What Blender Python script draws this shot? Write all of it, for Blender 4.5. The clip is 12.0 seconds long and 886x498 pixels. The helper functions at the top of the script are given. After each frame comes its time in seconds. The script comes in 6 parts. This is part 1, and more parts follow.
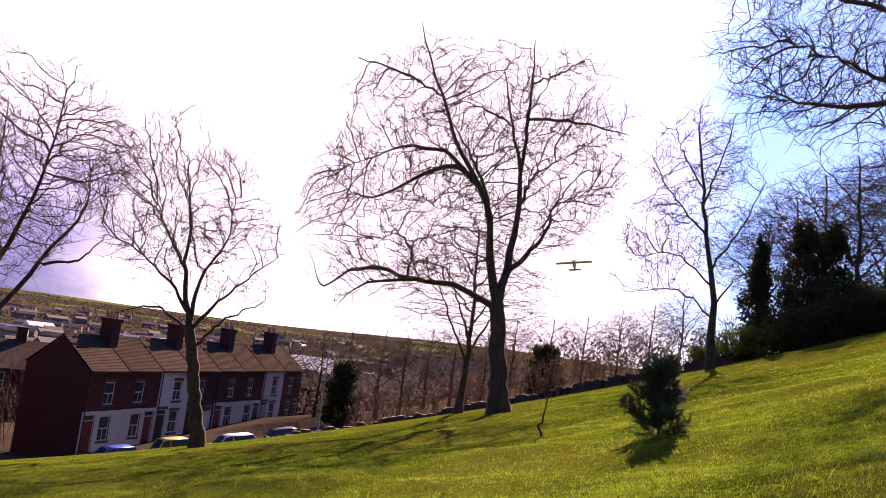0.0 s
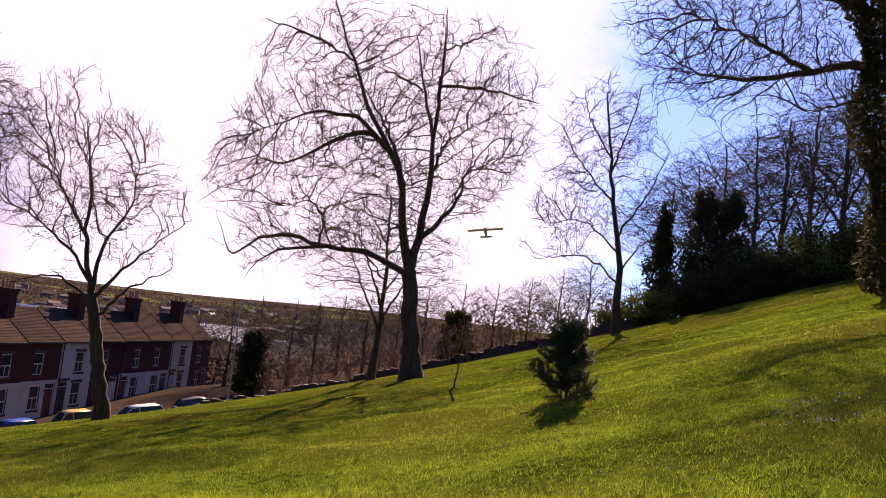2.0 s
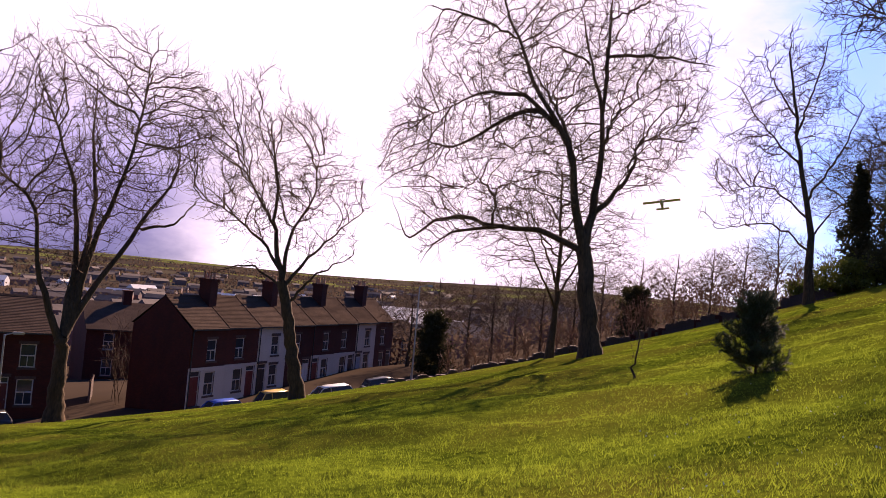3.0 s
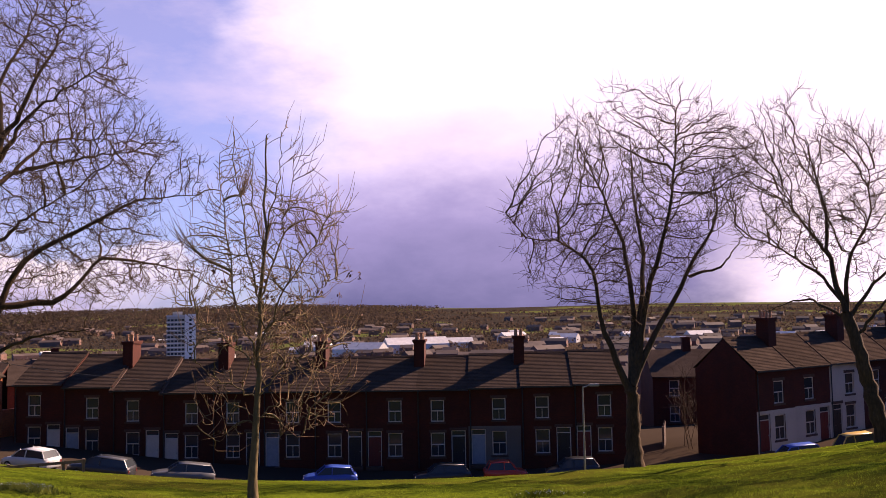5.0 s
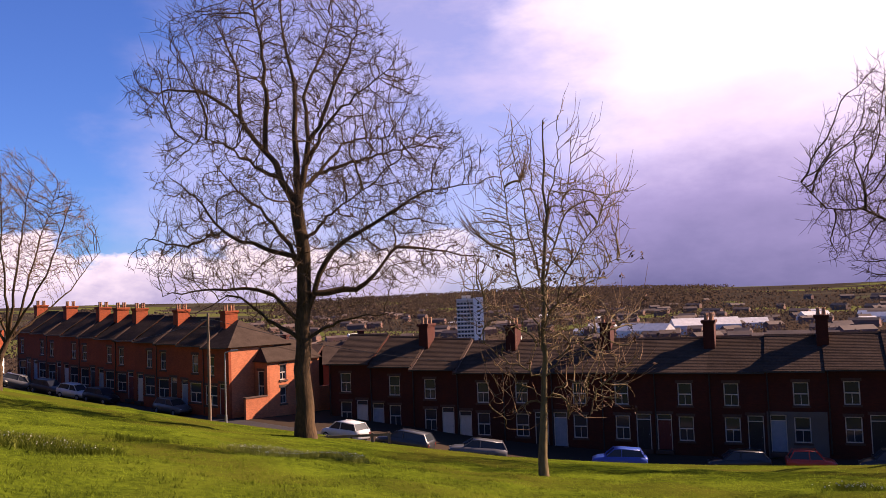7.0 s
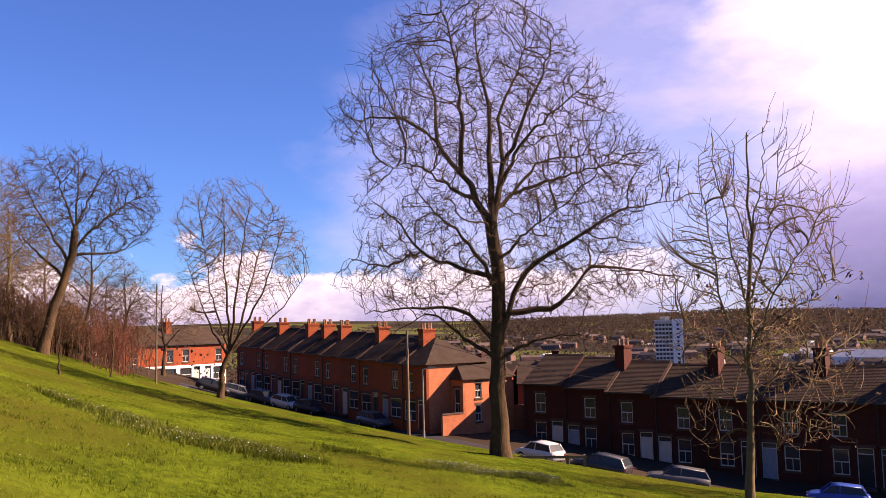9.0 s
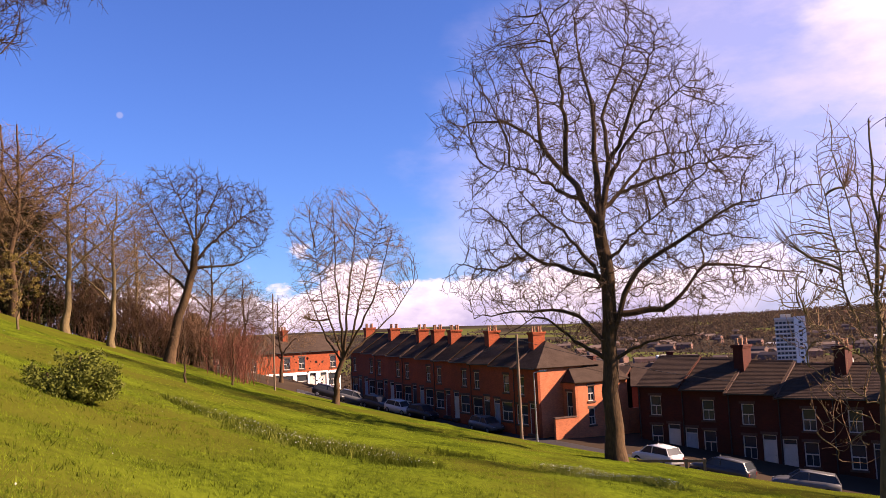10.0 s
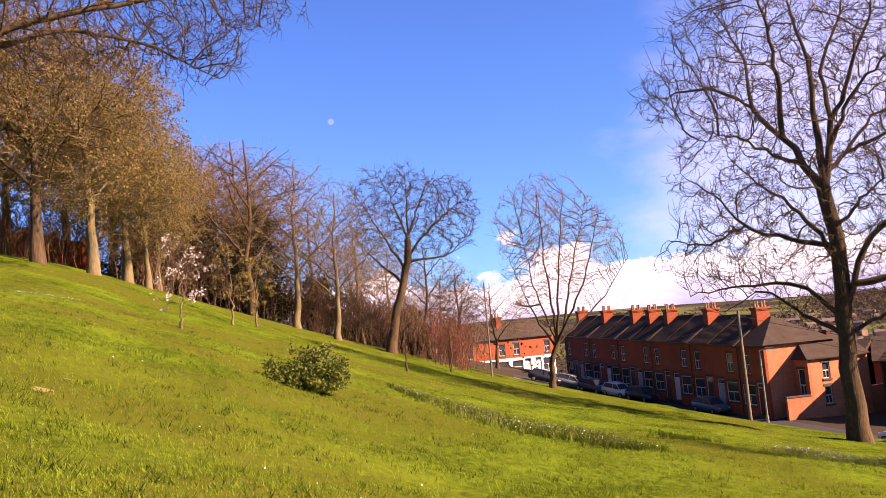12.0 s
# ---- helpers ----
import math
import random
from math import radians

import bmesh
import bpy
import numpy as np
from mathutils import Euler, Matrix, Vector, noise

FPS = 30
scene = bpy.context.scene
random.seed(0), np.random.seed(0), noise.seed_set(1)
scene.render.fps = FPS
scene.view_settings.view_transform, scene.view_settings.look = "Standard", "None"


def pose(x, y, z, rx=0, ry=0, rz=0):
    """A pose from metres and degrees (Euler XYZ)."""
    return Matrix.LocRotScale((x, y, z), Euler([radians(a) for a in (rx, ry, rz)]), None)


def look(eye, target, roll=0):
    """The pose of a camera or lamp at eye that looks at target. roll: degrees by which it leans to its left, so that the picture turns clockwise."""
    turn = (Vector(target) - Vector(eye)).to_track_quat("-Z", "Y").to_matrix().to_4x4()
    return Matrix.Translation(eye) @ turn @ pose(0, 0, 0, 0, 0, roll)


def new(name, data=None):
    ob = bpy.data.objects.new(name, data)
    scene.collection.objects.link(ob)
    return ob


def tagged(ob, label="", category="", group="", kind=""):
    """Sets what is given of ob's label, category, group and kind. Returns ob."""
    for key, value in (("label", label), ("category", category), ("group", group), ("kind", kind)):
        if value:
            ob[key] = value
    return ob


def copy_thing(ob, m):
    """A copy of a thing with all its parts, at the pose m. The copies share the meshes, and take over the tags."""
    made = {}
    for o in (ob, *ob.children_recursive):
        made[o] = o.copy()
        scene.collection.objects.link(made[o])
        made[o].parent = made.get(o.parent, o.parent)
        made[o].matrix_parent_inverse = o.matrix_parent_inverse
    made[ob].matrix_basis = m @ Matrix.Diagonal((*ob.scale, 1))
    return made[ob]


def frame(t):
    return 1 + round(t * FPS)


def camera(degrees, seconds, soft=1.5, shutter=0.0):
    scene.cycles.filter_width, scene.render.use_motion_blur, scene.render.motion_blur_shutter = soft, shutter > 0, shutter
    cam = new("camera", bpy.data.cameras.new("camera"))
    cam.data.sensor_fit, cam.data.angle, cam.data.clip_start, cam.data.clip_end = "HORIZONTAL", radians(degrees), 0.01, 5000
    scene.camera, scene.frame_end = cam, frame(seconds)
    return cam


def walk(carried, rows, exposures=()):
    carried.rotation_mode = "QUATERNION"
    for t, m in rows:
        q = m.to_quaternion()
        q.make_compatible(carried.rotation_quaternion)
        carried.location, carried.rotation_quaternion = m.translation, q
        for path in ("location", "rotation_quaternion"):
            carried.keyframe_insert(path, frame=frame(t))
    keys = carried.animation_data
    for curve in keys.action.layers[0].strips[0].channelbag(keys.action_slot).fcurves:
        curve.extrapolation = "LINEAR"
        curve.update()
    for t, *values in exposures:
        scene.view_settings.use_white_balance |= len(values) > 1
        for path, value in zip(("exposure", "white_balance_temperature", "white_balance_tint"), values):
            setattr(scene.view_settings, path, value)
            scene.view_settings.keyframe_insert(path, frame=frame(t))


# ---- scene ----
EYE = 1.6
cam = camera(55.0, 12.0, soft=0.62)

# seconds, heading to the left of the downhill line, upward tilt, lean to the right
TURN = [
    (0.0, -46.40, 6.62, 7.59), (0.5, -48.99, 6.25, 7.31), (1.0, -51.35, 5.79, 7.02), (1.5, -52.82, 5.48, 6.88),
    (2.0, -52.56, 5.17, 6.96), (2.5, -49.33, 4.35, 6.69), (3.0, -41.12, 2.51, 5.16), (3.5, -30.52, 1.94, 2.62),
    (3.7, -26.33, 2.11, 1.54), (5.5, -0.01, 4.29, -1.30), (6.0, 4.32, 4.36, -1.80), (6.5, 8.52, 4.14, -2.00),
    (7.0, 13.35, 3.38, -2.10), (7.5, 19.17, 3.35, -2.34), (9.5, 28.77, 5.66, -1.49), (10.0, 33.55, 5.60, -2.54),
    (10.5, 40.17, 5.46, -4.07), (11.0, 43.80, 5.28, -4.99), (11.5, 45.75, 5.36, -5.06), (12.0, 47.52, 5.49, -5.00),
]
walk(cam, [(t, pose(0, 0, EYE, 90 + tilt, 0, yaw) @ pose(0, 0, 0, 0, 0, lean)) for t, yaw, tilt, lean in TURN],
     exposures=[(0.0, 0.45, 8000, 37), (1.5, 0.1, 8000, 37), (2.5, 0.1, 8000, 37), (3.7, 0.0, 8000, 36), (5.5, -0.1, 8000, 34), (7.5, -0.05, 8100, 34), (9.5, 0.15, 8300, 34), (10.5, 0.25, 8300, 33), (12.0, 0.55, 8400, 33)])

# ---------------------------------------------------------------- light
SUN_AZ, SUN_EL = -62.0, 32.0          # to the right of the downhill line, above the horizon


def toward(az, el):
    a, e = radians(az), radians(el)
    return Vector((-math.sin(a) * math.cos(e), math.cos(a) * math.cos(e), math.sin(e)))


sun = new("sun", bpy.data.lights.new("sun", "SUN"))
sun.data.energy, sun.data.angle, sun.data.color = 12.5, radians(0.6), (1.0, 0.90, 0.76)
sun.matrix_world = look(toward(SUN_AZ, SUN_EL) * 300, (0, 0, 0))


def sky():
    world = bpy.data.worlds.new("sky")
    scene.world = world
    world.use_nodes = True
    n, link = world.node_tree.nodes, world.node_tree.links.new
    n.clear()
    out, back = n.new("ShaderNodeOutputWorld"), n.new("ShaderNodeBackground")
    air = n.new("ShaderNodeTexSky")
    air.sky_type, air.sun_disc = "NISHITA", False
    air.sun_elevation, air.sun_rotation = radians(SUN_EL), radians(-SUN_AZ)
    air.air_density, air.dust_density, air.ozone_density = 1.0, 0.3, 3.0
    co = n.new("ShaderNodeTexCoord")

    def math_node(op, a, b=None, clamp=False):
        m = n.new("ShaderNodeMath")
        m.operation, m.use_clamp = op, clamp
        for i, v in enumerate((a, b)):
            if v is None:
                continue
            if isinstance(v, (int, float)):
                m.inputs[i].default_value = v
            else:
                link(v, m.inputs[i])
        return m.outputs[0]

    def spot(az, el, inner, outer):
        """1 within inner degrees of a direction, 0 past outer, frayed by noise."""
        d = n.new("ShaderNodeVectorMath")
        d.operation = "DOT_PRODUCT"
        link(warped, d.inputs[0])
        d.inputs[1].default_value = toward(az, el)
        r = n.new("ShaderNodeMapRange")
        r.interpolation_type = "SMOOTHSTEP"
        link(d.outputs["Value"], r.inputs["Value"])
        r.inputs["From Min"].default_value, r.inputs["From Max"].default_value = math.cos(radians(outer)), math.cos(radians(inner))
        return r.outputs["Result"]

    def fog(scale, detail, rough, stretch=(1, 1, 1), w=0.0):
        mp = n.new("ShaderNodeMapping")
        mp.inputs["Scale"].default_value = stretch
        mp.inputs["Location"].default_value = (w, w * 0.7, 0)
        link(co.outputs["Generated"], mp.inputs["Vector"])
        t = n.new("ShaderNodeTexNoise")
        t.inputs["Scale"].default_value, t.inputs["Detail"].default_value, t.inputs["Roughness"].default_value = scale, detail, rough
        link(mp.outputs[0], t.inputs["Vector"])
        return t

    wob = fog(4.0, 6, 0.6, (1, 1, 2.2), 3.1)
    sub = n.new("ShaderNodeVectorMath")
    sub.operation = "MULTIPLY_ADD"
    link(wob.outputs["Color"], sub.inputs[0])
    sub.inputs[1].default_value, sub.inputs[2].default_value = (0.3, 0.3, 0.16), (-0.15, -0.15, -0.08)
    add = n.new("ShaderNodeVectorMath")
    add.operation = "ADD"
    link(co.outputs["Generated"], add.inputs[0])
    link(sub.outputs[0], add.inputs[1])
    nrm = n.new("ShaderNodeVectorMath")
    nrm.operation = "NORMALIZE"
    link(add.outputs[0], nrm.inputs[0])
    warped = nrm.outputs[0]
    sep = n.new("ShaderNodeSeparateXYZ")
    link(warped, sep.inputs[0])
    height = sep.outputs["Z"]

    def mix(fac, a, b):
        m = n.new("ShaderNodeMix")
        m.data_type = "RGBA"
        if isinstance(fac, (int, float)):
            m.inputs[0].default_value = fac
        else:
            link(fac, m.inputs[0])
        for i, v in ((6, a), (7, b)):
            if isinstance(v, tuple):
                m.inputs[i].default_value = v
            else:
                link(v, m.inputs[i])
        return m.outputs[2]

    # deep blue clear air, thin veil, bright cloud round the sun, slate shower cloud low down, cumulus on the horizon
    clear = n.new("ShaderNodeMix")
    clear.data_type, clear.blend_type = "RGBA", "MULTIPLY"
    clear.inputs[0].default_value = 1
    link(air.outputs[0], clear.inputs[6])
    clear.inputs[7].default_value = (0.50, 1.15, 2.32, 1)
    col = clear.outputs[2]
    veil = fog(2.2, 8, 0.62, (1, 1, 2.6), 1.3)
    thin = math_node("MULTIPLY", math_node("SUBTRACT", veil.outputs["Fac"], 0.42), 2.2, True)
    near_front = spot(-12, 4, 14, 33)
    col = mix(math_node("MULTIPLY", thin, near_front, True), col, (9.8, 9.2, 13.4, 1))
    glare = spot(-28, 24, 21, 35)
    col = mix(glare, col, (13.6, 14.4, 18.0, 1))
    shelf = spot(-10, 18, 9, 18.5)
    col = mix(shelf, col, (13.4, 13.8, 17.2, 1))
    low = spot(-42, 4, 14, 25)
    col = mix(low, col, (13.2, 13.4, 16.6, 1))
    lilac = math_node("MULTIPLY", spot(17, 8, 9, 20), math_node("ADD", thin, 0.55, True), True)
    col = mix(math_node("MULTIPLY", lilac, 0.55, True), col, (11.6, 11.3, 15.4, 1))
    under = n.new("ShaderNodeMapRange")
    under.interpolation_type = "SMOOTHSTEP"
    link(height, under.inputs["Value"])
    under.inputs["From Min"].default_value, under.inputs["From Max"].default_value = 0.235, 0.085
    slate = math_node("MULTIPLY", math_node("MULTIPLY", spot(-10, 0, 12, 22), under.outputs[0]), 0.98, True)
    dark = math_node("MULTIPLY", math_node("ADD", height, 0.0), 6.5, True)
    col = mix(slate, col, mix(dark, (1.7, 2.05, 4.9, 1), (6.0, 6.1, 12.0, 1)))
    haze = math_node("MULTIPLY", spot(-72, 12, 10, 30), math_node("ADD", math_node("MULTIPLY", thin, 0.7), 0.3, True), True)
    col = mix(math_node("MULTIPLY", haze, 0.42, True), col, (9.6, 10.6, 14.6, 1))
    moon = n.new("ShaderNodeVectorMath")
    moon.operation = "DOT_PRODUCT"
    link(co.outputs["Generated"], moon.inputs[0])
    moon.inputs[1].default_value = toward(54.4, 14.5)
    disc = n.new("ShaderNodeMapRange")
    link(moon.outputs["Value"], disc.inputs["Value"])
    disc.inputs["From Min"].default_value, disc.inputs["From Max"].default_value = math.cos(radians(0.24)), math.cos(radians(0.14))
    col = mix(math_node("MULTIPLY", disc.outputs[0], 0.2, True), col, (10.5, 11.0, 12.0, 1))
    puff = fog(9.0, 8, 0.6, (1, 1, 1.6), 5.7)
    bank = n.new("ShaderNodeMapRange")
    bank.interpolation_type = "SMOOTHSTEP"
    link(height, bank.inputs["Value"])
    bank.inputs["From Min"].default_value, bank.inputs["From Max"].default_value = 0.12, 0.015
    heap = math_node("MULTIPLY", math_node("SUBTRACT", math_node("ADD", math_node("MULTIPLY", puff.outputs["Fac"], 2.0), bank.outputs[0]), 1.42), 6.0, True)
    heap = math_node("MULTIPLY", heap, spot(52, 4, 30, 44), True)
    shade = math_node("MULTIPLY", math_node("SUBTRACT", math_node("ADD", height, math_node("MULTIPLY", puff.outputs["Fac"], 0.08)), 0.045), 22.0, True)
    col = mix(heap, col, mix(shade, (4.4, 4.9, 9.0, 1), (12.4, 12.8, 15.5, 1)))
    link(col, back.inputs["Color"])
    back.inputs["Strength"].default_value = 0.085
    link(back.outputs[0], out.inputs["Surface"])


sky()


# ---------------------------------------------------------------- materials
def material(name, base, dark=None, scale=3.0, fine=40.0, rough=0.85, bump=0.25, metal=0.0, amount=0.55, vary=0.0, spec=0.3, stretch=(1, 1, 1), lo=0.32, hi=0.68):
    """A surface with stains at a large scale, grain at a small one and a fine relief."""
    m = bpy.data.materials.new(name)
    m.use_nodes = True
    n, link = m.node_tree.nodes, m.node_tree.links.new
    b = n["Principled BSDF"]
    b.inputs["Roughness"].default_value, b.inputs["Metallic"].default_value = rough, metal
    b.inputs["Specular IOR Level"].default_value = spec
    dark = dark or tuple(c * 0.6 for c in base)
    co = n.new("ShaderNodeTexCoord")
    mp = n.new("ShaderNodeMapping")
    mp.inputs["Scale"].default_value = stretch
    link(co.outputs["Object"], mp.inputs["Vector"])
    big, small = n.new("ShaderNodeTexNoise"), n.new("ShaderNodeTexNoise")
    big.inputs["Scale"].default_value, big.inputs["Detail"].default_value = scale, 5
    small.inputs["Scale"].default_value, small.inputs["Detail"].default_value = fine, 3
    for t in (big, small):
        link(mp.outputs[0], t.inputs["Vector"])
    ramp = n.new("ShaderNodeMapRange")
    ramp.inputs["From Min"].default_value, ramp.inputs["From Max"].default_value = lo, hi
    mid = n.new("ShaderNodeMix")
    mid.data_type = "FLOAT"
    mid.inputs[0].default_value = 1 - amount
    link(small.outputs["Fac"], mid.inputs[2])
    link(big.outputs["Fac"], mid.inputs[3])
    link(mid.outputs[0], ramp.inputs["Value"])
    mix = n.new("ShaderNodeMix")
    mix.data_type = "RGBA"
    mix.inputs[6].default_value, mix.inputs[7].default_value = (*dark, 1), (*base, 1)
    link(ramp.outputs[0], mix.inputs[0])
    colour = mix.outputs[2]
    if vary:
        info, hsv, span = n.new("ShaderNodeObjectInfo"), n.new("ShaderNodeHueSaturation"), n.new("ShaderNodeMapRange")
        span.inputs["To Min"].default_value, span.inputs["To Max"].default_value = 1 - vary, 1 + vary
        link(info.outputs["Random"], span.inputs["Value"])
        link(span.outputs[0], hsv.inputs["Value"])
        link(colour, hsv.inputs["Color"])
        colour = hsv.outputs[0]
    link(colour, b.inputs["Base Color"])
    if bump:
        bp = n.new("ShaderNodeBump")
        bp.inputs["Strength"].default_value, bp.inputs["Distance"].default_value = bump, 0.03
        link(small.outputs["Fac"], bp.inputs["Height"])
        link(bp.outputs[0], b.inputs["Normal"])
    return m


def grass_material():
    m = material("lawn_grass", (0.084, 0.114, 0.010), (0.021, 0.034, 0.004), scale=0.5, fine=7.0, rough=0.7, bump=1.0, lo=0.38, hi=0.61, amount=0.5, spec=0.0)
    n, link = m.node_tree.nodes, m.node_tree.links.new
    b = n["Principled BSDF"]
    was = b.inputs["Base Color"].links[0].from_socket
    co = n.new("ShaderNodeTexCoord")
    blot = n.new("ShaderNodeTexNoise")
    blot.inputs["Scale"].default_value, blot.inputs["Detail"].default_value = 0.16, 5
    link(co.outputs["Object"], blot.inputs["Vector"])
    r = n.new("ShaderNodeMapRange")
    r.inputs["From Min"].default_value, r.inputs["From Max"].default_value = 0.43, 0.62
    link(blot.outputs["Fac"], r.inputs["Value"])
    mx = n.new("ShaderNodeMix")
    mx.data_type = "RGBA"
    link(r.outputs[0], mx.inputs[0])
    link(was, mx.inputs[6])
    mx.inputs[7].default_value = (0.060, 0.063, 0.009, 1)
    link(mx.outputs[2], b.inputs["Base Color"])
    return m


def brick_material(name, base, dark, mortar, vary=0.1):
    m = material(name, base, dark, scale=0.8, fine=14.0, rough=0.9, bump=0.2, amount=0.45, vary=vary)
    n, link = m.node_tree.nodes, m.node_tree.links.new
    b = n["Principled BSDF"]
    was = b.inputs["Base Color"].links[0].from_socket
    co, sep, cmb = n.new("ShaderNodeTexCoord"), n.new("ShaderNodeSeparateXYZ"), n.new("ShaderNodeCombineXYZ")
    link(co.outputs["Object"], sep.inputs[0])
    ad = n.new("ShaderNodeMath")
    link(sep.outputs["X"], ad.inputs[0])
    link(sep.outputs["Y"], ad.inputs[1])
    link(ad.outputs[0], cmb.inputs["X"])
    link(sep.outputs["Z"], cmb.inputs["Y"])
    bt = n.new("ShaderNodeTexBrick")
    bt.inputs["Scale"].default_value = 1.0
    bt.inputs["Brick Width"].default_value, bt.inputs["Row Height"].default_value, bt.inputs["Mortar Size"].default_value = 0.225, 0.075, 0.006
    bt.inputs["Color1"].default_value, bt.inputs["Color2"].default_value = (0.8, 0.8, 0.8, 1), (1.1, 1.05, 1.0, 1)
    bt.inputs["Mortar"].default_value = mortar
    link(cmb.outputs[0], bt.inputs["Vector"])
    mx = n.new("ShaderNodeMix")
    mx.data_type, mx.blend_type = "RGBA", "MULTIPLY"
    mx.inputs[0].default_value = 1.0
    link(was, mx.inputs[6])
    link(bt.outputs["Color"], mx.inputs[7])
    link(mx.outputs[2], b.inputs["Base Color"])
    return m


def glass_material():
    m = bpy.data.materials.new("window_glass")
    m.use_nodes = True
    b = m.node_tree.nodes["Principled BSDF"]
    b.inputs["Base Color"].default_value = (0.03, 0.035, 0.04, 1)
    b.inputs["Roughness"].default_value = 0.08
    b.inputs["Specular IOR Level"].default_value = 0.28
    return m


M_GRASS = grass_material()
M_BLADE = material("grass_blades", (0.235, 0.305, 0.032), (0.105, 0.145, 0.014), scale=0.5, fine=6, rough=0.8, bump=0, spec=0.0)
M_LEAFY = material("bulb_leaves", (0.25, 0.27, 0.05), (0.12, 0.14, 0.025), scale=0.8, fine=12, rough=0.75, spec=0.05, bump=0)

M_LEAFY_DARK = material("coarse_grass", (0.085, 0.11, 0.014), (0.04, 0.055, 0.008), scale=0.8, fine=8, rough=0.8, spec=0.0, bump=0)


def let_light_through(m, share):
    """Thin leaves and blades pass part of the light on."""
    n, link = m.node_tree.nodes, m.node_tree.links.new
    b, out = n["Principled BSDF"], n["Material Output"]
    t, mx = n.new("ShaderNodeBsdfTranslucent"), n.new("ShaderNodeMixShader")
    link(b.inputs["Base Color"].links[0].from_socket, t.inputs["Color"])
    mx.inputs[0].default_value = share
    link(b.outputs[0], mx.inputs[1])
    link(t.outputs[0], mx.inputs[2])
    link(mx.outputs[0], out.inputs["Surface"])


let_light_through(M_BLADE, 0.5)
let_light_through(M_LEAFY, 0.4)
let_light_through(M_LEAFY_DARK, 0.4)
M_PETAL = material("white_petals", (0.55, 0.57, 0.5), (0.35, 0.38, 0.32), bump=0)
M_VALLEY = material("valley_land", (0.062, 0.044, 0.031), (0.036, 0.026, 0.02), scale=0.02, fine=0.12, rough=0.95, bump=0.0, spec=0.0)


def patchwork_material():
    """Fields, copses and brown moor in patches a few hundred metres wide."""
    m = material("pasture", (0.15, 0.16, 0.05), (0.10, 0.11, 0.035), scale=0.004, fine=0.03, rough=0.95, bump=0, spec=0.0)
    n, link = m.node_tree.nodes, m.node_tree.links.new
    b = n["Principled BSDF"]
    co, vor, ramp = n.new("ShaderNodeTexCoord"), n.new("ShaderNodeTexVoronoi"), n.new("ShaderNodeValToRGB")
    vor.inputs["Scale"].default_value = 0.0045
    link(co.outputs["Object"], vor.inputs["Vector"])
    ramp.color_ramp.interpolation = "CONSTANT"
    for pos, c in ((0.0, (0.034, 0.028, 0.023, 1)), (0.45, (0.075, 0.084, 0.027, 1)), (0.6, (0.05, 0.042, 0.03, 1)), (0.74, (0.085, 0.09, 0.03, 1)), (0.88, (0.05, 0.05, 0.03, 1))):
        e = ramp.color_ramp.elements.new(pos)
        e.color = c
    link(vor.outputs["Color"], ramp.inputs["Fac"])
    link(ramp.outputs[0], b.inputs["Base Color"])
    return m


M_FIELD = patchwork_material()
M_ASPHALT = material("asphalt", (0.030, 0.026, 0.025), (0.018, 0.016, 0.016), scale=0.6, fine=30, rough=0.9, bump=0.3)
M_PAVING = material("paving", (0.26, 0.20, 0.16), (0.17, 0.13, 0.105), scale=0.9, fine=18, rough=0.9)
M_KERB = material("kerb_stone", (0.30, 0.28, 0.26), (0.2, 0.19, 0.18), scale=1.5, fine=20)
M_BARK = material("grey_brown_bark", (0.105, 0.063, 0.033), (0.028, 0.018, 0.011), scale=2.5, fine=14, rough=0.95, bump=0.8, stretch=(1, 1, 0.25), spec=0.15)
M_TWIG = material("dark_twigs", (0.075, 0.046, 0.03), (0.038, 0.023, 0.017), scale=1.0, fine=8, rough=0.9, bump=0, spec=0.15)
M_TWIG_WARM = material("warm_twigs", (0.25, 0.155, 0.085), (0.13, 0.08, 0.045), scale=0.6, fine=5, rough=0.9, bump=0, spec=0.15)
M_BARK_PALE = material("pale_mossy_bark", (0.19, 0.14, 0.07), (0.075, 0.055, 0.03), scale=2.0, fine=12, rough=0.95, bump=0.7, stretch=(1, 1, 0.3), spec=0.15)
M_EVERGREEN = material("evergreen_leaves", (0.060, 0.055, 0.022), (0.022, 0.022, 0.010), scale=0.8, fine=9, rough=0.85, spec=0.1, bump=0, vary=0.1)
M_CONIFER = material("conifer_needles", (0.055, 0.07, 0.025), (0.02, 0.03, 0.012), scale=1.5, fine=12, rough=0.75, bump=0)
M_SHRUB = material("shrub_leaves", (0.15, 0.17, 0.03), (0.055, 0.065, 0.013), scale=1.5, fine=14, rough=0.75, spec=0.1, bump=0)
let_light_through(M_SHRUB, 0.3)
let_light_through(M_EVERGREEN, 0.3)
M_BROWN = material("brown_brush", (0.17, 0.088, 0.046), (0.075, 0.04, 0.024), scale=0.8, fine=6, rough=0.9, bump=0, vary=0.15)
M_REDBRUSH = material("reddish_stems", (0.20, 0.06, 0.035), (0.11, 0.04, 0.025), scale=0.8, fine=6, rough=0.9, bump=0)
M_BLOSSOM = material("pale_blossom", (0.52, 0.42, 0.38), (0.34, 0.26, 0.22), bump=0)
M_BUDS = material("yellow_green_buds", (0.24, 0.18, 0.042), (0.11, 0.075, 0.024), bump=0, scale=0.9, fine=8)
let_light_through(M_BUDS, 0.4)
M_CATKIN = material("dry_seed_clusters", (0.13, 0.06, 0.035), (0.06, 0.03, 0.02), bump=0)
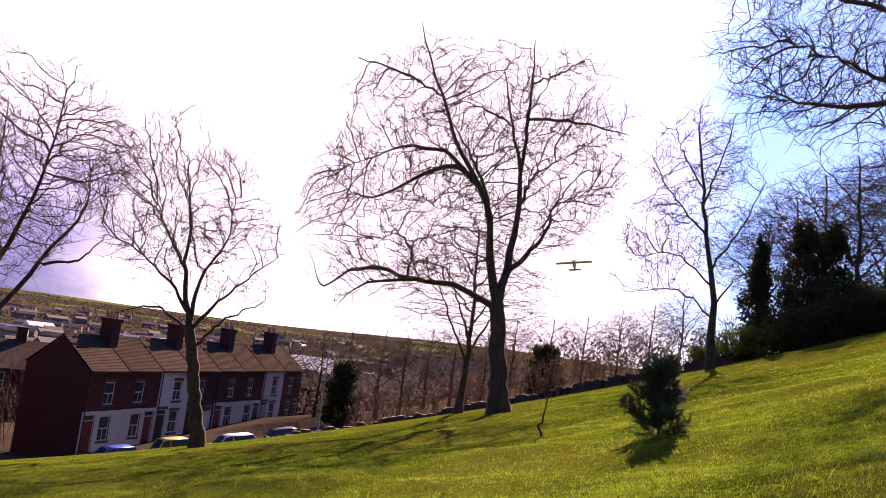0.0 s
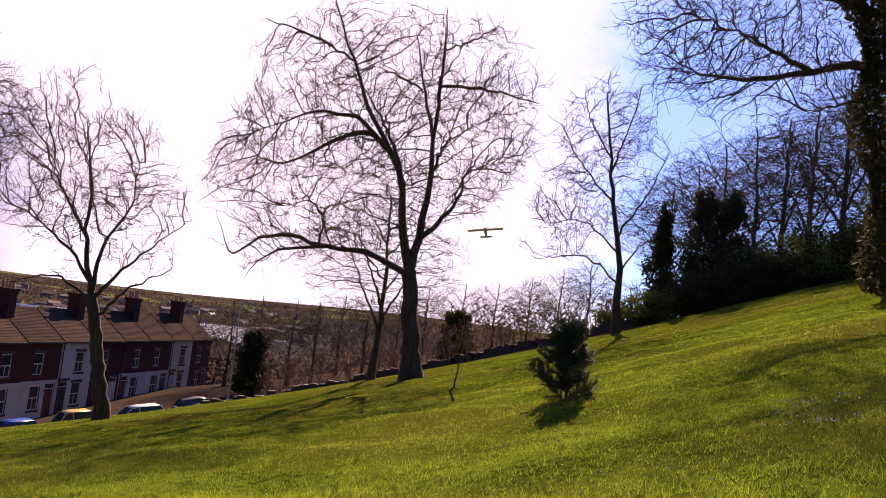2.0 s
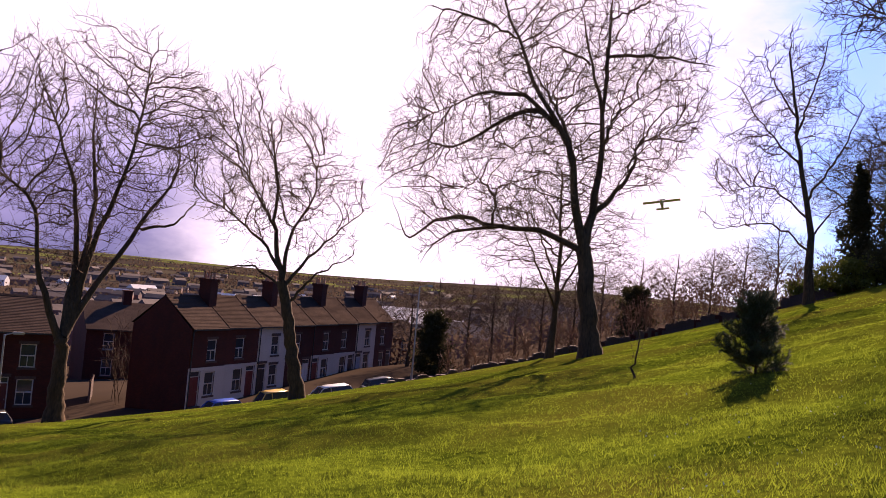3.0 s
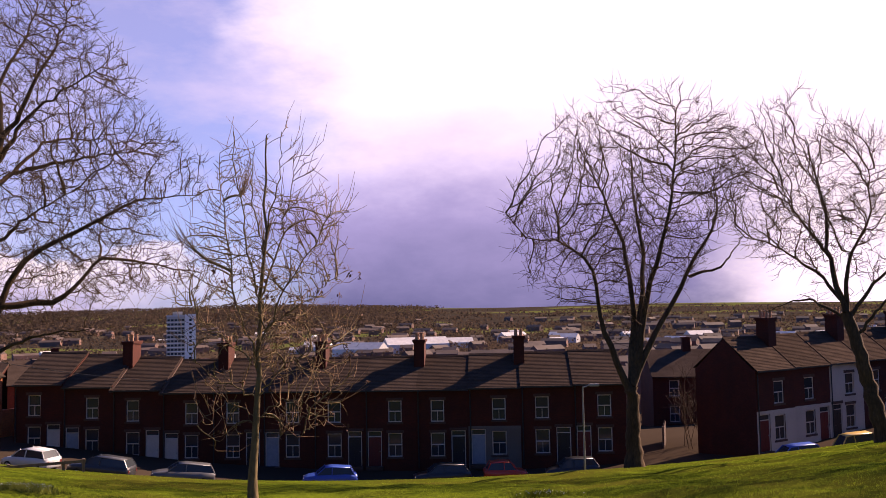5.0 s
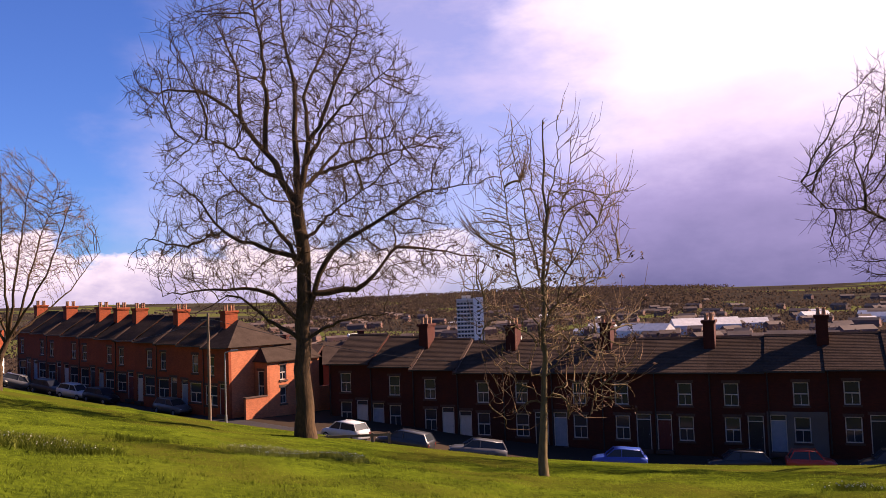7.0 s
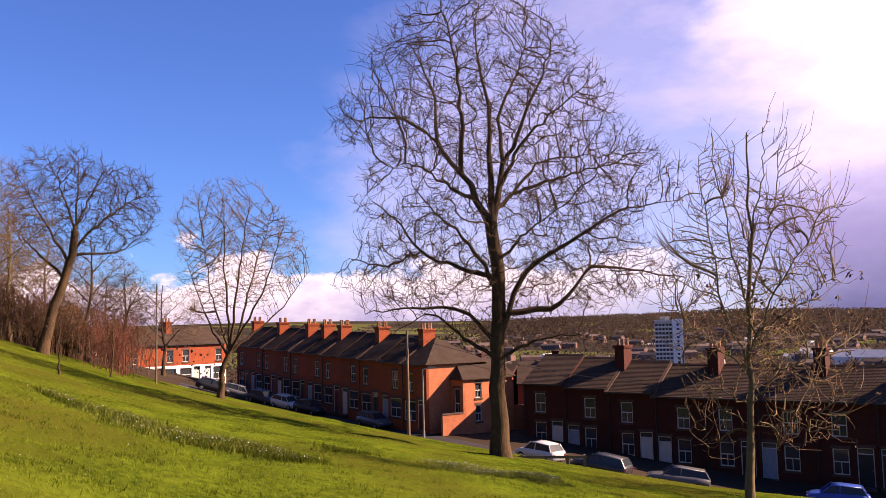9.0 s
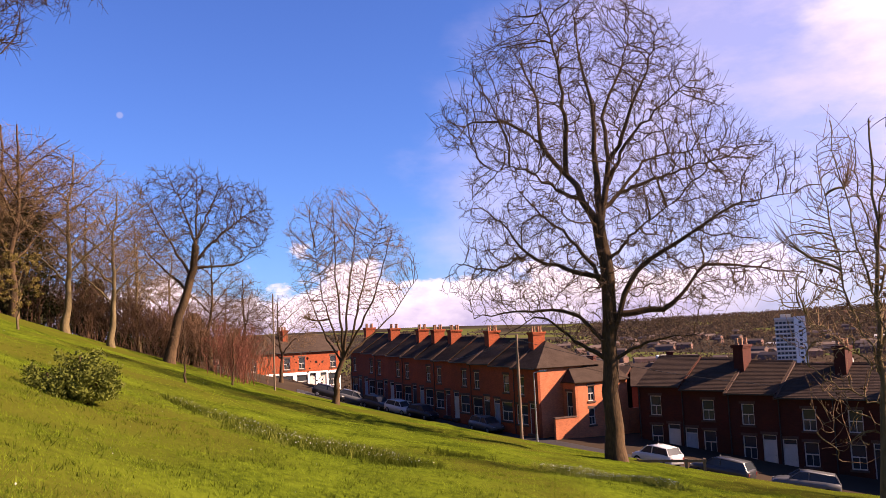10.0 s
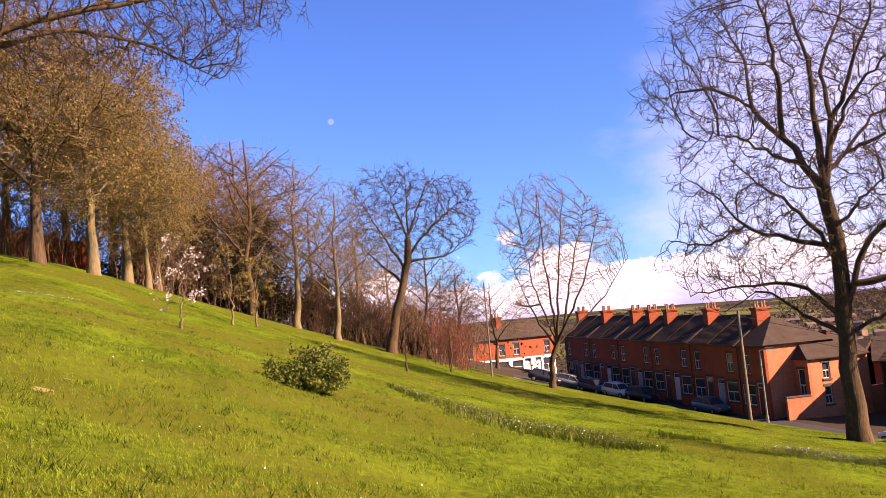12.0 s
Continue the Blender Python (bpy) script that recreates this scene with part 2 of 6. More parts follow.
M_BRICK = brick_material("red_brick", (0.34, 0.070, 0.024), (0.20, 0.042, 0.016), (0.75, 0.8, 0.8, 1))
# Lighter copy of red_brick: sunlight on gable and wing put into the colour.
M_BRICK_SUNLIT = brick_material("sunlit_pale_brick", (0.50, 0.165, 0.080), (0.34, 0.10, 0.046), (0.8, 0.85, 0.85, 1))
# Darker red brick for the park-side, mixed and rear houses.
M_BRICK_DK = brick_material("dark_red_brick", (0.085, 0.017, 0.008), (0.045, 0.010, 0.006), (0.75, 0.8, 0.8, 1))
M_RENDER = material("cream_render", (0.50, 0.45, 0.38), (0.36, 0.32, 0.27), scale=0.7, fine=16, rough=0.9, bump=0.15, vary=0.05)
M_RENDER_DULL = material("dull_painted_render", (0.14, 0.12, 0.105), (0.09, 0.08, 0.07), scale=0.7, fine=16, rough=0.9, bump=0.15)
M_SLATE = material("roof_slate", (0.078, 0.055, 0.043), (0.036, 0.026, 0.021), scale=0.9, fine=9, rough=0.95, spec=0.0, bump=0.4, vary=0.1, stretch=(1, 1, 3))
M_STONE = material("sandstone_trim", (0.10, 0.055, 0.04), (0.05, 0.03, 0.022), scale=2, fine=15)
M_WHITE = material("white_paint", (0.56, 0.52, 0.47), (0.38, 0.35, 0.31), scale=1.5, fine=20, rough=0.5, bump=0.05)
M_BAY = material("white_bay_paint", (0.78, 0.76, 0.72), (0.6, 0.58, 0.54), rough=0.6, bump=0.05)
M_GREYDOOR = material("grey_blue_paint", (0.25, 0.30, 0.36), (0.16, 0.2, 0.25), rough=0.5, bump=0.05)
M_REDDOOR = material("dark_red_paint", (0.16, 0.02, 0.02), (0.09, 0.012, 0.012), rough=0.45, bump=0.05)
M_BLACKDOOR = material("black_paint", (0.025, 0.025, 0.03), (0.012, 0.012, 0.015), rough=0.4, bump=0.05)
M_CURTAIN = material("pale_curtain", (0.19, 0.165, 0.14), (0.08, 0.07, 0.06), scale=3, fine=20, bump=0)
M_GLASS = glass_material()
M_POT = material("clay_pot", (0.42, 0.22, 0.12), (0.25, 0.13, 0.08), scale=3, fine=20)
M_POST = material("weathered_wood", (0.20, 0.14, 0.095), (0.10, 0.07, 0.05), scale=2, fine=16, stretch=(1, 1, 0.2))
M_IRON = material("dark_painted_iron", (0.035, 0.035, 0.035), (0.02, 0.02, 0.02), rough=0.5, bump=0.05, metal=0.2)
M_GALV = material("galvanised_steel", (0.34, 0.35, 0.36), (0.22, 0.23, 0.24), rough=0.45, bump=0.05, metal=0.7)
M_TYRE = material("tyre_rubber", (0.02, 0.02, 0.02), (0.012, 0.012, 0.012), rough=0.9)
M_TOWN = material("far_brick_walls", (0.20, 0.10, 0.075), (0.10, 0.06, 0.05), scale=0.03, fine=0.2, bump=0)
M_TOWNROOF = material("far_roofs", (0.12, 0.08, 0.065), (0.06, 0.042, 0.036), scale=0.02, fine=0.15, bump=0)
M_SHED = material("pale_metal_roof", (0.58, 0.55, 0.52), (0.40, 0.38, 0.36), scale=0.05, fine=0.4, rough=0.35, bump=0)
M_WOOD_FAR = material("far_woodland", (0.088, 0.062, 0.044), (0.060, 0.042, 0.032), scale=0.05, fine=0.3, bump=0, spec=0.0)
let_light_through(M_WOOD_FAR, 0.4)


def paint(name, c):
    m = material(name, c, tuple(k * 0.85 for k in c), scale=2, fine=30, rough=0.3, bump=0, spec=0.3)
    m.node_tree.nodes["Principled BSDF"].inputs["Coat Weight"].default_value = 0.25
    return m


# ---------------------------------------------------------------- mesh helpers
def mesh_from(name, verts, faces, mat, smooth=False):
    me = bpy.data.meshes.new(name)
    verts = np.asarray(verts, dtype=np.float32)
    faces = np.asarray(faces, dtype=np.int32)
    k = faces.shape[1]
    me.vertices.add(len(verts))
    me.vertices.foreach_set("co", verts.ravel())
    me.loops.add(faces.size)
    me.loops.foreach_set("vertex_index", faces.ravel())
    me.polygons.add(len(faces))
    me.polygons.foreach_set("loop_start", np.arange(0, faces.size, k, dtype=np.int32))
    me.polygons.foreach_set("loop_total", np.full(len(faces), k, dtype=np.int32))
    if smooth:
        me.polygons.foreach_set("use_smooth", np.ones(len(faces), dtype=bool))
    me.update()
    me.validate()
    me.materials.append(mat)
    return me


class Solid:
    """Gathers boxes, prisms and tubes into one mesh."""

    def __init__(self):
        self.v, self.f = [], []

    def add(self, verts, faces):
        k = len(self.v)
        self.v += [tuple(p) for p in verts]
        self.f += [tuple(k + i for i in f) for f in faces]
        return self

    def box(self, x0, x1, y0, y1, z0, z1):
        return self.add([(x, y, z) for z in (z0, z1) for x, y in ((x0, y0), (x1, y0), (x1, y1), (x0, y1))],
                        [(3, 2, 1, 0), (4, 5, 6, 7), (0, 1, 5, 4), (1, 2, 6, 5), (2, 3, 7, 6), (3, 0, 4, 7)])

    def prism(self, outline, x0, x1):
        """An outline of (y, z) drawn along x."""
        k = len(outline)
        return self.add([(x, y, z) for x in (x0, x1) for y, z in outline],
                        [tuple(range(k)), tuple(range(2 * k - 1, k - 1, -1))] + [(i, k + i, k + (i + 1) % k, (i + 1) % k) for i in range(k)])

    def tube(self, a, b, r0, r1=None, sides=10):
        a, b = Vector(a), Vector(b)
        r1 = r0 if r1 is None else r1
        q = (b - a).to_track_quat("Z", "Y")
        ring = [q @ Vector((math.cos(math.tau * i / sides), math.sin(math.tau * i / sides), 0)) for i in range(sides)]
        return self.add([a + p * r0 for p in ring] + [b + p * r1 for p in ring],
                        [tuple(range(sides - 1, -1, -1)), tuple(range(sides, 2 * sides))] + [(i, (i + 1) % sides, sides + (i + 1) % sides, sides + i) for i in range(sides)])

    def mesh(self, name, mat, bevel=0.0, smooth=False):
        me = bpy.data.meshes.new(name)
        me.from_pydata(self.v, [], self.f)
        bm = bmesh.new()
        bm.from_mesh(me)
        bmesh.ops.recalc_face_normals(bm, faces=bm.faces)
        if bevel:
            bmesh.ops.bevel(bm, geom=bm.edges[:], offset=bevel, segments=2, affect="EDGES", clamp_overlap=True)
        bm.to_mesh(me)
        bm.free()
        if smooth:
            me.polygons.foreach_set("use_smooth", [True] * len(me.polygons))
        me.materials.append(mat)
        return me


def thing(name, m, label, category, group="", kind=""):
    ob = new(name)
    ob.empty_display_size = 0.2
    ob.matrix_world = m
    return tagged(ob, label, category, group, kind)


def part(name, me, parent, label="", m=None):
    ob = new(name, me)
    ob.parent = parent
    if m is not None:
        ob.matrix_basis = m
    return tagged(ob, label)


# ---------------------------------------------------------------- the lie of the land
REACH_AZ = [-180, -90, -75, -60, -50, -40, -25, 0, 15, 21, 26, 33, 40, 47, 54, 62, 75, 100, 180]
REACH_R = [60, 60, 60, 60, 58, 54, 48, 46, 46, 49, 56, 70, 82, 84, 76, 64, 54, 50, 60]
DROP_AZ = [-180, -58, -42, -25, 0, 14, 26, 40, 50, 180]
DROP = [0, 0, 1.5, 2.1, 2.2, 2.0, 1.1, 0.5, 0, 0]


def reach(az):
    return np.interp(az, REACH_AZ, REACH_R)


def rim_angle(az):
    el = -11 + 23 * (1 - np.cos(np.radians(az + 3))) + 0.35 * np.clip((az - 10) / 12.0, 0, 1)
    return np.where(el > 4, 4 + 4.0 * np.tanh((el - 4) / 4.0), el)


def height(x, y):
    """The ground's height: a bowl of lawn, a bank down to the road, houses on a shelf, the valley and far hills."""
    x, y = np.asarray(x, dtype=float), np.asarray(y, dtype=float)
    r, az = np.hypot(x, y), np.degrees(np.arctan2(-x, y))
    rim = reach(az)
    top = EYE + rim * np.tan(np.radians(rim_angle(az)))
    s = np.clip(r / rim, 0, 1)
    z = top * s ** 1.08
    z = z + 0.10 * np.sin(x * 0.33 + 1.1) * np.sin(y * 0.27) * np.clip(r / 12, 0, 1) * np.clip((rim - r) / 6, 0, 1)
    rough = np.sin(1.1 * x + 0.6 * y) * np.sin(0.8 * y - 0.45 * x + 2) + 0.5 * np.sin(2.1 * x - 1.2 * y + 1) * np.sin(1.5 * y + 0.7 * x)
    z = z + 0.075 * rough * np.clip((r - 1) / 6, 0, 1) * np.clip((rim - r) / 6, 0, 1)
    out = r - rim
    step = np.interp(az, DROP_AZ, DROP)
    ease = np.clip(out / 2.2, 0, 1)
    z = z - step * ease * ease * (3 - 2 * ease)
    side = np.clip((np.abs(az - 2) - 48) / 14, 0, 1)
    past = np.clip(out - (30 + 40 * side), 0, None)
    floor_z = -34 - 8 * np.sin(np.radians(az) * 1.7)
    fall = 1 - np.exp(-past / 170.0)
    z = z + (floor_z - z) * fall
    far = np.clip((r - 900) / 2600, 0, 1)
    hills = 20 + 11 * np.sin(np.radians(az) * 5 + 0.6) + 6 * np.sin(np.radians(az) * 13) + 40 * np.exp(-((az - 50) / 20.0) ** 2)
    return z + (hills + 26) * far ** 1.5


def spot_at(az, r, sink=0.0):
    x, y = -r * math.sin(radians(az)), r * math.cos(radians(az))
    return Vector((x, y, float(height(x, y)) - sink))


def build_ground():
    azs = np.concatenate([np.arange(-180, -95, 5.0), np.arange(-95, 95, 0.8), np.arange(95, 180, 5.0)])
    inner = np.concatenate([[0.0], np.linspace(0.02, 1, 100)])
    outer = np.concatenate([np.array([0.6, 1.2, 1.8, 2.4, 4, 7, 10, 14, 20, 28, 36, 48, 62, 80, 105, 135, 170, 220, 290, 380, 500, 650, 850, 1100, 1400, 1800, 2300, 2900, 3600, 4600])])
    rows = []
    for s in inner:
        rows.append(reach(azs) * s)
    for o in outer:
        rows.append(reach(azs) + o)
    r = np.array(rows)
    x, y = -r * np.sin(np.radians(azs)), r * np.cos(np.radians(azs))
    z = height(x, y)
    n, k = r.shape[1], r.shape[0]
    v = np.stack([x, y, z], -1).reshape(-1, 3)
    i, j = np.meshgrid(np.arange(k - 1), np.arange(n), indexing="ij")
    f = np.stack([i * n + j, i * n + (j + 1) % n, (i + 1) * n + (j + 1) % n, (i + 1) * n + j], -1).reshape(-1, 4)[:, ::-1]
    me = mesh_from("ground", v, f, M_GRASS, smooth=True)
    me.materials.append(M_VALLEY)
    me.materials.append(M_FIELD)
    ring = np.repeat(np.arange(k - 1), n)
    rr = r[:-1].reshape(-1)
    idx = np.where(ring < len(inner) + 3, 0, 1)
    idx = np.where(rr > 850, 2, idx)
    me.polygons.foreach_set("material_index", idx.astype(np.int32))
    ob = tagged(new("ground", me), "sloping green park lawn above a wooded valley", "lawn", kind="structure")
    return ob


build_ground()


def strip(name, mat, near, far, lift, az0, az1, label, thick=0.0):
    """A band that follows the lawn's foot between two offsets from it."""
    azs = np.arange(az0, az1, 0.7)
    v, f = [], []
    for a in azs:
        for o in (near, (near + far) / 2, far):
            r = float(reach(a)) + o
            p = spot_at(a, r)
            v.append((p.x, p.y, p.z + lift))
    n = len(azs)
    for i in range(n - 1):
        for j in range(2):
            f.append((3 * i + j, 3 * i + j + 1, 3 * i + j + 4, 3 * i + j + 3))
    if thick:
        k = len(v)
        v += [(x, y, z - thick) for x, y, z in v]
        for i in range(n - 1):
            f.append((3 * i, 3 * i + 3, k + 3 * i + 3, k + 3 * i))
            f.append((3 * i + 5, 3 * i + 2, k + 3 * i + 2, k + 3 * i + 5))
    return tagged(new(name, mesh_from(name, v, f, mat)), label, name, kind="structure")


strip("road", M_ASPHALT, 3.6, 10.5, 0.03, -46, 44, "grey asphalt street curving round the foot of the lawn")
strip("pavement", M_PAVING, 2.0, 3.4, 0.13, -46, 44, "pale paved footway along the foot of the lawn", 0.3)
strip("kerb", M_KERB, 3.4, 3.58, 0.13, -46, 44, "stone kerb along the street", 0.3)

# ---------------------------------------------------------------- trees
def resample(pts, k):
    pts = np.asarray(pts, dtype=float)
    d = np.concatenate([[0], np.cumsum(np.linalg.norm(np.diff(pts, axis=0), axis=1))])
    # smooth curve through the points
    t = np.linspace(0, d[-1], k)
    tang = np.gradient(pts, d, axis=0) if len(pts) > 2 else np.tile((pts[-1] - pts[0]) / d[-1], (len(pts), 1))
    i = np.clip(np.searchsorted(d, t, side="right") - 1, 0, len(d) - 2)
    h = d[i + 1] - d[i]
    u = ((t - d[i]) / h)[:, None]
    h = h[:, None]
    return ((2 * u ** 3 - 3 * u ** 2 + 1) * pts[i] + (u ** 3 - 2 * u ** 2 + u) * h * tang[i] * 0.8
            + (-2 * u ** 3 + 3 * u ** 2) * pts[i + 1] + (u ** 3 - u ** 2) * h * tang[i + 1] * 0.8)


def tubes(paths, radii, sides):
    """Tapered tubes along many polylines at once: vertices and faces."""
    n, k, _ = paths.shape
    d = paths[:, -1] - paths[:, 0]
    d /= np.linalg.norm(d, axis=1, keepdims=True) + 1e-9
    ref = np.where(np.abs(d[:, 2:3]) > 0.9, np.array([[1.0, 0, 0]]), np.array([[0, 0, 1.0]]))
    a = np.cross(d, ref)
    a /= np.linalg.norm(a, axis=1, keepdims=True) + 1e-9
    b = np.cross(d, a)
    ang = np.arange(sides) * 2 * np.pi / sides
    ring = a[:, None, :] * np.cos(ang)[None, :, None] + b[:, None, :] * np.sin(ang)[None, :, None]
    v = paths[:, :, None, :] + ring[:, None, :, :] * radii[:, :, None, None]
    base = (np.arange(n) * k * sides)[:, None, None]
    i, j = np.meshgrid(np.arange(k - 1), np.arange(sides), indexing="ij")
    q = np.stack([i * sides + j, i * sides + (j + 1) % sides, (i + 1) * sides + (j + 1) % sides, (i + 1) * sides + j], -1).reshape(1, -1, 4)
    return v.reshape(-1, 3), (q + base).reshape(-1, 4)


def sprout(rng, paths, radii, per, length, spread, lift, k, start=0.2, thin=0.5, wander=0.12):
    """Side shoots along every path: polylines that leave it at an angle and bend upward."""
    n, kk, _ = paths.shape
    span = np.linalg.norm(np.diff(paths, axis=1), axis=2).sum(1)
    who = np.sort(rng.choice(n, n * per, p=span / span.sum()))
    m = len(who)
    t = start + (1 - start) * rng.random(m) ** 0.78
    pos = t * (kk - 1)
    i = np.minimum(pos.astype(int), kk - 2)
    u = (pos - i)[:, None]
    p = paths[who, i] * (1 - u) + paths[who, i + 1] * u
    tan = paths[who, i + 1] - paths[who, i]
    tan /= np.linalg.norm(tan, axis=1, keepdims=True) + 1e-9
    r = radii[who, i] * (1 - u[:, 0]) + radii[who, i + 1] * u[:, 0]
    side = rng.normal(size=(m, 3))
    side -= (side * tan).sum(1, keepdims=True) * tan
    side /= np.linalg.norm(side, axis=1, keepdims=True) + 1e-9
    a = np.radians(rng.normal(spread, 11, m))[:, None]
    d = tan * np.cos(a) + side * np.sin(a)
    whole = span[who]
    ln = (length * np.clip(whole, 0.5, 8) * (1.12 - 0.58 * t) * rng.uniform(0.6, 1.35, m))[:, None]
    out = np.empty((m, k, 3))
    out[:, 0] = p
    for s in range(1, k):
        d = d + rng.normal(size=(m, 3)) * wander + np.array([0, 0, lift])
        d /= np.linalg.norm(d, axis=1, keepdims=True)
        out[:, s] = out[:, s - 1] + d * ln / (k - 1)
    r0 = np.minimum(r * 0.75, r * thin + 0.004)
    rad = r0[:, None] * np.linspace(1, 0.35, k)[None, :]
    return out, rad


def trunk_path(pts, r0, r1, rng, k=12, depth=0.0):
    """A guide of (across, up) points; depth tells how far its end leans away from or toward the lawn."""
    pts = np.asarray(pts, dtype=float)
    s = np.linspace(0, 1, len(pts))
    p3 = np.stack([pts[:, 0], depth * s, pts[:, 1]], 1)
    p = resample(p3, k)
    p[1:-1] += rng.normal(size=(k - 2, 3)) * 0.05
    return p, r0 + (r1 - r0) * np.linspace(0, 1, k) ** 0.65


def inside(poly, x, z):
    """Which of the points (x, z) lie within an outline."""
    hit = np.zeros(len(x), dtype=bool)
    for (x0, z0), (x1, z1) in zip(poly, poly[1:] + poly[:1]):
        cross = (z0 > z) != (z1 > z)
        hit ^= cross & (x < (x1 - x0) * (z - z0) / (z1 - z0 + 1e-9) + x0)
    return hit


def crown_points(rng, poly, n, deep):
    """Points that fill a crown: within its outline across and up, and rounded front to back."""
    a = np.array(poly)
    zs = np.linspace(a[:, 1].min(), a[:, 1].max(), 40)
    grid = np.linspace(a[:, 0].min(), a[:, 0].max(), 160)
    lo, hi = [], []
    for z in zs:
        g = grid[inside(poly, grid, np.full(160, z))]
        lo.append(g.min() if len(g) else np.nan)
        hi.append(g.max() if len(g) else np.nan)
    lo, hi = np.array(lo), np.array(hi)
    ok = ~np.isnan(lo)
    x, z = rng.uniform(a[:, 0].min(), a[:, 0].max(), n * 3), rng.uniform(zs[0], zs[-1], n * 3)
    keep = inside(poly, x, z)
    x, z = x[keep][:n], z[keep][:n]
    l, h = np.interp(z, zs[ok], lo[ok]), np.interp(z, zs[ok], hi[ok])
    u = np.clip((x - (l + h) / 2) / np.maximum((h - l) / 2, 0.3), -1, 1)
    edge = np.clip(np.minimum(z - zs[0], zs[-1] - z) / 3.0, 0.25, 1)
    y = rng.uniform(-1, 1, len(x)) * (h - l) / 2 * deep * np.sqrt(1.05 - u * u) * edge
    p = np.stack([x, y, z], 1) + rng.normal(size=(len(x), 3)) * 0.22
    mid = np.array([(a[:, 0].min() + a[:, 0].max()) / 2, 0, (zs[0] + zs[-1]) / 2])
    p = mid + (p - mid) * 0.955
    size = (zs[-1] - zs[0]) / 15.0
    for c in p[rng.integers(0, len(p), 46)]:
        p = p[np.linalg.norm((p - c) / np.array([1, 1.6, 0.8]), axis=1) > rng.uniform(0.5, 1.25) * size]
    return p


def colonise(rng, nodes, parent, goals, step, reach_m, kill, lift, wander, heart, outward, turns=90):
    """Branches grow step by step toward the free points of the crown until each point is reached."""
    nodes, parent = [np.asarray(p) for p in nodes], list(parent)
    far = np.full(len(goals), 1e9)
    near = np.zeros(len(goals), dtype=int)
    fresh, first = np.array(nodes), 0
    for _ in range(turns):
        g, q = goals.astype(np.float32), fresh.astype(np.float32)
        d = (q * q).sum(1)[None, :] - 2 * g @ q.T
        k = d.argmin(1)
        dk = np.linalg.norm(goals - fresh[k], axis=1)
        better = dk < far
        far[better], near[better] = dk[better], k[better] + first
        live = far > kill
        goals, far, near = goals[live], far[live], near[live]
        if not len(goals):
            break
        pull = far < reach_m
        if not pull.any():
            break
        who, inv = np.unique(near[pull], return_inverse=True)
        base = np.array([nodes[w] for w in who])
        to = goals[pull] - base[inv]
        to /= np.linalg.norm(to, axis=1, keepdims=True)
        way = np.zeros((len(who), 3))
        np.add.at(way, inv, to)
        back = np.array([nodes[w] - nodes[parent[w]] if parent[w] >= 0 else (0, 0, step) for w in who])
        way = way / (np.linalg.norm(way, axis=1, keepdims=True) + 1e-9) + 0.35 * back / (np.linalg.norm(back, axis=1, keepdims=True) + 1e-9)
        away = base - heart
        way += rng.normal(size=way.shape) * wander + np.array([0, 0, lift]) + outward * away / (np.linalg.norm(away, axis=1, keepdims=True) + 1e-9)
        way /= np.linalg.norm(way, axis=1, keepdims=True) + 1e-9
        first = len(nodes)
        fresh = base + way * step
        nodes += list(fresh)
        parent += [int(w) for w in who]
    return np.array(nodes), np.array(parent)


def chains(nodes, parent, tip, power=2.35):
    """The children of every node, and radii that add up from the tips toward the trunk."""
    n = len(nodes)
    area = np.zeros(n)
    for i in range(n - 1, -1, -1):
        if area[i] == 0:
            area[i] = tip ** power
        if parent[i] >= 0:
            area[parent[i]] += area[i]
    kids = [[] for _ in range(n)]
    for i in range(n):
        if parent[i] >= 0:
            kids[parent[i]].append(i)
    r = area ** (1 / power)
    return kids, r


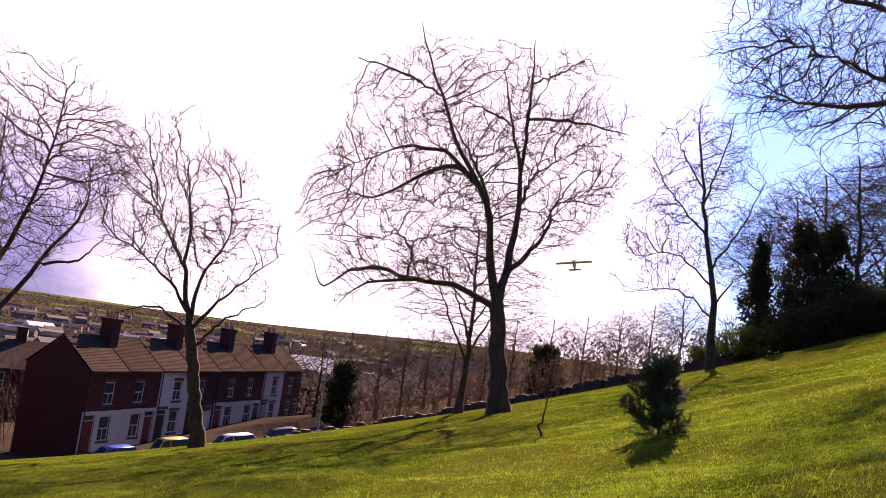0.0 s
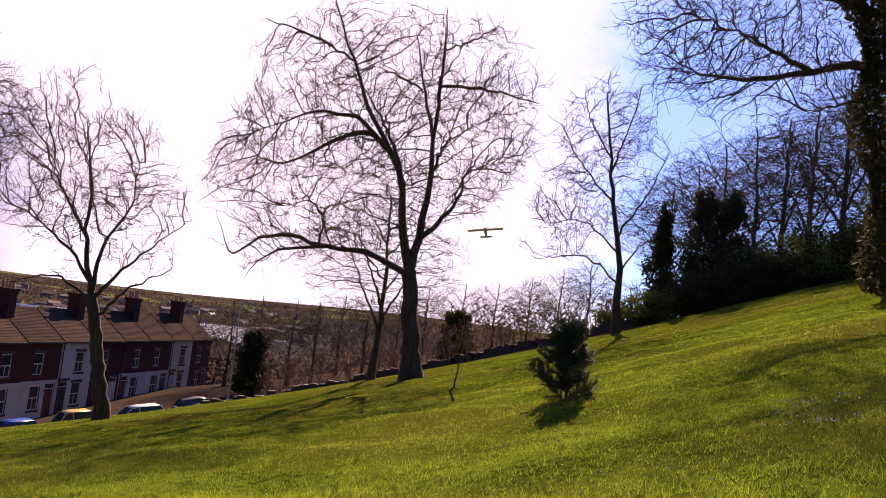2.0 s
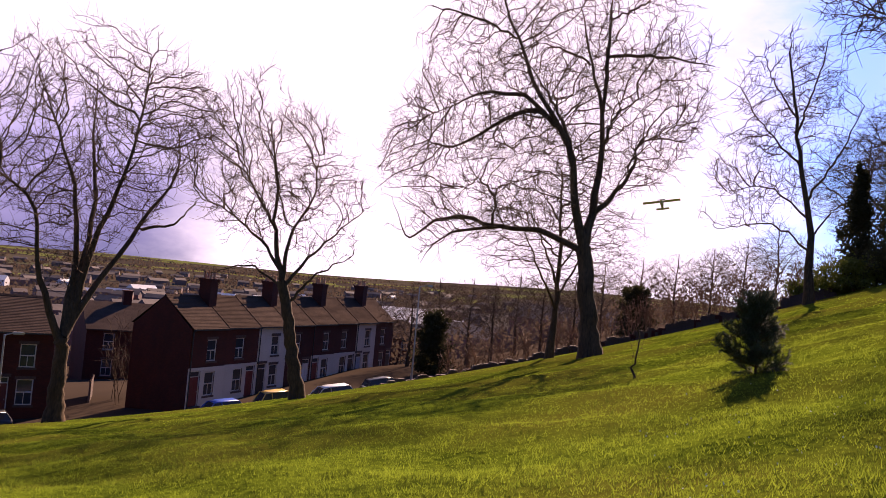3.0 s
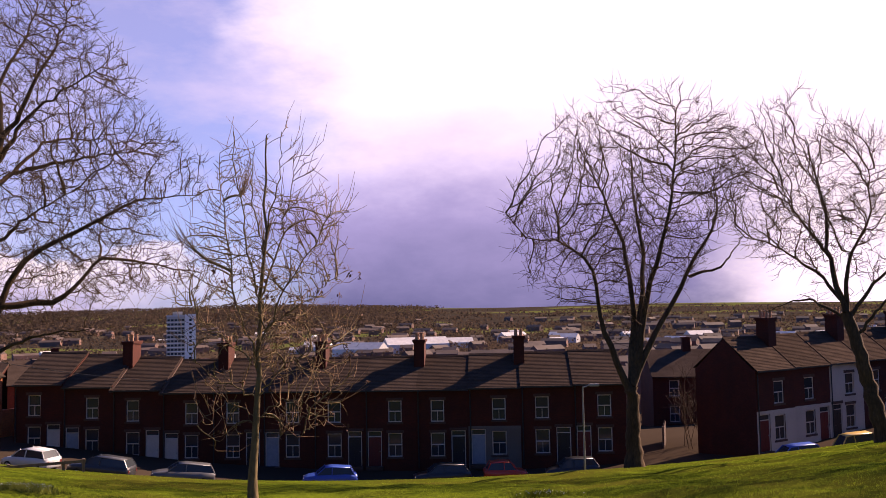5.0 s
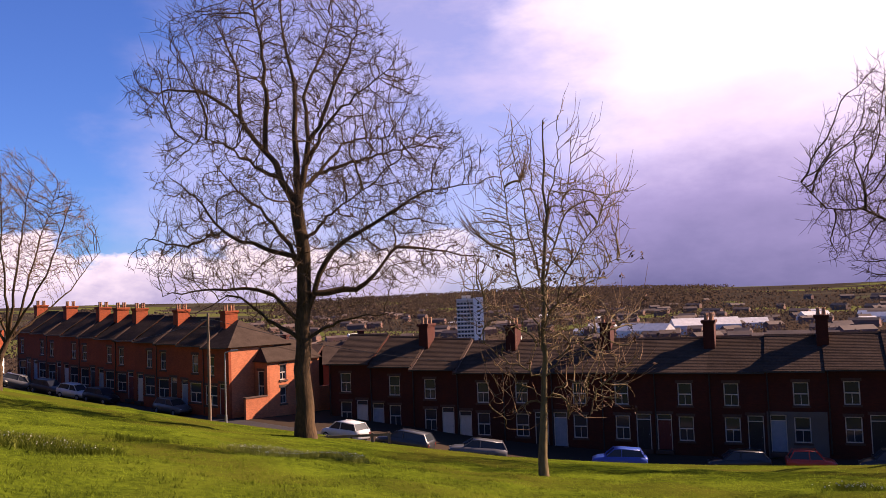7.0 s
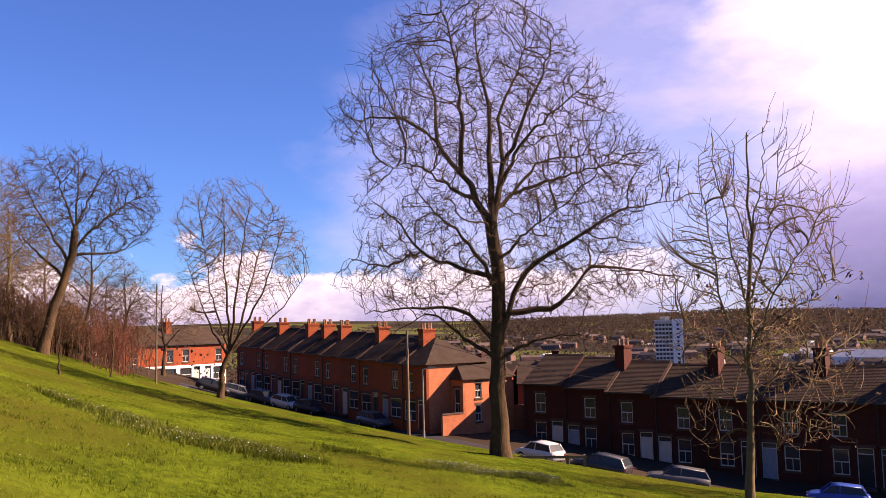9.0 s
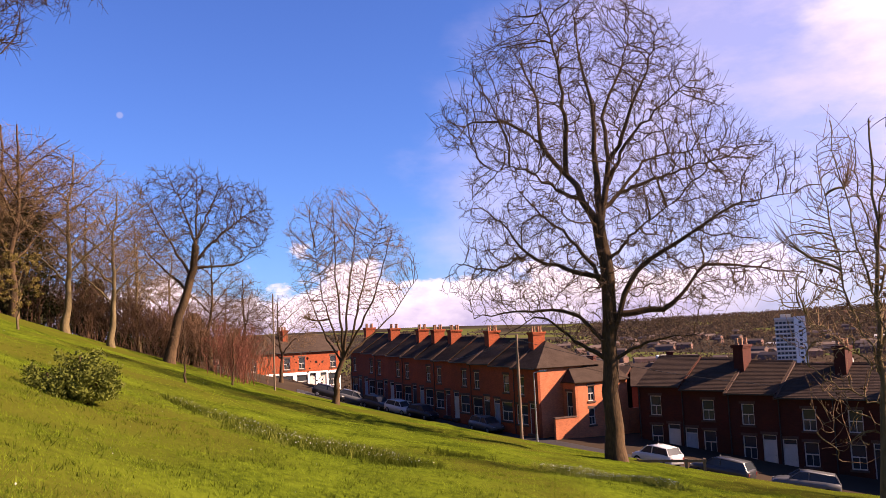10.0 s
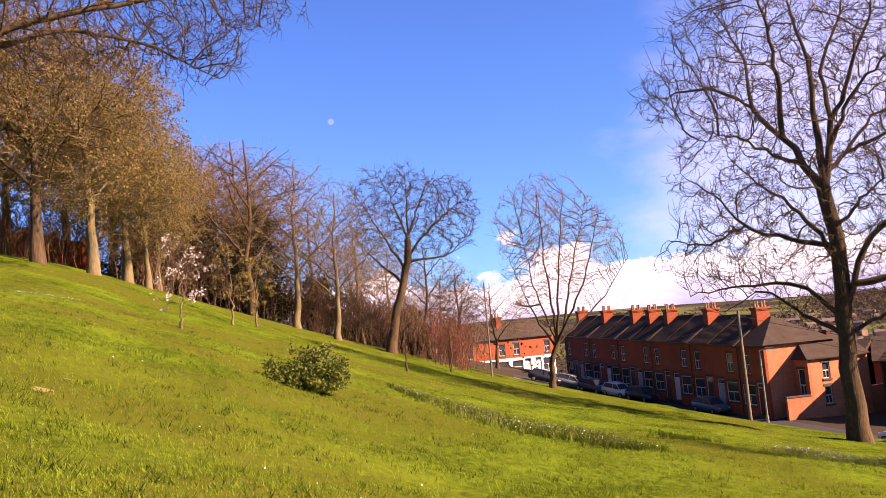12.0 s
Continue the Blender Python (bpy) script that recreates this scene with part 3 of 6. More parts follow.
def tree_meshes(name, guides, girth, seed, spread=48, lift=0.06, twig=0.009, bark=None, twig_mat=None, depth_scale=1.0,
                crown=None, goals=4000, step=0.32, deep=0.72, whip=0.85, per_metre=3.0, wander=0.46, kill=None, outward=0.26, low=0.28):
    """Meshes of a bare tree: trunk and guide limbs, then branches that fill the crown's outline, then fine twigs."""
    rng = np.random.default_rng(seed)
    bark, twig_mat = bark or M_BARK, twig_mat or M_TWIG
    K = 16
    P, R = [], []
    tall_trunk = guides[0][-1][1] > 0.8 * max(q[1] for g in guides for q in g)
    for i, g in enumerate(guides):
        g = [tuple(q) for q in g]
        if i == 0:
            p, r = trunk_path(g, girth, girth * (0.16 if tall_trunk else 0.68), rng, K)
            r = r + girth * 0.42 * np.exp(-np.linspace(0, 1, K) * (6 + 0.8 * guides[0][-1][1]))
            p[0, 2] -= 0.5
        else:
            ln = sum(math.dist(g[j], g[j + 1]) for j in range(len(g) - 1))
            depth = rng.uniform(-0.45, 0.45) * ln * depth_scale
            r0 = girth * min(0.52, 0.13 + 0.031 * ln)
            p, r = trunk_path(g, r0, min(0.022, girth * 0.07), rng, K, depth)
            # start on the nearest limb already made
            allp = np.concatenate(P)
            j = np.argmin(np.linalg.norm((allp - p[0])[:, [0, 2]], axis=1))
            shift = allp[j] - p[0]
            p = p + shift[None, :] * np.linspace(1, 0.0, K)[:, None] + np.array([0, shift[1], 0]) * np.linspace(0, 1, K)[:, None]
            r = np.minimum(r, np.concatenate(R)[j] * 0.95 * np.ones(K))
        P.append(p)
        R.append(r)
    trunk = mesh_from("trunk", *tubes(P[0][None], R[0][None], 12), bark, smooth=True)
    limbs = [mesh_from("limb", *tubes(P[i][None], R[i][None], 8), bark, smooth=True) for i in range(1, len(P))]
    if crown is None:
        pts = np.array([q for g in guides for q in g])
        zc, xs, zs = pts[:, 1].max(), pts[:, 0], pts[:, 1]
        wide, low, mid = max(abs(xs.min()), abs(xs.max())) * 1.1, zc * low, (xs.min() + xs.max()) / 2
        crown = [(mid + wide * math.sin(a) * rng.uniform(0.86, 1.06), (zc + low) / 2 - math.cos(a) * (zc - low) / 2 * rng.uniform(0.94, 1.06)) for a in np.linspace(0, math.tau, 15)[:-1]]
    # every limb point is a node from which branches may leave
    nodes, parent = [], []
    for i, p in enumerate(P):
        skip = int(K * 0.3) if i == 0 else 1
        fine = resample(p, max(4, int(np.linalg.norm(np.diff(p, axis=0), axis=1).sum() / step)))
        fine = fine[max(1, int(len(fine) * skip / K)):]
        for j, q in enumerate(fine):
            nodes.append(q)
            parent.append(len(nodes) - 2 if j else -1)
    fixed = len(nodes)
    crown_foot = min(q[1] for q in crown) + 0.22 * (max(q[1] for q in crown) - min(q[1] for q in crown))
    aim = crown_points(rng, [tuple(q) for q in crown], goals, deep)
    nodes, parent = colonise(rng, nodes, parent, aim, step, 2.4, kill or step * 1.12, lift, wander, np.array([P[0][-1][0], 0.0, crown_foot]), outward)
    kids, rad = chains(nodes, parent, twig * 1.25)
    runs = {3: [], 6: [], 12: []}
    starts = [c for i in range(len(nodes)) for c in (kids[i] if i < fixed else sorted(kids[i], key=lambda c: -rad[c])[1:]) if c >= fixed]
    for c in starts:
        line, rr = [nodes[parent[c]], nodes[c]], [min(rad[c], 0.3 * girth), min(rad[c], 0.3 * girth)]
        while kids[c]:
            c = max(kids[c], key=lambda k: rad[k])
            line.append(nodes[c])
            rr.append(min(rad[c], 0.3 * girth))
        k = 3 if len(line) <= 4 else 6 if len(line) <= 9 else 12
        line, rr = np.array(line), np.array(rr)
        if len(line) > 3:
            line[1:-1] = line[1:-1] * 0.76 + (line[:-2] + line[2:]) * 0.12
        t, u = np.linspace(0, 1, len(line)), np.linspace(0, 1, k)
        runs[k].append((np.stack([np.interp(u, t, line[:, a]) for a in range(3)], 1), np.interp(u, t, rr)))
    v, f, at = [], [], 0
    tw_p, tw_r = [], []
    for k, sides in ((12, 4), (6, 3), (3, 3)):
        if not runs[k]:
            continue
        pp, rr = np.array([a for a, _ in runs[k]]), np.array([b for _, b in runs[k]])
        vv, ff = tubes(pp, rr, sides)
        v.append(vv)
        f.append(ff + at)
        at += len(vv)
        # whips along every run, thickest toward its tip
        span = np.linalg.norm(np.diff(pp, axis=1), axis=2).sum(1)
        m = int(span.sum() * per_metre)
        who = rng.choice(len(pp), m, p=span / span.sum())
        t = rng.uniform(0.12, 1.0, m) * (k - 1.001)
        i = t.astype(int)
        u = (t - i)[:, None]
        base = pp[who, i] * (1 - u) + pp[who, i + 1] * u
        tan = pp[who, i + 1] - pp[who, i]
        tan /= np.linalg.norm(tan, axis=1, keepdims=True) + 1e-9
        thick = np.minimum(rr[who, i] * 0.9, twig * 1.15)
        side = rng.normal(size=(m, 3))
        side -= (side * tan).sum(1, keepdims=True) * tan
        side /= np.linalg.norm(side, axis=1, keepdims=True) + 1e-9
        a = np.radians(rng.normal(spread, 12, m))[:, None]
        d = tan * np.cos(a) + side * np.sin(a)
        ln = whip * rng.uniform(0.35, 1.25, m)[:, None]
        out = np.empty((m, 3, 3))
        out[:, 0] = base
        for q in range(1, 3):
            d = d + rng.normal(size=(m, 3)) * 0.2 + np.array([0, 0, 0.12 + lift])
            d /= np.linalg.norm(d, axis=1, keepdims=True)
            out[:, q] = out[:, q - 1] + d * ln / 2
        tw_p.append(out)
        tw_r.append(thick[:, None] * np.linspace(1, 0.55, 3)[None, :])
    branches = mesh_from("branches", np.concatenate(v), np.concatenate(f), bark, smooth=True) if v else None
    ends, er = np.concatenate(tw_p), np.concatenate(tw_r)
    v3, f3 = tubes(ends, er, 3)
    twigs = mesh_from("twigs", v3, f3, twig_mat)
    return {"trunk": trunk, "limbs": limbs, "branches": branches, "twigs": twigs, "ends": ends, "rng": rng}


def plant(name, made, m, label, category="tree", group=""):
    ob = thing(name, m, label, category, group)
    part("trunk", made["trunk"], ob)
    for me in made["limbs"]:
        part("limb", me, ob)
    tagged(part("branch_spray", made["branches"], ob), kind="stuff")
    tagged(part("twig_crown", made["twigs"], ob, "fine bare twigs"), kind="stuff")
    if "leaves" in made:
        tagged(part(made["leaf_name"], made["leaves"], ob, made["leaf_label"]), kind="stuff")
    return ob


def facing(az, r, sink=0.05):
    """A pose on the lawn whose x axis runs across the line of sight from the top of the path."""
    p = spot_at(az, r, sink)
    return Matrix.Translation(p) @ Matrix.Rotation(radians(az), 4, "Z")


def cards(rng, centres, size, mat, name="leaves", aspect=0.5):
    """Small leaf blades, each a bent pair of triangles, scattered at centres."""
    n = len(centres)
    d = rng.normal(size=(n, 3))
    d /= np.linalg.norm(d, axis=1, keepdims=True)
    e = rng.normal(size=(n, 3))
    e -= (e * d).sum(1, keepdims=True) * d
    e /= np.linalg.norm(e, axis=1, keepdims=True)
    s = (size * rng.uniform(0.6, 1.3, n))[:, None]
    nn = np.cross(d, e)
    v = np.stack([centres - d * s * 0.5, centres + e * s * aspect * 0.5 + nn * s * 0.1, centres + d * s * 0.5, centres - e * s * aspect * 0.5 + nn * s * 0.1], 1).reshape(-1, 3)
    f = np.arange(4 * n).reshape(n, 4)
    return mesh_from(name, v, f, mat)


# the great forked tree with a long low bough
limbs = [[(0, 0), (-.4, 3), (-.8, 5.7)], [(-.9, 5.6), (-1.5, 8), (-2.1, 11), (-3.7, 13.2), (-5.2, 16.5), (-6.1, 18.6), (-6.5, 19.8)],
         [(-.8, 5.7), (-.5, 8.1), (-.3, 10.6), (-.4, 12.7), (-1.2, 15.8), (-1.7, 17.9), (-2.2, 19.7)], [(-.5, 13.3), (-.4, 16.2), (-.4, 18.7), (-.5, 20.6)],
         [(-.8, 5.3), (-3.1, 6.3), (-5.2, 6.4), (-7.9, 6.1), (-9.3, 5.2), (-10, 4.2)], [(-4.6, 6.5), (-5.9, 6.7), (-7.4, 7.1), (-9.5, 6.8), (-11.1, 5.6), (-12.5, 7.7)],
         [(-2.5, 11.2), (-3.9, 12.4), (-5.7, 12), (-7.4, 11.1), (-8.8, 10.7), (-10.9, 11.7)], [(-.6, 7.3), (.5, 8.5), (1.3, 9.9), (1.7, 11.4), (3.3, 12.3)]]
limbs += [[(-5.9, 6.8), (-5.9, 8.3), (-6.6, 9), (-8.1, 8.5)], [(-5, 15.9), (-7.2, 16.8), (-9.5, 17.3)], [(-1.2, 15.8), (-3, 16.9), (-4.4, 17.5)], [(-.4, 16.2), (1.3, 16.4), (3.3, 16.3), (5.3, 16)],
          [(-.4, 18.1), (1.1, 18.9), (2.4, 19.9)], [(-2.3, 11.6), (-4.3, 13.3), (-6.8, 13.3), (-9.6, 12)], [(-1.8, 10.1), (-2.7, 12.7), (-4.6, 15.3)], [(-.3, 11.2), (.6, 13.2), (2, 14.3)]]
plant("forked_tree", tree_meshes("forked", limbs, 0.56, 11, lift=0.05, twig=0.010,
        crown=[(-12.5, 8.1), (-12, 11.5), (-10.5, 14.1), (-10.6, 16.4), (-8.7, 18.2), (-6.4, 20), (-3.5, 18.9), (-1, 20.8), (2.5, 20), (4.3, 18.4), (5.6, 16.3), (3.9, 14.8), (5.4, 13.6), (4.8, 10.9), (2.9, 9), (0.9, 8.3), (-0.5, 6.9), (-3.2, 6.9), (-5.7, 5.6), (-9.7, 4.2), (-11.7, 5.5)], goals=10000), facing(-51.5, 45),
      "large bare forked tree with a long low bough on the lawn")

# bare trees at the road's edge
limbs = [[(0, 0), (-.6, 2.8), (-1.4, 6.2)], [(-1.4, 6.1), (-2.1, 9), (-2.2, 11.4), (-2.8, 14.2), (-3.1, 15.7)],
         [(-1.4, 6.2), (-1.2, 8.6), (-.2, 10.8), (-.1, 13.2)], [(-1.5, 6.5), (-3, 8.3), (-5, 9.8), (-6.1, 10.2)],
         [(-1.1, 5.1), (.3, 6.7), (2.2, 7.9)], [(-1.2, 5.7), (-3.3, 6.8), (-5.3, 6.3)], [(-2, 9.1), (-3.7, 11.7), (-4.4, 13.3)],
         [(-1.3, 6.0), (0.6, 8.4), (2.6, 10.4)]]
plant("roadside_tree", tree_meshes("two", limbs, 0.40, 21, lift=0.06, twig=0.010,
        crown=[(-7.2, 12.3), (-6.9, 15), (-5.1, 17.1), (-3, 17.5), (-1.4, 15.7), (0.4, 15.1), (1.5, 13), (2.8, 11.7), (1.7, 9.9), (2.6, 8.4), (-0.1, 7.1), (-1.6, 6.7), (-3.4, 7.3), (-6, 9.3)], goals=6200), facing(-32.4, 46),
      "bare spreading tree with leaning trunk beside the street", group="roadside trees")
limbs = [[(0, 0), (0, 2.4), (0, 4.1)], [(-.1, 3.9), (-1.4, 7.4), (-1.8, 10), (-3.3, 11.5), (-5, 11.8), (-6.1, 13.1)],
         [(-.1, 4.1), (.1, 8.5), (-.3, 11.6), (-1.5, 14.8), (-2.5, 17.8)], [(.1, 4.4), (.7, 9), (.8, 11.8), (.4, 14.7), (.3, 18.4)],
         [(.2, 4.4), (1.6, 7.3), (3, 9.8), (4.1, 11.6), (5, 13.7), (4.4, 16.6)], [(.3, 4.6), (.9, 8.5), (2.1, 12.6), (2.6, 16.2), (2.7, 18.7)],
         [(3, 9.8), (4.8, 10.2), (6.1, 11.8)]]
plant("roadside_tree", tree_meshes("one", limbs, 0.44, 31, lift=0.07, twig=0.010,
        crown=[(-6.6, 13), (-5, 15.6), (-4.1, 17.5), (-2.8, 19), (-0.6, 19.5), (2.9, 19.5), (5.6, 17.8), (7, 15.6), (5.6, 12.8), (3.7, 10), (1.7, 8.4), (0.1, 6.6), (-1.3, 6.8), (-3.3, 7.9), (-5.2, 9.5), (-5.8, 11.7)], goals=7800), facing(-17.7, 44.5),
      "bare vase-shaped tree at the edge of the lawn by the street", group="roadside trees")
limbs = [[(0, 0), (-.1, 4.8), (.1, 9.3), (-.2, 12.2)], [(0, 11.6), (0, 14.6), (-.1, 18.1), (-.7, 21.7), (-.7, 24.2)],
         [(-.3, 11.7), (-1.6, 14.6), (-3, 16.5), (-3.2, 19.2), (-3.9, 21.4), (-4.6, 23)], [(-3, 16.5), (-4.8, 17.8), (-6.7, 18.1), (-8.3, 16.8)],
         [(.2, 12.2), (1.1, 13.3), (3, 15.3), (5.5, 15.7)], [(.1, 11.1), (.7, 14.5), (.5, 17.5), (1.6, 20.3), (2.0, 22.4)],
         [(-.1, 9.1), (-2.1, 9.7), (-4, 10.6), (-5.2, 12.2), (-6.4, 13.2)]]
limbs += [[(-.1, 5.4), (-1.6, 7.1), (-4.1, 7.5), (-7, 7.3)], [(.2, 5.9), (1.6, 9.3), (4.5, 11.2), (7.1, 12.4), (9.0, 12.6)],
          [(.4, 6.8), (3.2, 7.3), (4.7, 9.2), (7.1, 9.1), (9.6, 8.8)], [(-4, 10.6), (-5.8, 9.8), (-7.6, 10.2)], [(.5, 13.7), (2.0, 16.3), (3.6, 17.6), (4.6, 18.4)], [(.5, 14.5), (2.2, 18.2), (3.2, 20.8)], [(-1.6, 14.6), (-1.5, 17.6), (-1.9, 20.8), (-2.4, 23.2)], [(1.1, 13.3), (3.4, 14.0), (6.2, 14.6)],
          [(-.1, 4.8), (-1.9, 6), (-3.3, 7.2), (-5.3, 6.4)], [(-.8, 12.8), (-2.2, 13.6), (-4, 14.8), (-5.4, 14.8)], [(0, 8), (-1.4, 10.6), (-3.2, 12.6), (-4.4, 14.2)],
          [(.3, 9.5), (1.8, 11.2), (3.4, 12.4)], [(0, 5.1), (1.8, 5.9), (4.3, 6.1)]]
plant("tall_tree", tree_meshes("tall", limbs, 0.46, 41, lift=0.05, twig=0.010,
        crown=[(-8.8, 17.5), (-6.9, 20.3), (-5.5, 22.3), (-3.8, 24.1), (-0.6, 24.9), (2.3, 24.2), (4.3, 21.2), (6.6, 18.2), (6.8, 15.9), (8.5, 15.4), (10, 13.3), (8.6, 9.8), (10, 8), (5.8, 7.1), (3.4, 5.9), (-1.1, 5.8), (-3.6, 6.2), (-6.1, 7.2), (-8.5, 8.3), (-6.9, 9.9), (-7.6, 13.4), (-6.2, 15.3), (-4.5, 15.9), (-8.1, 16.5)], goals=12500), facing(22.8, 43.5),
      "tall bare tree with sunlit trunk at the corner of the street")

# slim tree with dry seed clusters
limbs = [[(0, 0), (.1, 3.1), (.3, 6.4), (.4, 10.4)], [(.1, 3.5), (-.5, 5.5), (-.8, 8.1), (-.9, 9.8)], [(.2, 4.1), (1, 6.1), (1.9, 7.5), (2.3, 8.5)],
         [(.2, 5.4), (.9, 7.7), (1.3, 10.2)], [(.2, 4.8), (-.3, 7.3), (-.5, 10.1)], [(.1, 2.5), (-1, 3.2), (-1.8, 4.2)], [(.1, 2.8), (1.1, 3.9), (2.2, 4.4)],
         [(.1, 3.8), (-1.1, 4.8), (-1.7, 5.5)], [(.2, 4.8), (1.6, 5.7), (2.4, 6.3)], [(.3, 6.8), (0, 8.4), (0, 10.3)], [(.3, 7.6), (.7, 9.1), (.8, 10.3)],
         [(.1, 1.8), (-.6, 2.7), (-1.5, 2.2)], [(.1, 2.2), (.8, 2.8), (1.7, 2.6)]]
slim = tree_meshes("slim", limbs, 0.13, 52, spread=24, lift=0.36, twig=0.0085, bark=M_BARK_PALE, twig_mat=M_TWIG_WARM,
        crown=[(-1, 9.4), (0.2, 10.3), (1.6, 10.1), (1.8, 9), (2.5, 8.4), (2.5, 6.5), (2.9, 4.2), (2.5, 2.4), (1.4, 1.7), (0.5, 2.3), (-0.3, 2.4), (-1, 1.2), (-1.1, 2.4), (-1.6, 3.7), (-2.1, 5.7), (-1.7, 7.3)], goals=3800, step=0.15, deep=0.6, whip=1.05, per_metre=2.1, wander=0.07, outward=0.03)
ends = slim["ends"][:, -1]
seeds = np.repeat(ends[(ends[:, 2] < 6.5) & (ends[:, 0] > -1.6)][::4], 6, axis=0)
slim["leaves"] = cards(slim["rng"], seeds + slim["rng"].normal(size=seeds.shape) * 0.05, 0.12, M_CATKIN)
slim["leaf_name"], slim["leaf_label"] = "seed_spray", "dry brown seed clusters"
plant("slim_tree", slim, facing(7.2, 25), "slim young bare tree with dry brown seed clusters on the lawn")

# the trees that mark the sides of the park
limbs = [[(0, 0), (-.3, 4.2), (-1, 8.6), (-2.1, 15.3)], [(-.5, 4.9), (-3, 6.9), (-5.2, 6.7)], [(-.6, 6), (1.1, 9.1), (2.2, 11.8)], [(-1, 8.6), (-3.4, 11), (-4.7, 12.8)],
         [(-1.2, 9.7), (-.4, 12.7), (.1, 15.4)], [(-.3, 3.5), (-2.4, 4.8), (-5.3, 4.1)], [(-.3, 4.2), (1, 5.8), (2.3, 7)], [(-1.5, 11.5), (-3, 13.7), (-3.5, 15.2)]]
side_tree = tree_meshes("side", limbs, 0.30, 61, lift=0.04, twig=0.011,
        crown=[(-4.5, 15.9), (-2.4, 17), (-0.2, 16.2), (1.2, 14.4), (1.1, 10.7), (0, 6.9), (-1.5, 4.2), (-6.4, 4.4), (-6.8, 6.3), (-6, 8.8), (-4.9, 10.6), (-5.1, 12.3), (-4.7, 14)], goals=5600)
plant("lawn_tree", side_tree, facing(-64.6, 55), "slender bare tree at the upper edge of the lawn")
limbs = [[(0, 0), (.9, 3.8), (1.9, 7.1), (2.2, 9.5)], [(1.9, 7.1), (-.2, 10.7), (-1.9, 13.7)], [(2.2, 9), (2.4, 12.9), (2.4, 15.4)], [(2.2, 8.5), (5.2, 11.2), (7.8, 13)],
         [(1.6, 5.7), (-1.3, 8.8), (-3.1, 10.9)], [(2.1, 7.6), (5.9, 8.2), (8, 10)], [(2.1, 9.5), (1, 13), (.2, 15)], [(2.3, 9.5), (3.9, 13.3), (5, 14.7)]]
round_tree = tree_meshes("round", limbs, 0.42, 71, lift=0.05, twig=0.012,
        crown=[(-3.2, 14.2), (-0.7, 15.8), (2.5, 16.3), (4.6, 14.9), (7.7, 14.1), (8.7, 11.4), (8, 8.7), (4.7, 8), (2.2, 6.8), (-0.1, 7.9), (-2.3, 9.5), (-2.8, 12)], goals=4500)
plant("round_crowned_tree", round_tree, facing(51.6, 72), "bare round-crowned tree with a leaning trunk by the wood")
limbs = [[(0, 0), (.4, 2.9), (.8, 3.8)], [(.6, 3.3), (-1.4, 7.3), (-2.7, 11.3)], [(.7, 3.8), (.3, 10.5), (.3, 15.3)], [(.8, 3.8), (1.5, 10.4), (2.3, 16.1)],
         [(1, 3.8), (3.5, 8.7), (4.9, 13.9)], [(1.1, 3.5), (5.2, 7.2), (7.4, 10.3)], [(.7, 3.6), (-.8, 9.1), (-1.3, 13.1)], [(1, 3.8), (2.7, 10.3), (4.1, 14.9)]]
fan_tree = tree_meshes("fan", limbs, 0.28, 81, spread=40, lift=0.10, twig=0.011, twig_mat=M_TWIG_WARM,
        crown=[(-3.8, 14.6), (-2.2, 17.3), (0.6, 18.4), (2.9, 17.6), (5.3, 15.1), (7.4, 12), (6, 8.8), (2.5, 6), (0.2, 4.6), (-1.8, 6.4), (-3.2, 9.2)], goals=5200, wander=0.12, outward=0.3)
plant("fan_shaped_tree", fan_tree, facing(41.1, 72), "bare fan-shaped tree forking near the ground by the street")
limbs = [[(0, 0), (-.4, 4.2), (-1, 8.6), (-1.7, 13.5)], [(-.9, 8), (-3.2, 8.2), (-5.7, 8.2), (-8.1, 9), (-10, 10.3)], [(-1.1, 9.4), (-4.1, 10.5), (-7.3, 11.7), (-9.5, 12.4)],
         [(-3.2, 8.2), (-5.4, 9.3), (-7.5, 10.1)], [(-.8, 7), (-2, 6.6), (-3.4, 6.4)], [(-1.4, 11.3), (-3.7, 12.4), (-6.4, 13.9)]]
ivy_tree = tree_meshes("ivy", limbs, 0.5, 91, lift=0.03, twig=0.010,
        crown=[(-10.4, 9.6), (-10, 11.2), (-7.6, 13.7), (-3.6, 14.1), (-0.8, 13.7), (-0.4, 7.2), (-3.1, 6.9), (-4.9, 6), (-6.9, 6.3), (-9.2, 7.2)], goals=4200, step=0.26)
rng = np.random.default_rng(5)
h = rng.uniform(0.2, 11, 9000)
a = rng.uniform(0, 2 * np.pi, 9000)
wide = 0.6 + 0.9 * rng.random(9000) * (0.6 + 0.4 * np.sin(h * 1.3))
ivy_tree["leaves"] = cards(rng, np.stack([-h * 0.12 + np.cos(a) * wide, np.sin(a) * wide, h], 1), 0.2, M_EVERGREEN, aspect=0.9)
ivy_tree["leaf_name"], ivy_tree["leaf_label"] = "ivy", "dark ivy clothing the trunk"
plant("ivy_clad_tree", ivy_tree, facing(-81.2, 32), "large ivy-clad tree spreading bare boughs over the lawn")
limbs = [[(0, 0), (.6, 4.9), (1.2, 7.6), (1.5, 13.3)], [(1.1, 7.4), (3.2, 8.8), (4.7, 9.3), (6.6, 9.8), (9.4, 10.5), (12.3, 11.2), (14.6, 10.9)],
         [(1.1, 6.8), (3.2, 8), (5.5, 9.1), (7.2, 9.1), (9.3, 8.9), (11.9, 8.1)], [(1.2, 8.9), (4, 10.5), (6.2, 11.7), (9.6, 12.7)], [(6.6, 9.8), (8.6, 11.1), (10.9, 12.2)]]
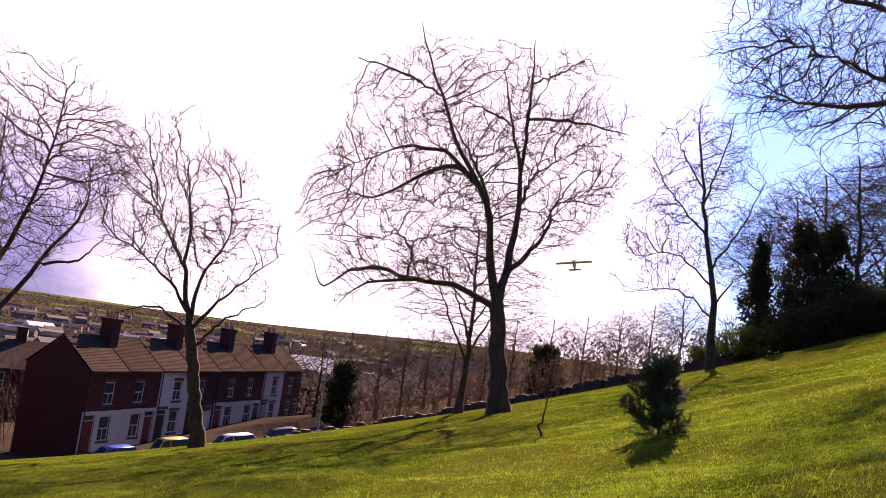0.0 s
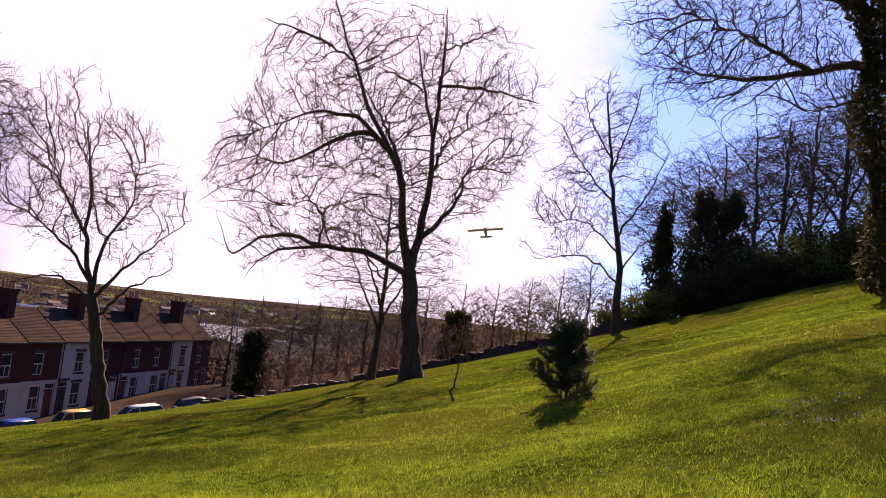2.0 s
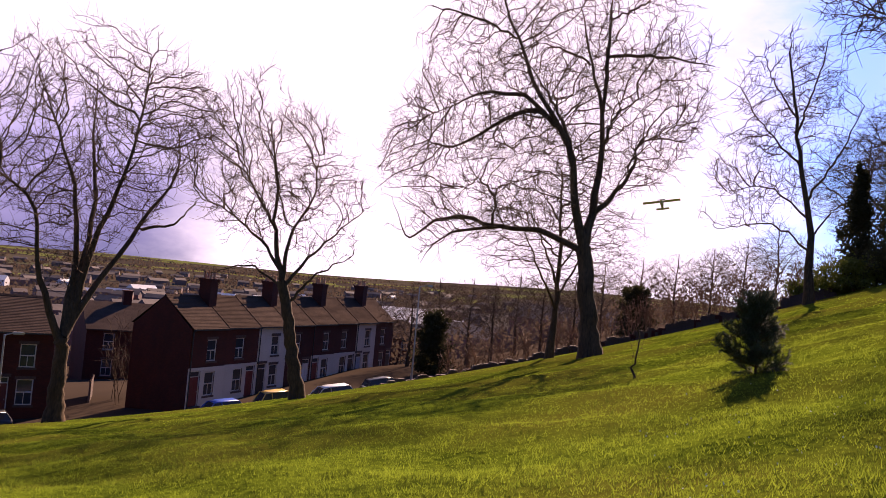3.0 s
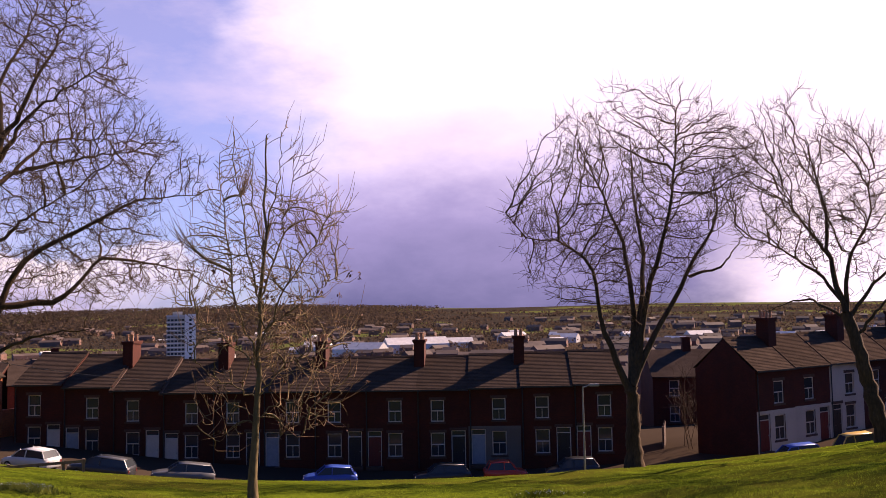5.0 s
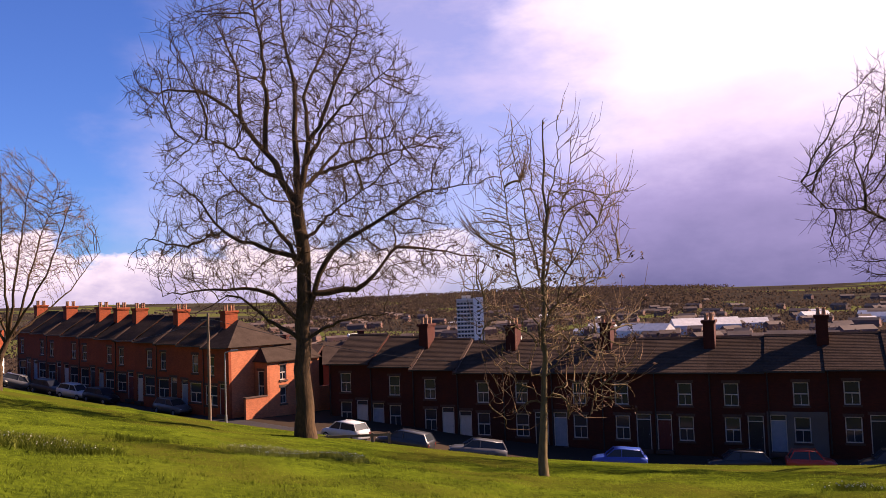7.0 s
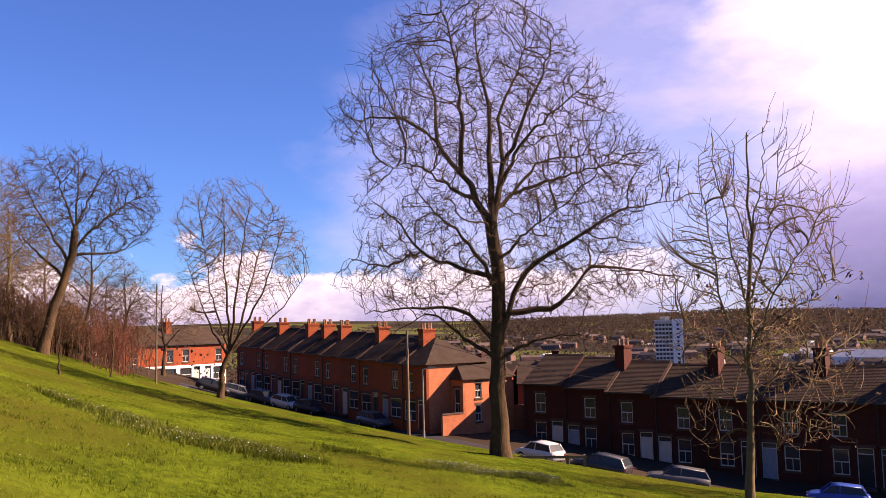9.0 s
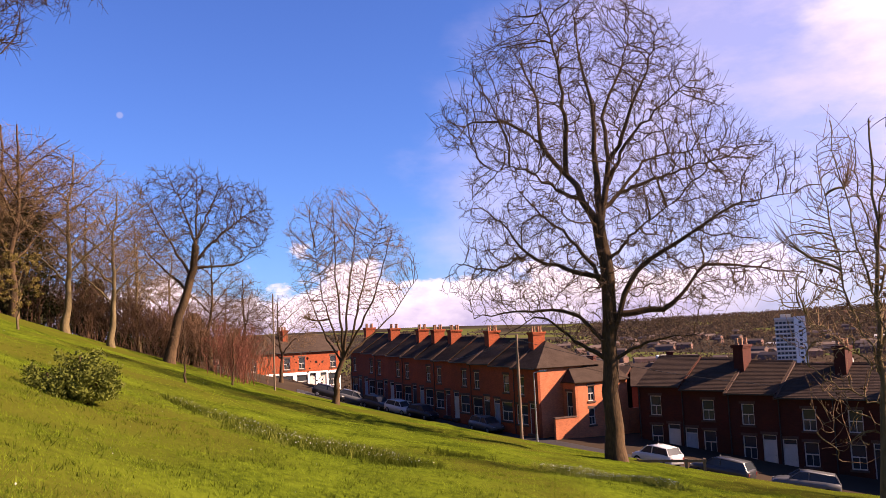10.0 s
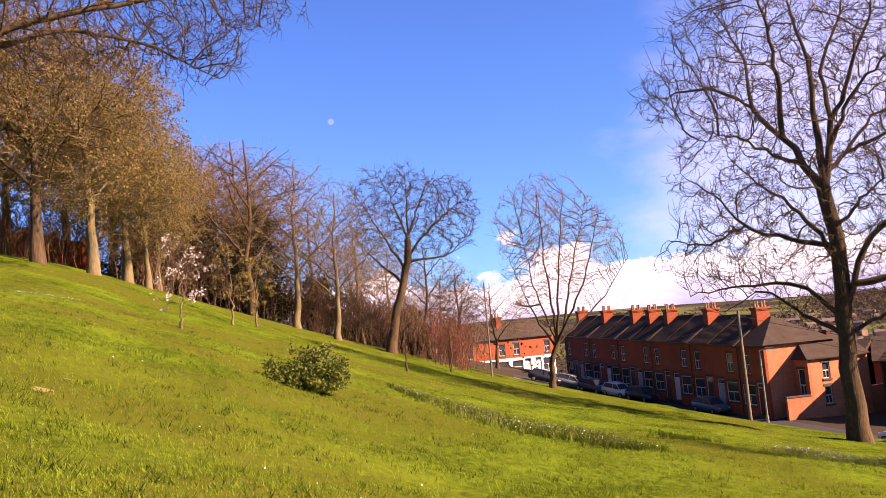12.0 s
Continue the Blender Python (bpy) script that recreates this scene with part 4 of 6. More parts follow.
plant("overhanging_tree", tree_meshes("over", limbs, 0.45, 95, lift=0.02, twig=0.010, depth_scale=0.4,
        crown=[(1.7, 11.6), (7.5, 13.4), (11.5, 12.4), (14.8, 11), (14.4, 10), (12.6, 9.6), (12.1, 7.7), (10.5, 7.4), (8.3, 8), (6.2, 7.5), (1.6, 6.2)], goals=4200, step=0.26), facing(80.1, 34),
      "bare tree with long boughs overhanging the upper lawn")

# ---------------------------------------------------------------- houses
W_UNIT, EAVE, RIDGE, DEEP = 3.65, 5.5, 7.5, 7.6


def window_mesh_set(w, h):
    """Meshes of a sash window that is w by h, its foot at the origin and its face at y = 0."""
    f = Solid()
    t = 0.07
    f.box(-w / 2, -w / 2 + t, 0.08, 0.16, 0, h).box(w / 2 - t, w / 2, 0.08, 0.16, 0, h)
    f.box(-w / 2 + t, w / 2 - t, 0.08, 0.16, 0, t).box(-w / 2 + t, w / 2 - t, 0.08, 0.16, h - t, h)
    f.box(-w / 2 + t, w / 2 - t, 0.06, 0.14, h / 2 - 0.035, h / 2 + 0.035)
    f.box(-0.02, 0.02, 0.09, 0.14, t, h / 2 - 0.04)
    up = Solid().box(-w / 2 + t, w / 2 - t, 0.12, 0.135, h / 2 + 0.035, h - t)
    down = Solid().box(-w / 2 + t, w / 2 - t, 0.142, 0.157, t, h / 2 - 0.035)
    sill = Solid().box(-w / 2 - 0.1, w / 2 + 0.1, -0.07, 0.1, -0.14, -0.003)
    head = Solid().box(-w / 2 - 0.12, w / 2 + 0.12, -0.025, 0.2, h + 0.003, h + 0.2)
    cur = Solid()
    for i in range(9):
        x = -w / 2 + t + (w - 2 * t) * i / 9
        if i < 3 or i > 5:
            cur.box(x, x + (w - 2 * t) / 9 * 0.9, 0.2 + 0.02 * (i % 2), 0.22 + 0.02 * (i % 2), 0.05, h - 0.05)
    blind = Solid().box(-w / 2 + t, w / 2 - t, 0.19, 0.2, h * 0.35, h - 0.05)
    return {"frame": f.mesh("window_frame", M_WHITE), "pane": [up.mesh("pane", M_GLASS), down.mesh("pane", M_GLASS)], "sill": sill.mesh("sill", M_STONE),
            "head": head.mesh("lintel", M_STONE), "curtain": cur.mesh("curtain", M_CURTAIN), "blind": blind.mesh("blind", M_CURTAIN)}


WIN_UP, WIN_DOWN, WIN_WIDE = window_mesh_set(0.95, 1.5), window_mesh_set(1.0, 1.65), window_mesh_set(1.7, 1.6)


def add_window(house, kit, x, z, dress):
    w = part("window", kit["frame"], house, "", Matrix.Translation((x, 0, z)))
    part("sill", kit["sill"], w)
    part("lintel", kit["head"], w)
    for p in kit["pane"]:
        part("pane", p, w)
    if dress:
        part(dress, kit[dress], w)


def front_with_holes(w, h, holes, thick=0.3, z0=-1.2):
    """A wall along x, one connected shell, with rectangular openings cut right through it."""
    xs = sorted({0, w, *[v for a, b, _, _ in holes for v in (a, b)]})
    zs = sorted({z0, h, *[v for _, _, c, d in holes for v in (c, d)]})
    nx, nz = len(xs), len(zs)

    def solid(i, j):
        if not (0 <= i < nx - 1 and 0 <= j < nz - 1):
            return False
        x, z = (xs[i] + xs[i + 1]) / 2, (zs[j] + zs[j + 1]) / 2
        return not any(a < x < b and c < z < d for a, b, c, d in holes)

    def at(i, j, k):
        return (k * nz + j) * nx + i

    verts = [(x, y, z) for y in (0, thick) for z in zs for x in xs]
    faces = []
    for i in range(nx - 1):
        for j in range(nz - 1):
            if not solid(i, j):
                continue
            for k in (0, 1):
                faces.append((at(i, j, k), at(i + 1, j, k), at(i + 1, j + 1, k), at(i, j + 1, k)))
            for di, dj, p, q in ((-1, 0, (i, j), (i, j + 1)), (1, 0, (i + 1, j), (i + 1, j + 1)), (0, -1, (i, j), (i + 1, j)), (0, 1, (i, j + 1), (i + 1, j + 1))):
                if not solid(i + di, j + dj):
                    faces.append((at(*p, 0), at(*q, 0), at(*q, 1), at(*p, 1)))
    used = sorted({v for f in faces for v in f})
    new_id = {v: k for k, v in enumerate(used)}
    return Solid().add([verts[v] for v in used], [tuple(new_id[v] for v in f) for f in faces])


DOOR_SOLID = Solid().box(-0.44, 0.44, 0.1, 0.15, 0.02, 2.0).box(-0.34, -0.06, 0.085, 0.1, 0.2, 0.9).box(0.06, 0.34, 0.085, 0.1, 0.2, 0.9).box(-0.34, -0.06, 0.085, 0.1, 1.05, 1.85).box(0.06, 0.34, 0.085, 0.1, 1.05, 1.85)
DOOR = {"white": DOOR_SOLID.mesh("door", M_WHITE), "grey": DOOR_SOLID.mesh("door", M_GREYDOOR), "red": DOOR_SOLID.mesh("door", M_REDDOOR), "black": DOOR_SOLID.mesh("door", M_BLACKDOOR)}
FANLIGHT = Solid().box(-0.44, 0.44, 0.11, 0.13, 2.06, 2.36).mesh("fanlight", M_GLASS)
DOOR_FRAME = Solid().box(-0.5, -0.44, 0.05, 0.2, 0, 2.42).box(0.44, 0.5, 0.05, 0.2, 0, 2.42).box(-0.44, 0.44, 0.05, 0.2, 2.0, 2.06).box(-0.44, 0.44, 0.05, 0.2, 2.36, 2.42).mesh("door_frame", M_WHITE)
DOOR_STEP = Solid().box(-0.6, 0.6, -0.35, 0.1, -0.25, 0.0).mesh("doorstep", M_STONE, bevel=0.02)
DOOR_HEAD = Solid().box(-0.62, 0.62, -0.03, 0.22, 2.423, 2.62).mesh("lintel", M_STONE)
KNOB = Solid().tube((0.36, 0.06, 1.0), (0.36, 0.1, 1.0), 0.035).mesh("door_knob", M_GALV)


def add_door(house, x, colour):
    d = part("door", DOOR[colour], house, colour + " panelled front door", Matrix.Translation((x, 0, 0.12)))
    for n, me in (("door_frame", DOOR_FRAME), ("fanlight", FANLIGHT), ("doorstep", DOOR_STEP), ("lintel", DOOR_HEAD), ("door_knob", KNOB)):
        part(n, me, d)


def roof_mesh(w, hip=False):
    """A pitched roof whose slate courses step down to the eaves; the right-hand end may be hipped."""
    if hip:
        e, z0 = w + 0.3, EAVE - 0.1
        f = max(0.2, e - DEEP * 0.42)
        return Solid().add([(0, -0.3, z0), (e, -0.3, z0), (e, DEEP + 0.3, z0), (0, DEEP + 0.3, z0), (0, DEEP / 2, RIDGE), (f, DEEP / 2, RIDGE)],
                           [(0, 1, 5, 4), (2, 3, 4, 5), (1, 2, 5), (0, 1, 2, 3), (0, 4, 3)])
    n = 24
    top = []
    for i in range(n):
        a, b = i / n, (i + 1) / n
        y0, y1 = -0.3 + (DEEP / 2 + 0.3) * a, -0.3 + (DEEP / 2 + 0.3) * b
        z0, z1 = EAVE - 0.12 + (RIDGE - EAVE + 0.12) * a, EAVE - 0.12 + (RIDGE - EAVE + 0.12) * b
        top += [(y0, z0 + 0.035, a), (y1, z1 + 0.015, b)]
    whole = top + [(DEEP - y, z, a) for y, z, a in reversed(top[:-1])]
    under = [(DEEP + 0.3, EAVE - 0.13, 0.0), (DEEP / 2, RIDGE - 0.02, 1.0), (-0.3, EAVE - 0.13, 0.0)]
    line = whole + under
    k = len(line)
    verts = [(0, y, z) for y, z, _ in line] + [(w, y, z) for y, z, a in line]
    return Solid().add(verts, [tuple(range(k)), tuple(range(2 * k - 1, k - 1, -1))] + [(i, k + i, k + (i + 1) % k, (i + 1) % k) for i in range(k)])


def ridge_mesh(w):
    s = Solid()
    n = max(2, int(w / 0.45))
    for i in range(n):
        s.prism([(DEEP / 2 - 0.16, RIDGE - 0.03), (DEEP / 2, RIDGE + 0.10), (DEEP / 2 + 0.16, RIDGE - 0.03)], w * i / n, w * (i + 0.96) / n)
    return s


ROOF = roof_mesh(W_UNIT).mesh("roof", M_SLATE)
RIDGE_TILES = ridge_mesh(W_UNIT).mesh("ridge_tiles", M_SLATE)
STACK_Y = DEEP / 2 - 0.65
STACK = Solid().box(-0.38, 0.38, STACK_Y - 0.75, STACK_Y + 0.75, RIDGE - 1.4, RIDGE + 1.05).box(-0.44, 0.44, STACK_Y - 0.81, STACK_Y + 0.81, RIDGE + 1.05, RIDGE + 1.15).box(
    -0.49, 0.49, STACK_Y - 0.86, STACK_Y + 0.86, RIDGE + 1.15, RIDGE + 1.3)
STACK_MESH = {M_BRICK.name: STACK.mesh("chimney", M_BRICK), M_BRICK_DK.name: STACK.mesh("chimney", M_BRICK_DK), M_RENDER.name: STACK.mesh("chimney", M_BRICK_DK)}
POTS = [Solid().tube((x, STACK_Y + y, RIDGE + 1.3), (x, STACK_Y + y, RIDGE + 1.74), 0.13, 0.10).tube((x, STACK_Y + y, RIDGE + 1.74), (x, STACK_Y + y, RIDGE + 1.8), 0.14, 0.13).mesh("chimney_pot", M_POT) for x in (-0.18, 0.18) for y in (-0.4, 0.4)]
GUTTER = Solid().prism([(-0.38, EAVE - 0.2), (-0.38, EAVE - 0.1), (-0.35, EAVE - 0.1), (-0.35, EAVE - 0.17), (-0.29, EAVE - 0.17), (-0.29, EAVE - 0.1), (-0.26, EAVE - 0.1), (-0.26, EAVE - 0.2)], 0, W_UNIT).mesh("gutter", M_IRON)
PIPE = Solid().tube((0.15, -0.08, 0.0), (0.15, -0.08, EAVE - 0.3), 0.045).tube((0.15, -0.08, EAVE - 0.3), (0.15, -0.32, EAVE - 0.15), 0.045).mesh("drainpipe", M_IRON)
PARAPET = Solid().prism([(-0.34, EAVE - 0.08), (DEEP / 2, RIDGE + 0.2), (DEEP / 2, RIDGE + 0.02), (-0.34, EAVE - 0.26)], -0.13, 0.13).mesh("coping", M_STONE)
FRONT_CACHE = {}


def terrace_house(m, wall_mat, mirror, door, dress, chimney, label, group, wide=False, lower=None, coping=False, hip=False, pipe=True, plain=False):
    """One narrow house of a terrace: window over window, a door beside, slate roof; x runs along the street."""
    house = thing("terraced_house", m, label, "house", group)
    w = W_UNIT
    wx, dx = ((1.15, 2.8) if wide else (1.5, 2.95)) if not mirror else ((w - 1.15, w - 2.8) if wide else (w - 1.5, w - 2.95))
    ww = 1.7 if wide else 1.0
    key = (wall_mat.name, mirror, wide, plain)
    if key not in FRONT_CACHE:
        holes = [(wx - 0.475, wx + 0.475, 3.15, 4.65), (wx - ww / 2, wx + ww / 2, 0.75, 2.4 if not wide else 2.35), (dx - 0.5, dx + 0.5, 0.12, 2.54)]
        if plain:
            holes = holes[2:]
        gable = [(0.3, -1.2), (DEEP, -1.2), (DEEP, EAVE - 0.16), (DEEP / 2, RIDGE - 0.06), (0.3, EAVE - 0.0)]
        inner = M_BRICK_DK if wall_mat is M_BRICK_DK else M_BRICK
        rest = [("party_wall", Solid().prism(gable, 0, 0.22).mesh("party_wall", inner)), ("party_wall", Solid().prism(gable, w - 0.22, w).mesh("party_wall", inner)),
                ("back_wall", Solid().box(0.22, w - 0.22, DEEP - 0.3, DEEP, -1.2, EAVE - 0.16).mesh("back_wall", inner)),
                ("upper_floor", Solid().box(0.22, w - 0.22, 0.3, DEEP - 0.3, 2.72, 2.84).mesh("upper_floor", M_POST)),
                ("inner_wall", Solid().box(0.22, w - 0.22, 1.6, 1.7, -0.1, 2.7).mesh("inner_wall", M_CURTAIN)), ("inner_wall", Solid().box(0.22, w - 0.22, 1.6, 1.7, 2.85, EAVE - 0.1).mesh("inner_wall", M_CURTAIN))]
        FRONT_CACHE[key] = (front_with_holes(w, EAVE - 0.02, holes).mesh("front_wall", wall_mat), rest)
    part("front_wall", FRONT_CACHE[key][0], house)
    for k, (n, me) in enumerate(FRONT_CACHE[key][1]):
        # hipped end: its sunlight is carried by the lighter brick colour
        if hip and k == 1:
            me = Solid().box(w - 0.22, w, 0.3, DEEP, -1.2, EAVE - 0.16).mesh("end_wall", M_BRICK_SUNLIT)
        part(n, me, house)
    if lower:
        s = front_with_holes(w, 2.75, [(wx - ww / 2, wx + ww / 2, 0.75, 2.4), (dx - 0.5, dx + 0.5, 0.12, 2.54)], 0.03)
        part("rendered_base", s.mesh("rendered_base", lower), house, "cream painted ground floor", Matrix.Translation((0, -0.033, 0)))
    if not plain:
        add_window(house, WIN_UP, wx, 3.15, dress[0])
        add_window(house, WIN_WIDE if wide else WIN_DOWN, wx, 0.75, dress[1])
    add_door(house, dx, door)
    part("roof", roof_mesh(w, True).mesh("roof", M_SLATE) if hip else ROOF, house)
    if not hip:
        part("ridge_tiles", RIDGE_TILES, house)
    part("gutter", GUTTER, house)
    if pipe:
        part("drainpipe", PIPE, house)
    if coping:
        part("coping", PARAPET, house, "pale stone coping on the roof")
    if chimney:
        c = part("chimney", STACK_MESH[wall_mat.name], house, "", Matrix.Translation((0.05 if not hip else 0.1, 0, -0.5 if wide else 0)))
        for p in POTS:
            part("chimney_pot", p, c)
    return house


def row_frame(a, b):
    """Along a street front from its left end a to its right end b: poses by metres, and the length."""
    a, b = Vector((*a, 0)), Vector((*b, 0))
    d = (b - a).normalized()
    turn = math.degrees(math.atan2(d.y, d.x))
    return (lambda s, z: pose(*(a + d * s).xy, z, 0, 0, turn)), (b - a).length, a, d


rnd = random.Random(7)
# the row below the lawn
at, length, a0, d0 = row_frame((-26.0, 65.0), (18.2, 58.0))
count = round(length / W_UNIT)
for i in range(count):
    z = -9.35 + 0.7 * max(0, (3 - i) / 3.0) + 0.25 * max(0, i - 8) / 3
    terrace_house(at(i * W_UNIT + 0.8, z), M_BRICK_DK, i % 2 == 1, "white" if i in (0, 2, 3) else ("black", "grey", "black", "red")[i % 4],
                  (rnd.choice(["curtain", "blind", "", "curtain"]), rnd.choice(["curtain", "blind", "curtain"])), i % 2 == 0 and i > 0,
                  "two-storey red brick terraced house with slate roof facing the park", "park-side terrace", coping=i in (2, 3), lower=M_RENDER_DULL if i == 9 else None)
# the row that climbs away along the street, with a hipped corner house
at, length, a0, d0 = row_frame((-69.4, 81.6), (-32.3, 61.6))
count = 11
for i in range(count):
    s = length - (count - i) * W_UNIT
    z = -5.7 - 1.3 * i / (count - 1)
    terrace_house(at(s, z) @ Matrix.Diagonal((1, 0.8, 1, 1)), M_BRICK, i % 2 == 1, ("black", "grey", "red", "white")[i % 4], (rnd.choice(["curtain", "blind", ""]), "curtain"), i % 2 == 0 or i == 5,
                  "red brick terraced house with wide ground-floor window and slate roof", "sloping street terrace", wide=True, hip=i == count - 1, pipe=i % 2 == 0, coping=i % 2 == 0)
corner = at(length, -7.0) @ Matrix.Diagonal((1, 0.8, 1, 1))


def rear_wing(m):
    """The lower sunlit wing that juts out beyond the corner house's end wall, with a yard wall before it."""
    ob = thing("rear_wing", m, "low sunlit brick wing with slate roof beside the corner house", "house")
    y0, y1, out, high = 3.0, 9.4, 1.7, 4.1
    part("wing_front", front_with_holes(out, high, [(0.45, 1.25, 1.0, 3.4)], 0.25).mesh("wing_front", M_BRICK_SUNLIT), ob, "", pose(0.02, y0, 0))
    tall = window_mesh_set(0.8, 2.4)
    side = pose(out + 0.02, y0 + 0.26, 0, 0, 0, 90)
    part("wing_wall", front_with_holes(y1 - y0 - 0.26, high, [(1.3, 2.1, 0.7, 2.0), (1.3, 2.1, 2.6, 3.8)], 0.25).mesh("wing_wall", M_BRICK_SUNLIT), ob, "", side)
    low, up = window_mesh_set(0.8, 1.3), window_mesh_set(0.8, 1.2)
    for k, at_m in ((tall, pose(0.87, y0, 1.0)), (low, side @ Matrix.Translation((1.7, 0, 0.7))), (up, side @ Matrix.Translation((1.7, 0, 2.6)))):
        w = part("window", k["frame"], ob, "", at_m)
        part("sill", k["sill"], w)
        part("lintel", k["head"], w)
        for p in k["pane"]:
            part("pane", p, w)
    part("back_wall", Solid().box(-3.0, out, y1 - 0.02, y1 + 0.25, -1, high).mesh("back_wall", M_BRICK_SUNLIT), ob)
    roof = Solid().add([(out + 0.25, y0 - 0.2, high), (out + 0.25, y1 + 0.4, high), (-0.6, y1 + 0.4, high + 1.5), (-0.6, y0 + 1.2, high + 1.5), (-0.02, y0 - 0.2, high),
                        (out + 0.25, y0 - 0.2, high + 0.07), (out + 0.25, y1 + 0.4, high + 0.07), (-0.6, y1 + 0.4, high + 1.57), (-0.6, y0 + 1.2, high + 1.57), (-0.02, y0 - 0.2, high + 0.07)],
                       [(4, 3, 2, 1, 0), (5, 6, 7, 8, 9), (0, 1, 6, 5), (1, 2, 7, 6), (2, 3, 8, 7), (3, 4, 9, 8), (4, 0, 5, 9)])
    part("roof", roof.mesh("roof", M_SLATE), ob)
    part("yard_wall", Solid().box(out - 0.2, out + 0.03, 0.4, y0 - 0.01, -1, 1.45).mesh("yard_wall", M_BRICK_SUNLIT), ob, "low sunlit brick yard wall")
    part("coping", Solid().box(out - 0.25, out + 0.08, 0.35, y0 - 0.01, 1.453, 1.55).mesh("coping", M_STONE), ob)
    part("yard_wall", Solid().box(out - 0.2, out + 0.03, y1 + 0.26, y1 + 5.0, -1, 1.7).mesh("yard_wall", M_BRICK_SUNLIT), ob, "brick yard wall")
    return ob


rear_wing(corner)

# the far row with white bays, across the end of the street
at, length, a0, d0 = row_frame((-88.5, 83.0), (-84.0, 98.0))
for i in range(4):
    terrace_house(at(i * W_UNIT * 1.05, -6.2) @ Matrix.Diagonal((1.05, 1.1, 1.1, 1)), M_BRICK, i % 2 == 1, "white", ("curtain", "curtain"), i % 2 == 0,
                  "sunlit red brick house with white ground-floor bay by the trees", "end-of-street houses", wide=True, lower=M_BAY, pipe=False)

# the mixed row on the other side of the side street
at, length, a0, d0 = row_frame((25.6, 54.2), (54.0, 68.6))
for i in range(8):
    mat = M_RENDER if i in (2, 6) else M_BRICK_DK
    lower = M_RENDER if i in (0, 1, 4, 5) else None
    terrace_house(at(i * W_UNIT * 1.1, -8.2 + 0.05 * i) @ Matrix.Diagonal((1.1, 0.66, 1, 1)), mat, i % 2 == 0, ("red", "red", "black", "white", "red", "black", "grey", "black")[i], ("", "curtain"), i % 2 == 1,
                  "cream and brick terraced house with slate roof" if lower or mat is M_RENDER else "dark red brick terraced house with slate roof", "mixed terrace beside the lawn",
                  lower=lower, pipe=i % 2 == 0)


def simple_house(m, w, d, h, wall, label):
    """A detached rear house seen between others: pitched roof, four sash windows, a chimney."""
    ob = thing("rear_house", m, label, "house")
    holes = [(x - 0.475, x + 0.475, z, z + 1.5) for x in (w * 0.25, w * 0.75) for z in (0.9, 3.3)]
    part("front_wall", front_with_holes(w, h, holes).mesh("front_wall", wall), ob)
    part("side_wall", Solid().box(0, 0.25, 0.3, d, -2, h).box(w - 0.25, w, 0.3, d, -2, h).box(0.25, w - 0.25, d - 0.25, d, -2, h).prism([(0.3, h), (d, h), (d / 2, h + 2.1)], 0, 0.25).prism([(0.3, h), (d, h), (d / 2, h + 2.1)], w - 0.25, w).mesh("side_wall", wall), ob)
    part("roof", Solid().prism([(-0.3, h - 0.15), (d / 2, h + 2.2), (d + 0.3, h - 0.15), (d + 0.3, h - 0.03), (d / 2, h + 2.34), (-0.3, h - 0.03)], -0.1, w + 0.1).mesh("roof", M_SLATE), ob)
    c = part("chimney", Solid().box(w * 0.5 - 0.4, w * 0.5 + 0.4, d / 2 - 0.4, d / 2 + 0.4, h + 1.6, h + 3.4).box(w * 0.5 - 0.46, w * 0.5 + 0.46, d / 2 - 0.46, d / 2 + 0.46, h + 3.4, h + 3.55).mesh("chimney", M_BRICK_DK), ob)
    for x in (w * 0.25, w * 0.75):
        for z in (0.9, 3.3):
            add_window(ob, WIN_UP, x, z, "curtain")
    return ob


def on_ground(az, r, turn, dz=0.0):
    p = spot_at(az, r)
    return pose(p.x, p.y, p.z + dz, 0, 0, turn)


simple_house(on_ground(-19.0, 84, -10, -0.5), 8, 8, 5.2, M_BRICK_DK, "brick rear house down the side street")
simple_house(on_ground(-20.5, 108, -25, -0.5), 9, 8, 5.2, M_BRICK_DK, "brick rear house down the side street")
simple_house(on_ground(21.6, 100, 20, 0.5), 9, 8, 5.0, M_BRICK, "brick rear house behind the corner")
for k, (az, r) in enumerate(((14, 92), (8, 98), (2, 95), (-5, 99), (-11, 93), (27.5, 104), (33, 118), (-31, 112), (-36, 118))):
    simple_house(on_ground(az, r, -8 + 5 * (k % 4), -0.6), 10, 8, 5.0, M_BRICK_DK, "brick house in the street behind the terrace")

# white boarded fence at the mouth of the side street
f = thing("fence", on_ground(-19.6, 66, 68, 0.0), "pale boarded fence along the side street", "fence")
for i in range(12):
    part("board", Solid().box(i * 0.3, i * 0.3 + 0.27, 0, 0.03, -0.3, 1.5 + 0.03 * (i % 3)).mesh("board", M_STONE), f)
for i in range(3):
    part("post", Solid().box(i * 1.7, i * 1.7 + 0.1, 0.035, 0.14, -0.6, 1.6).mesh("post", M_POST), f)

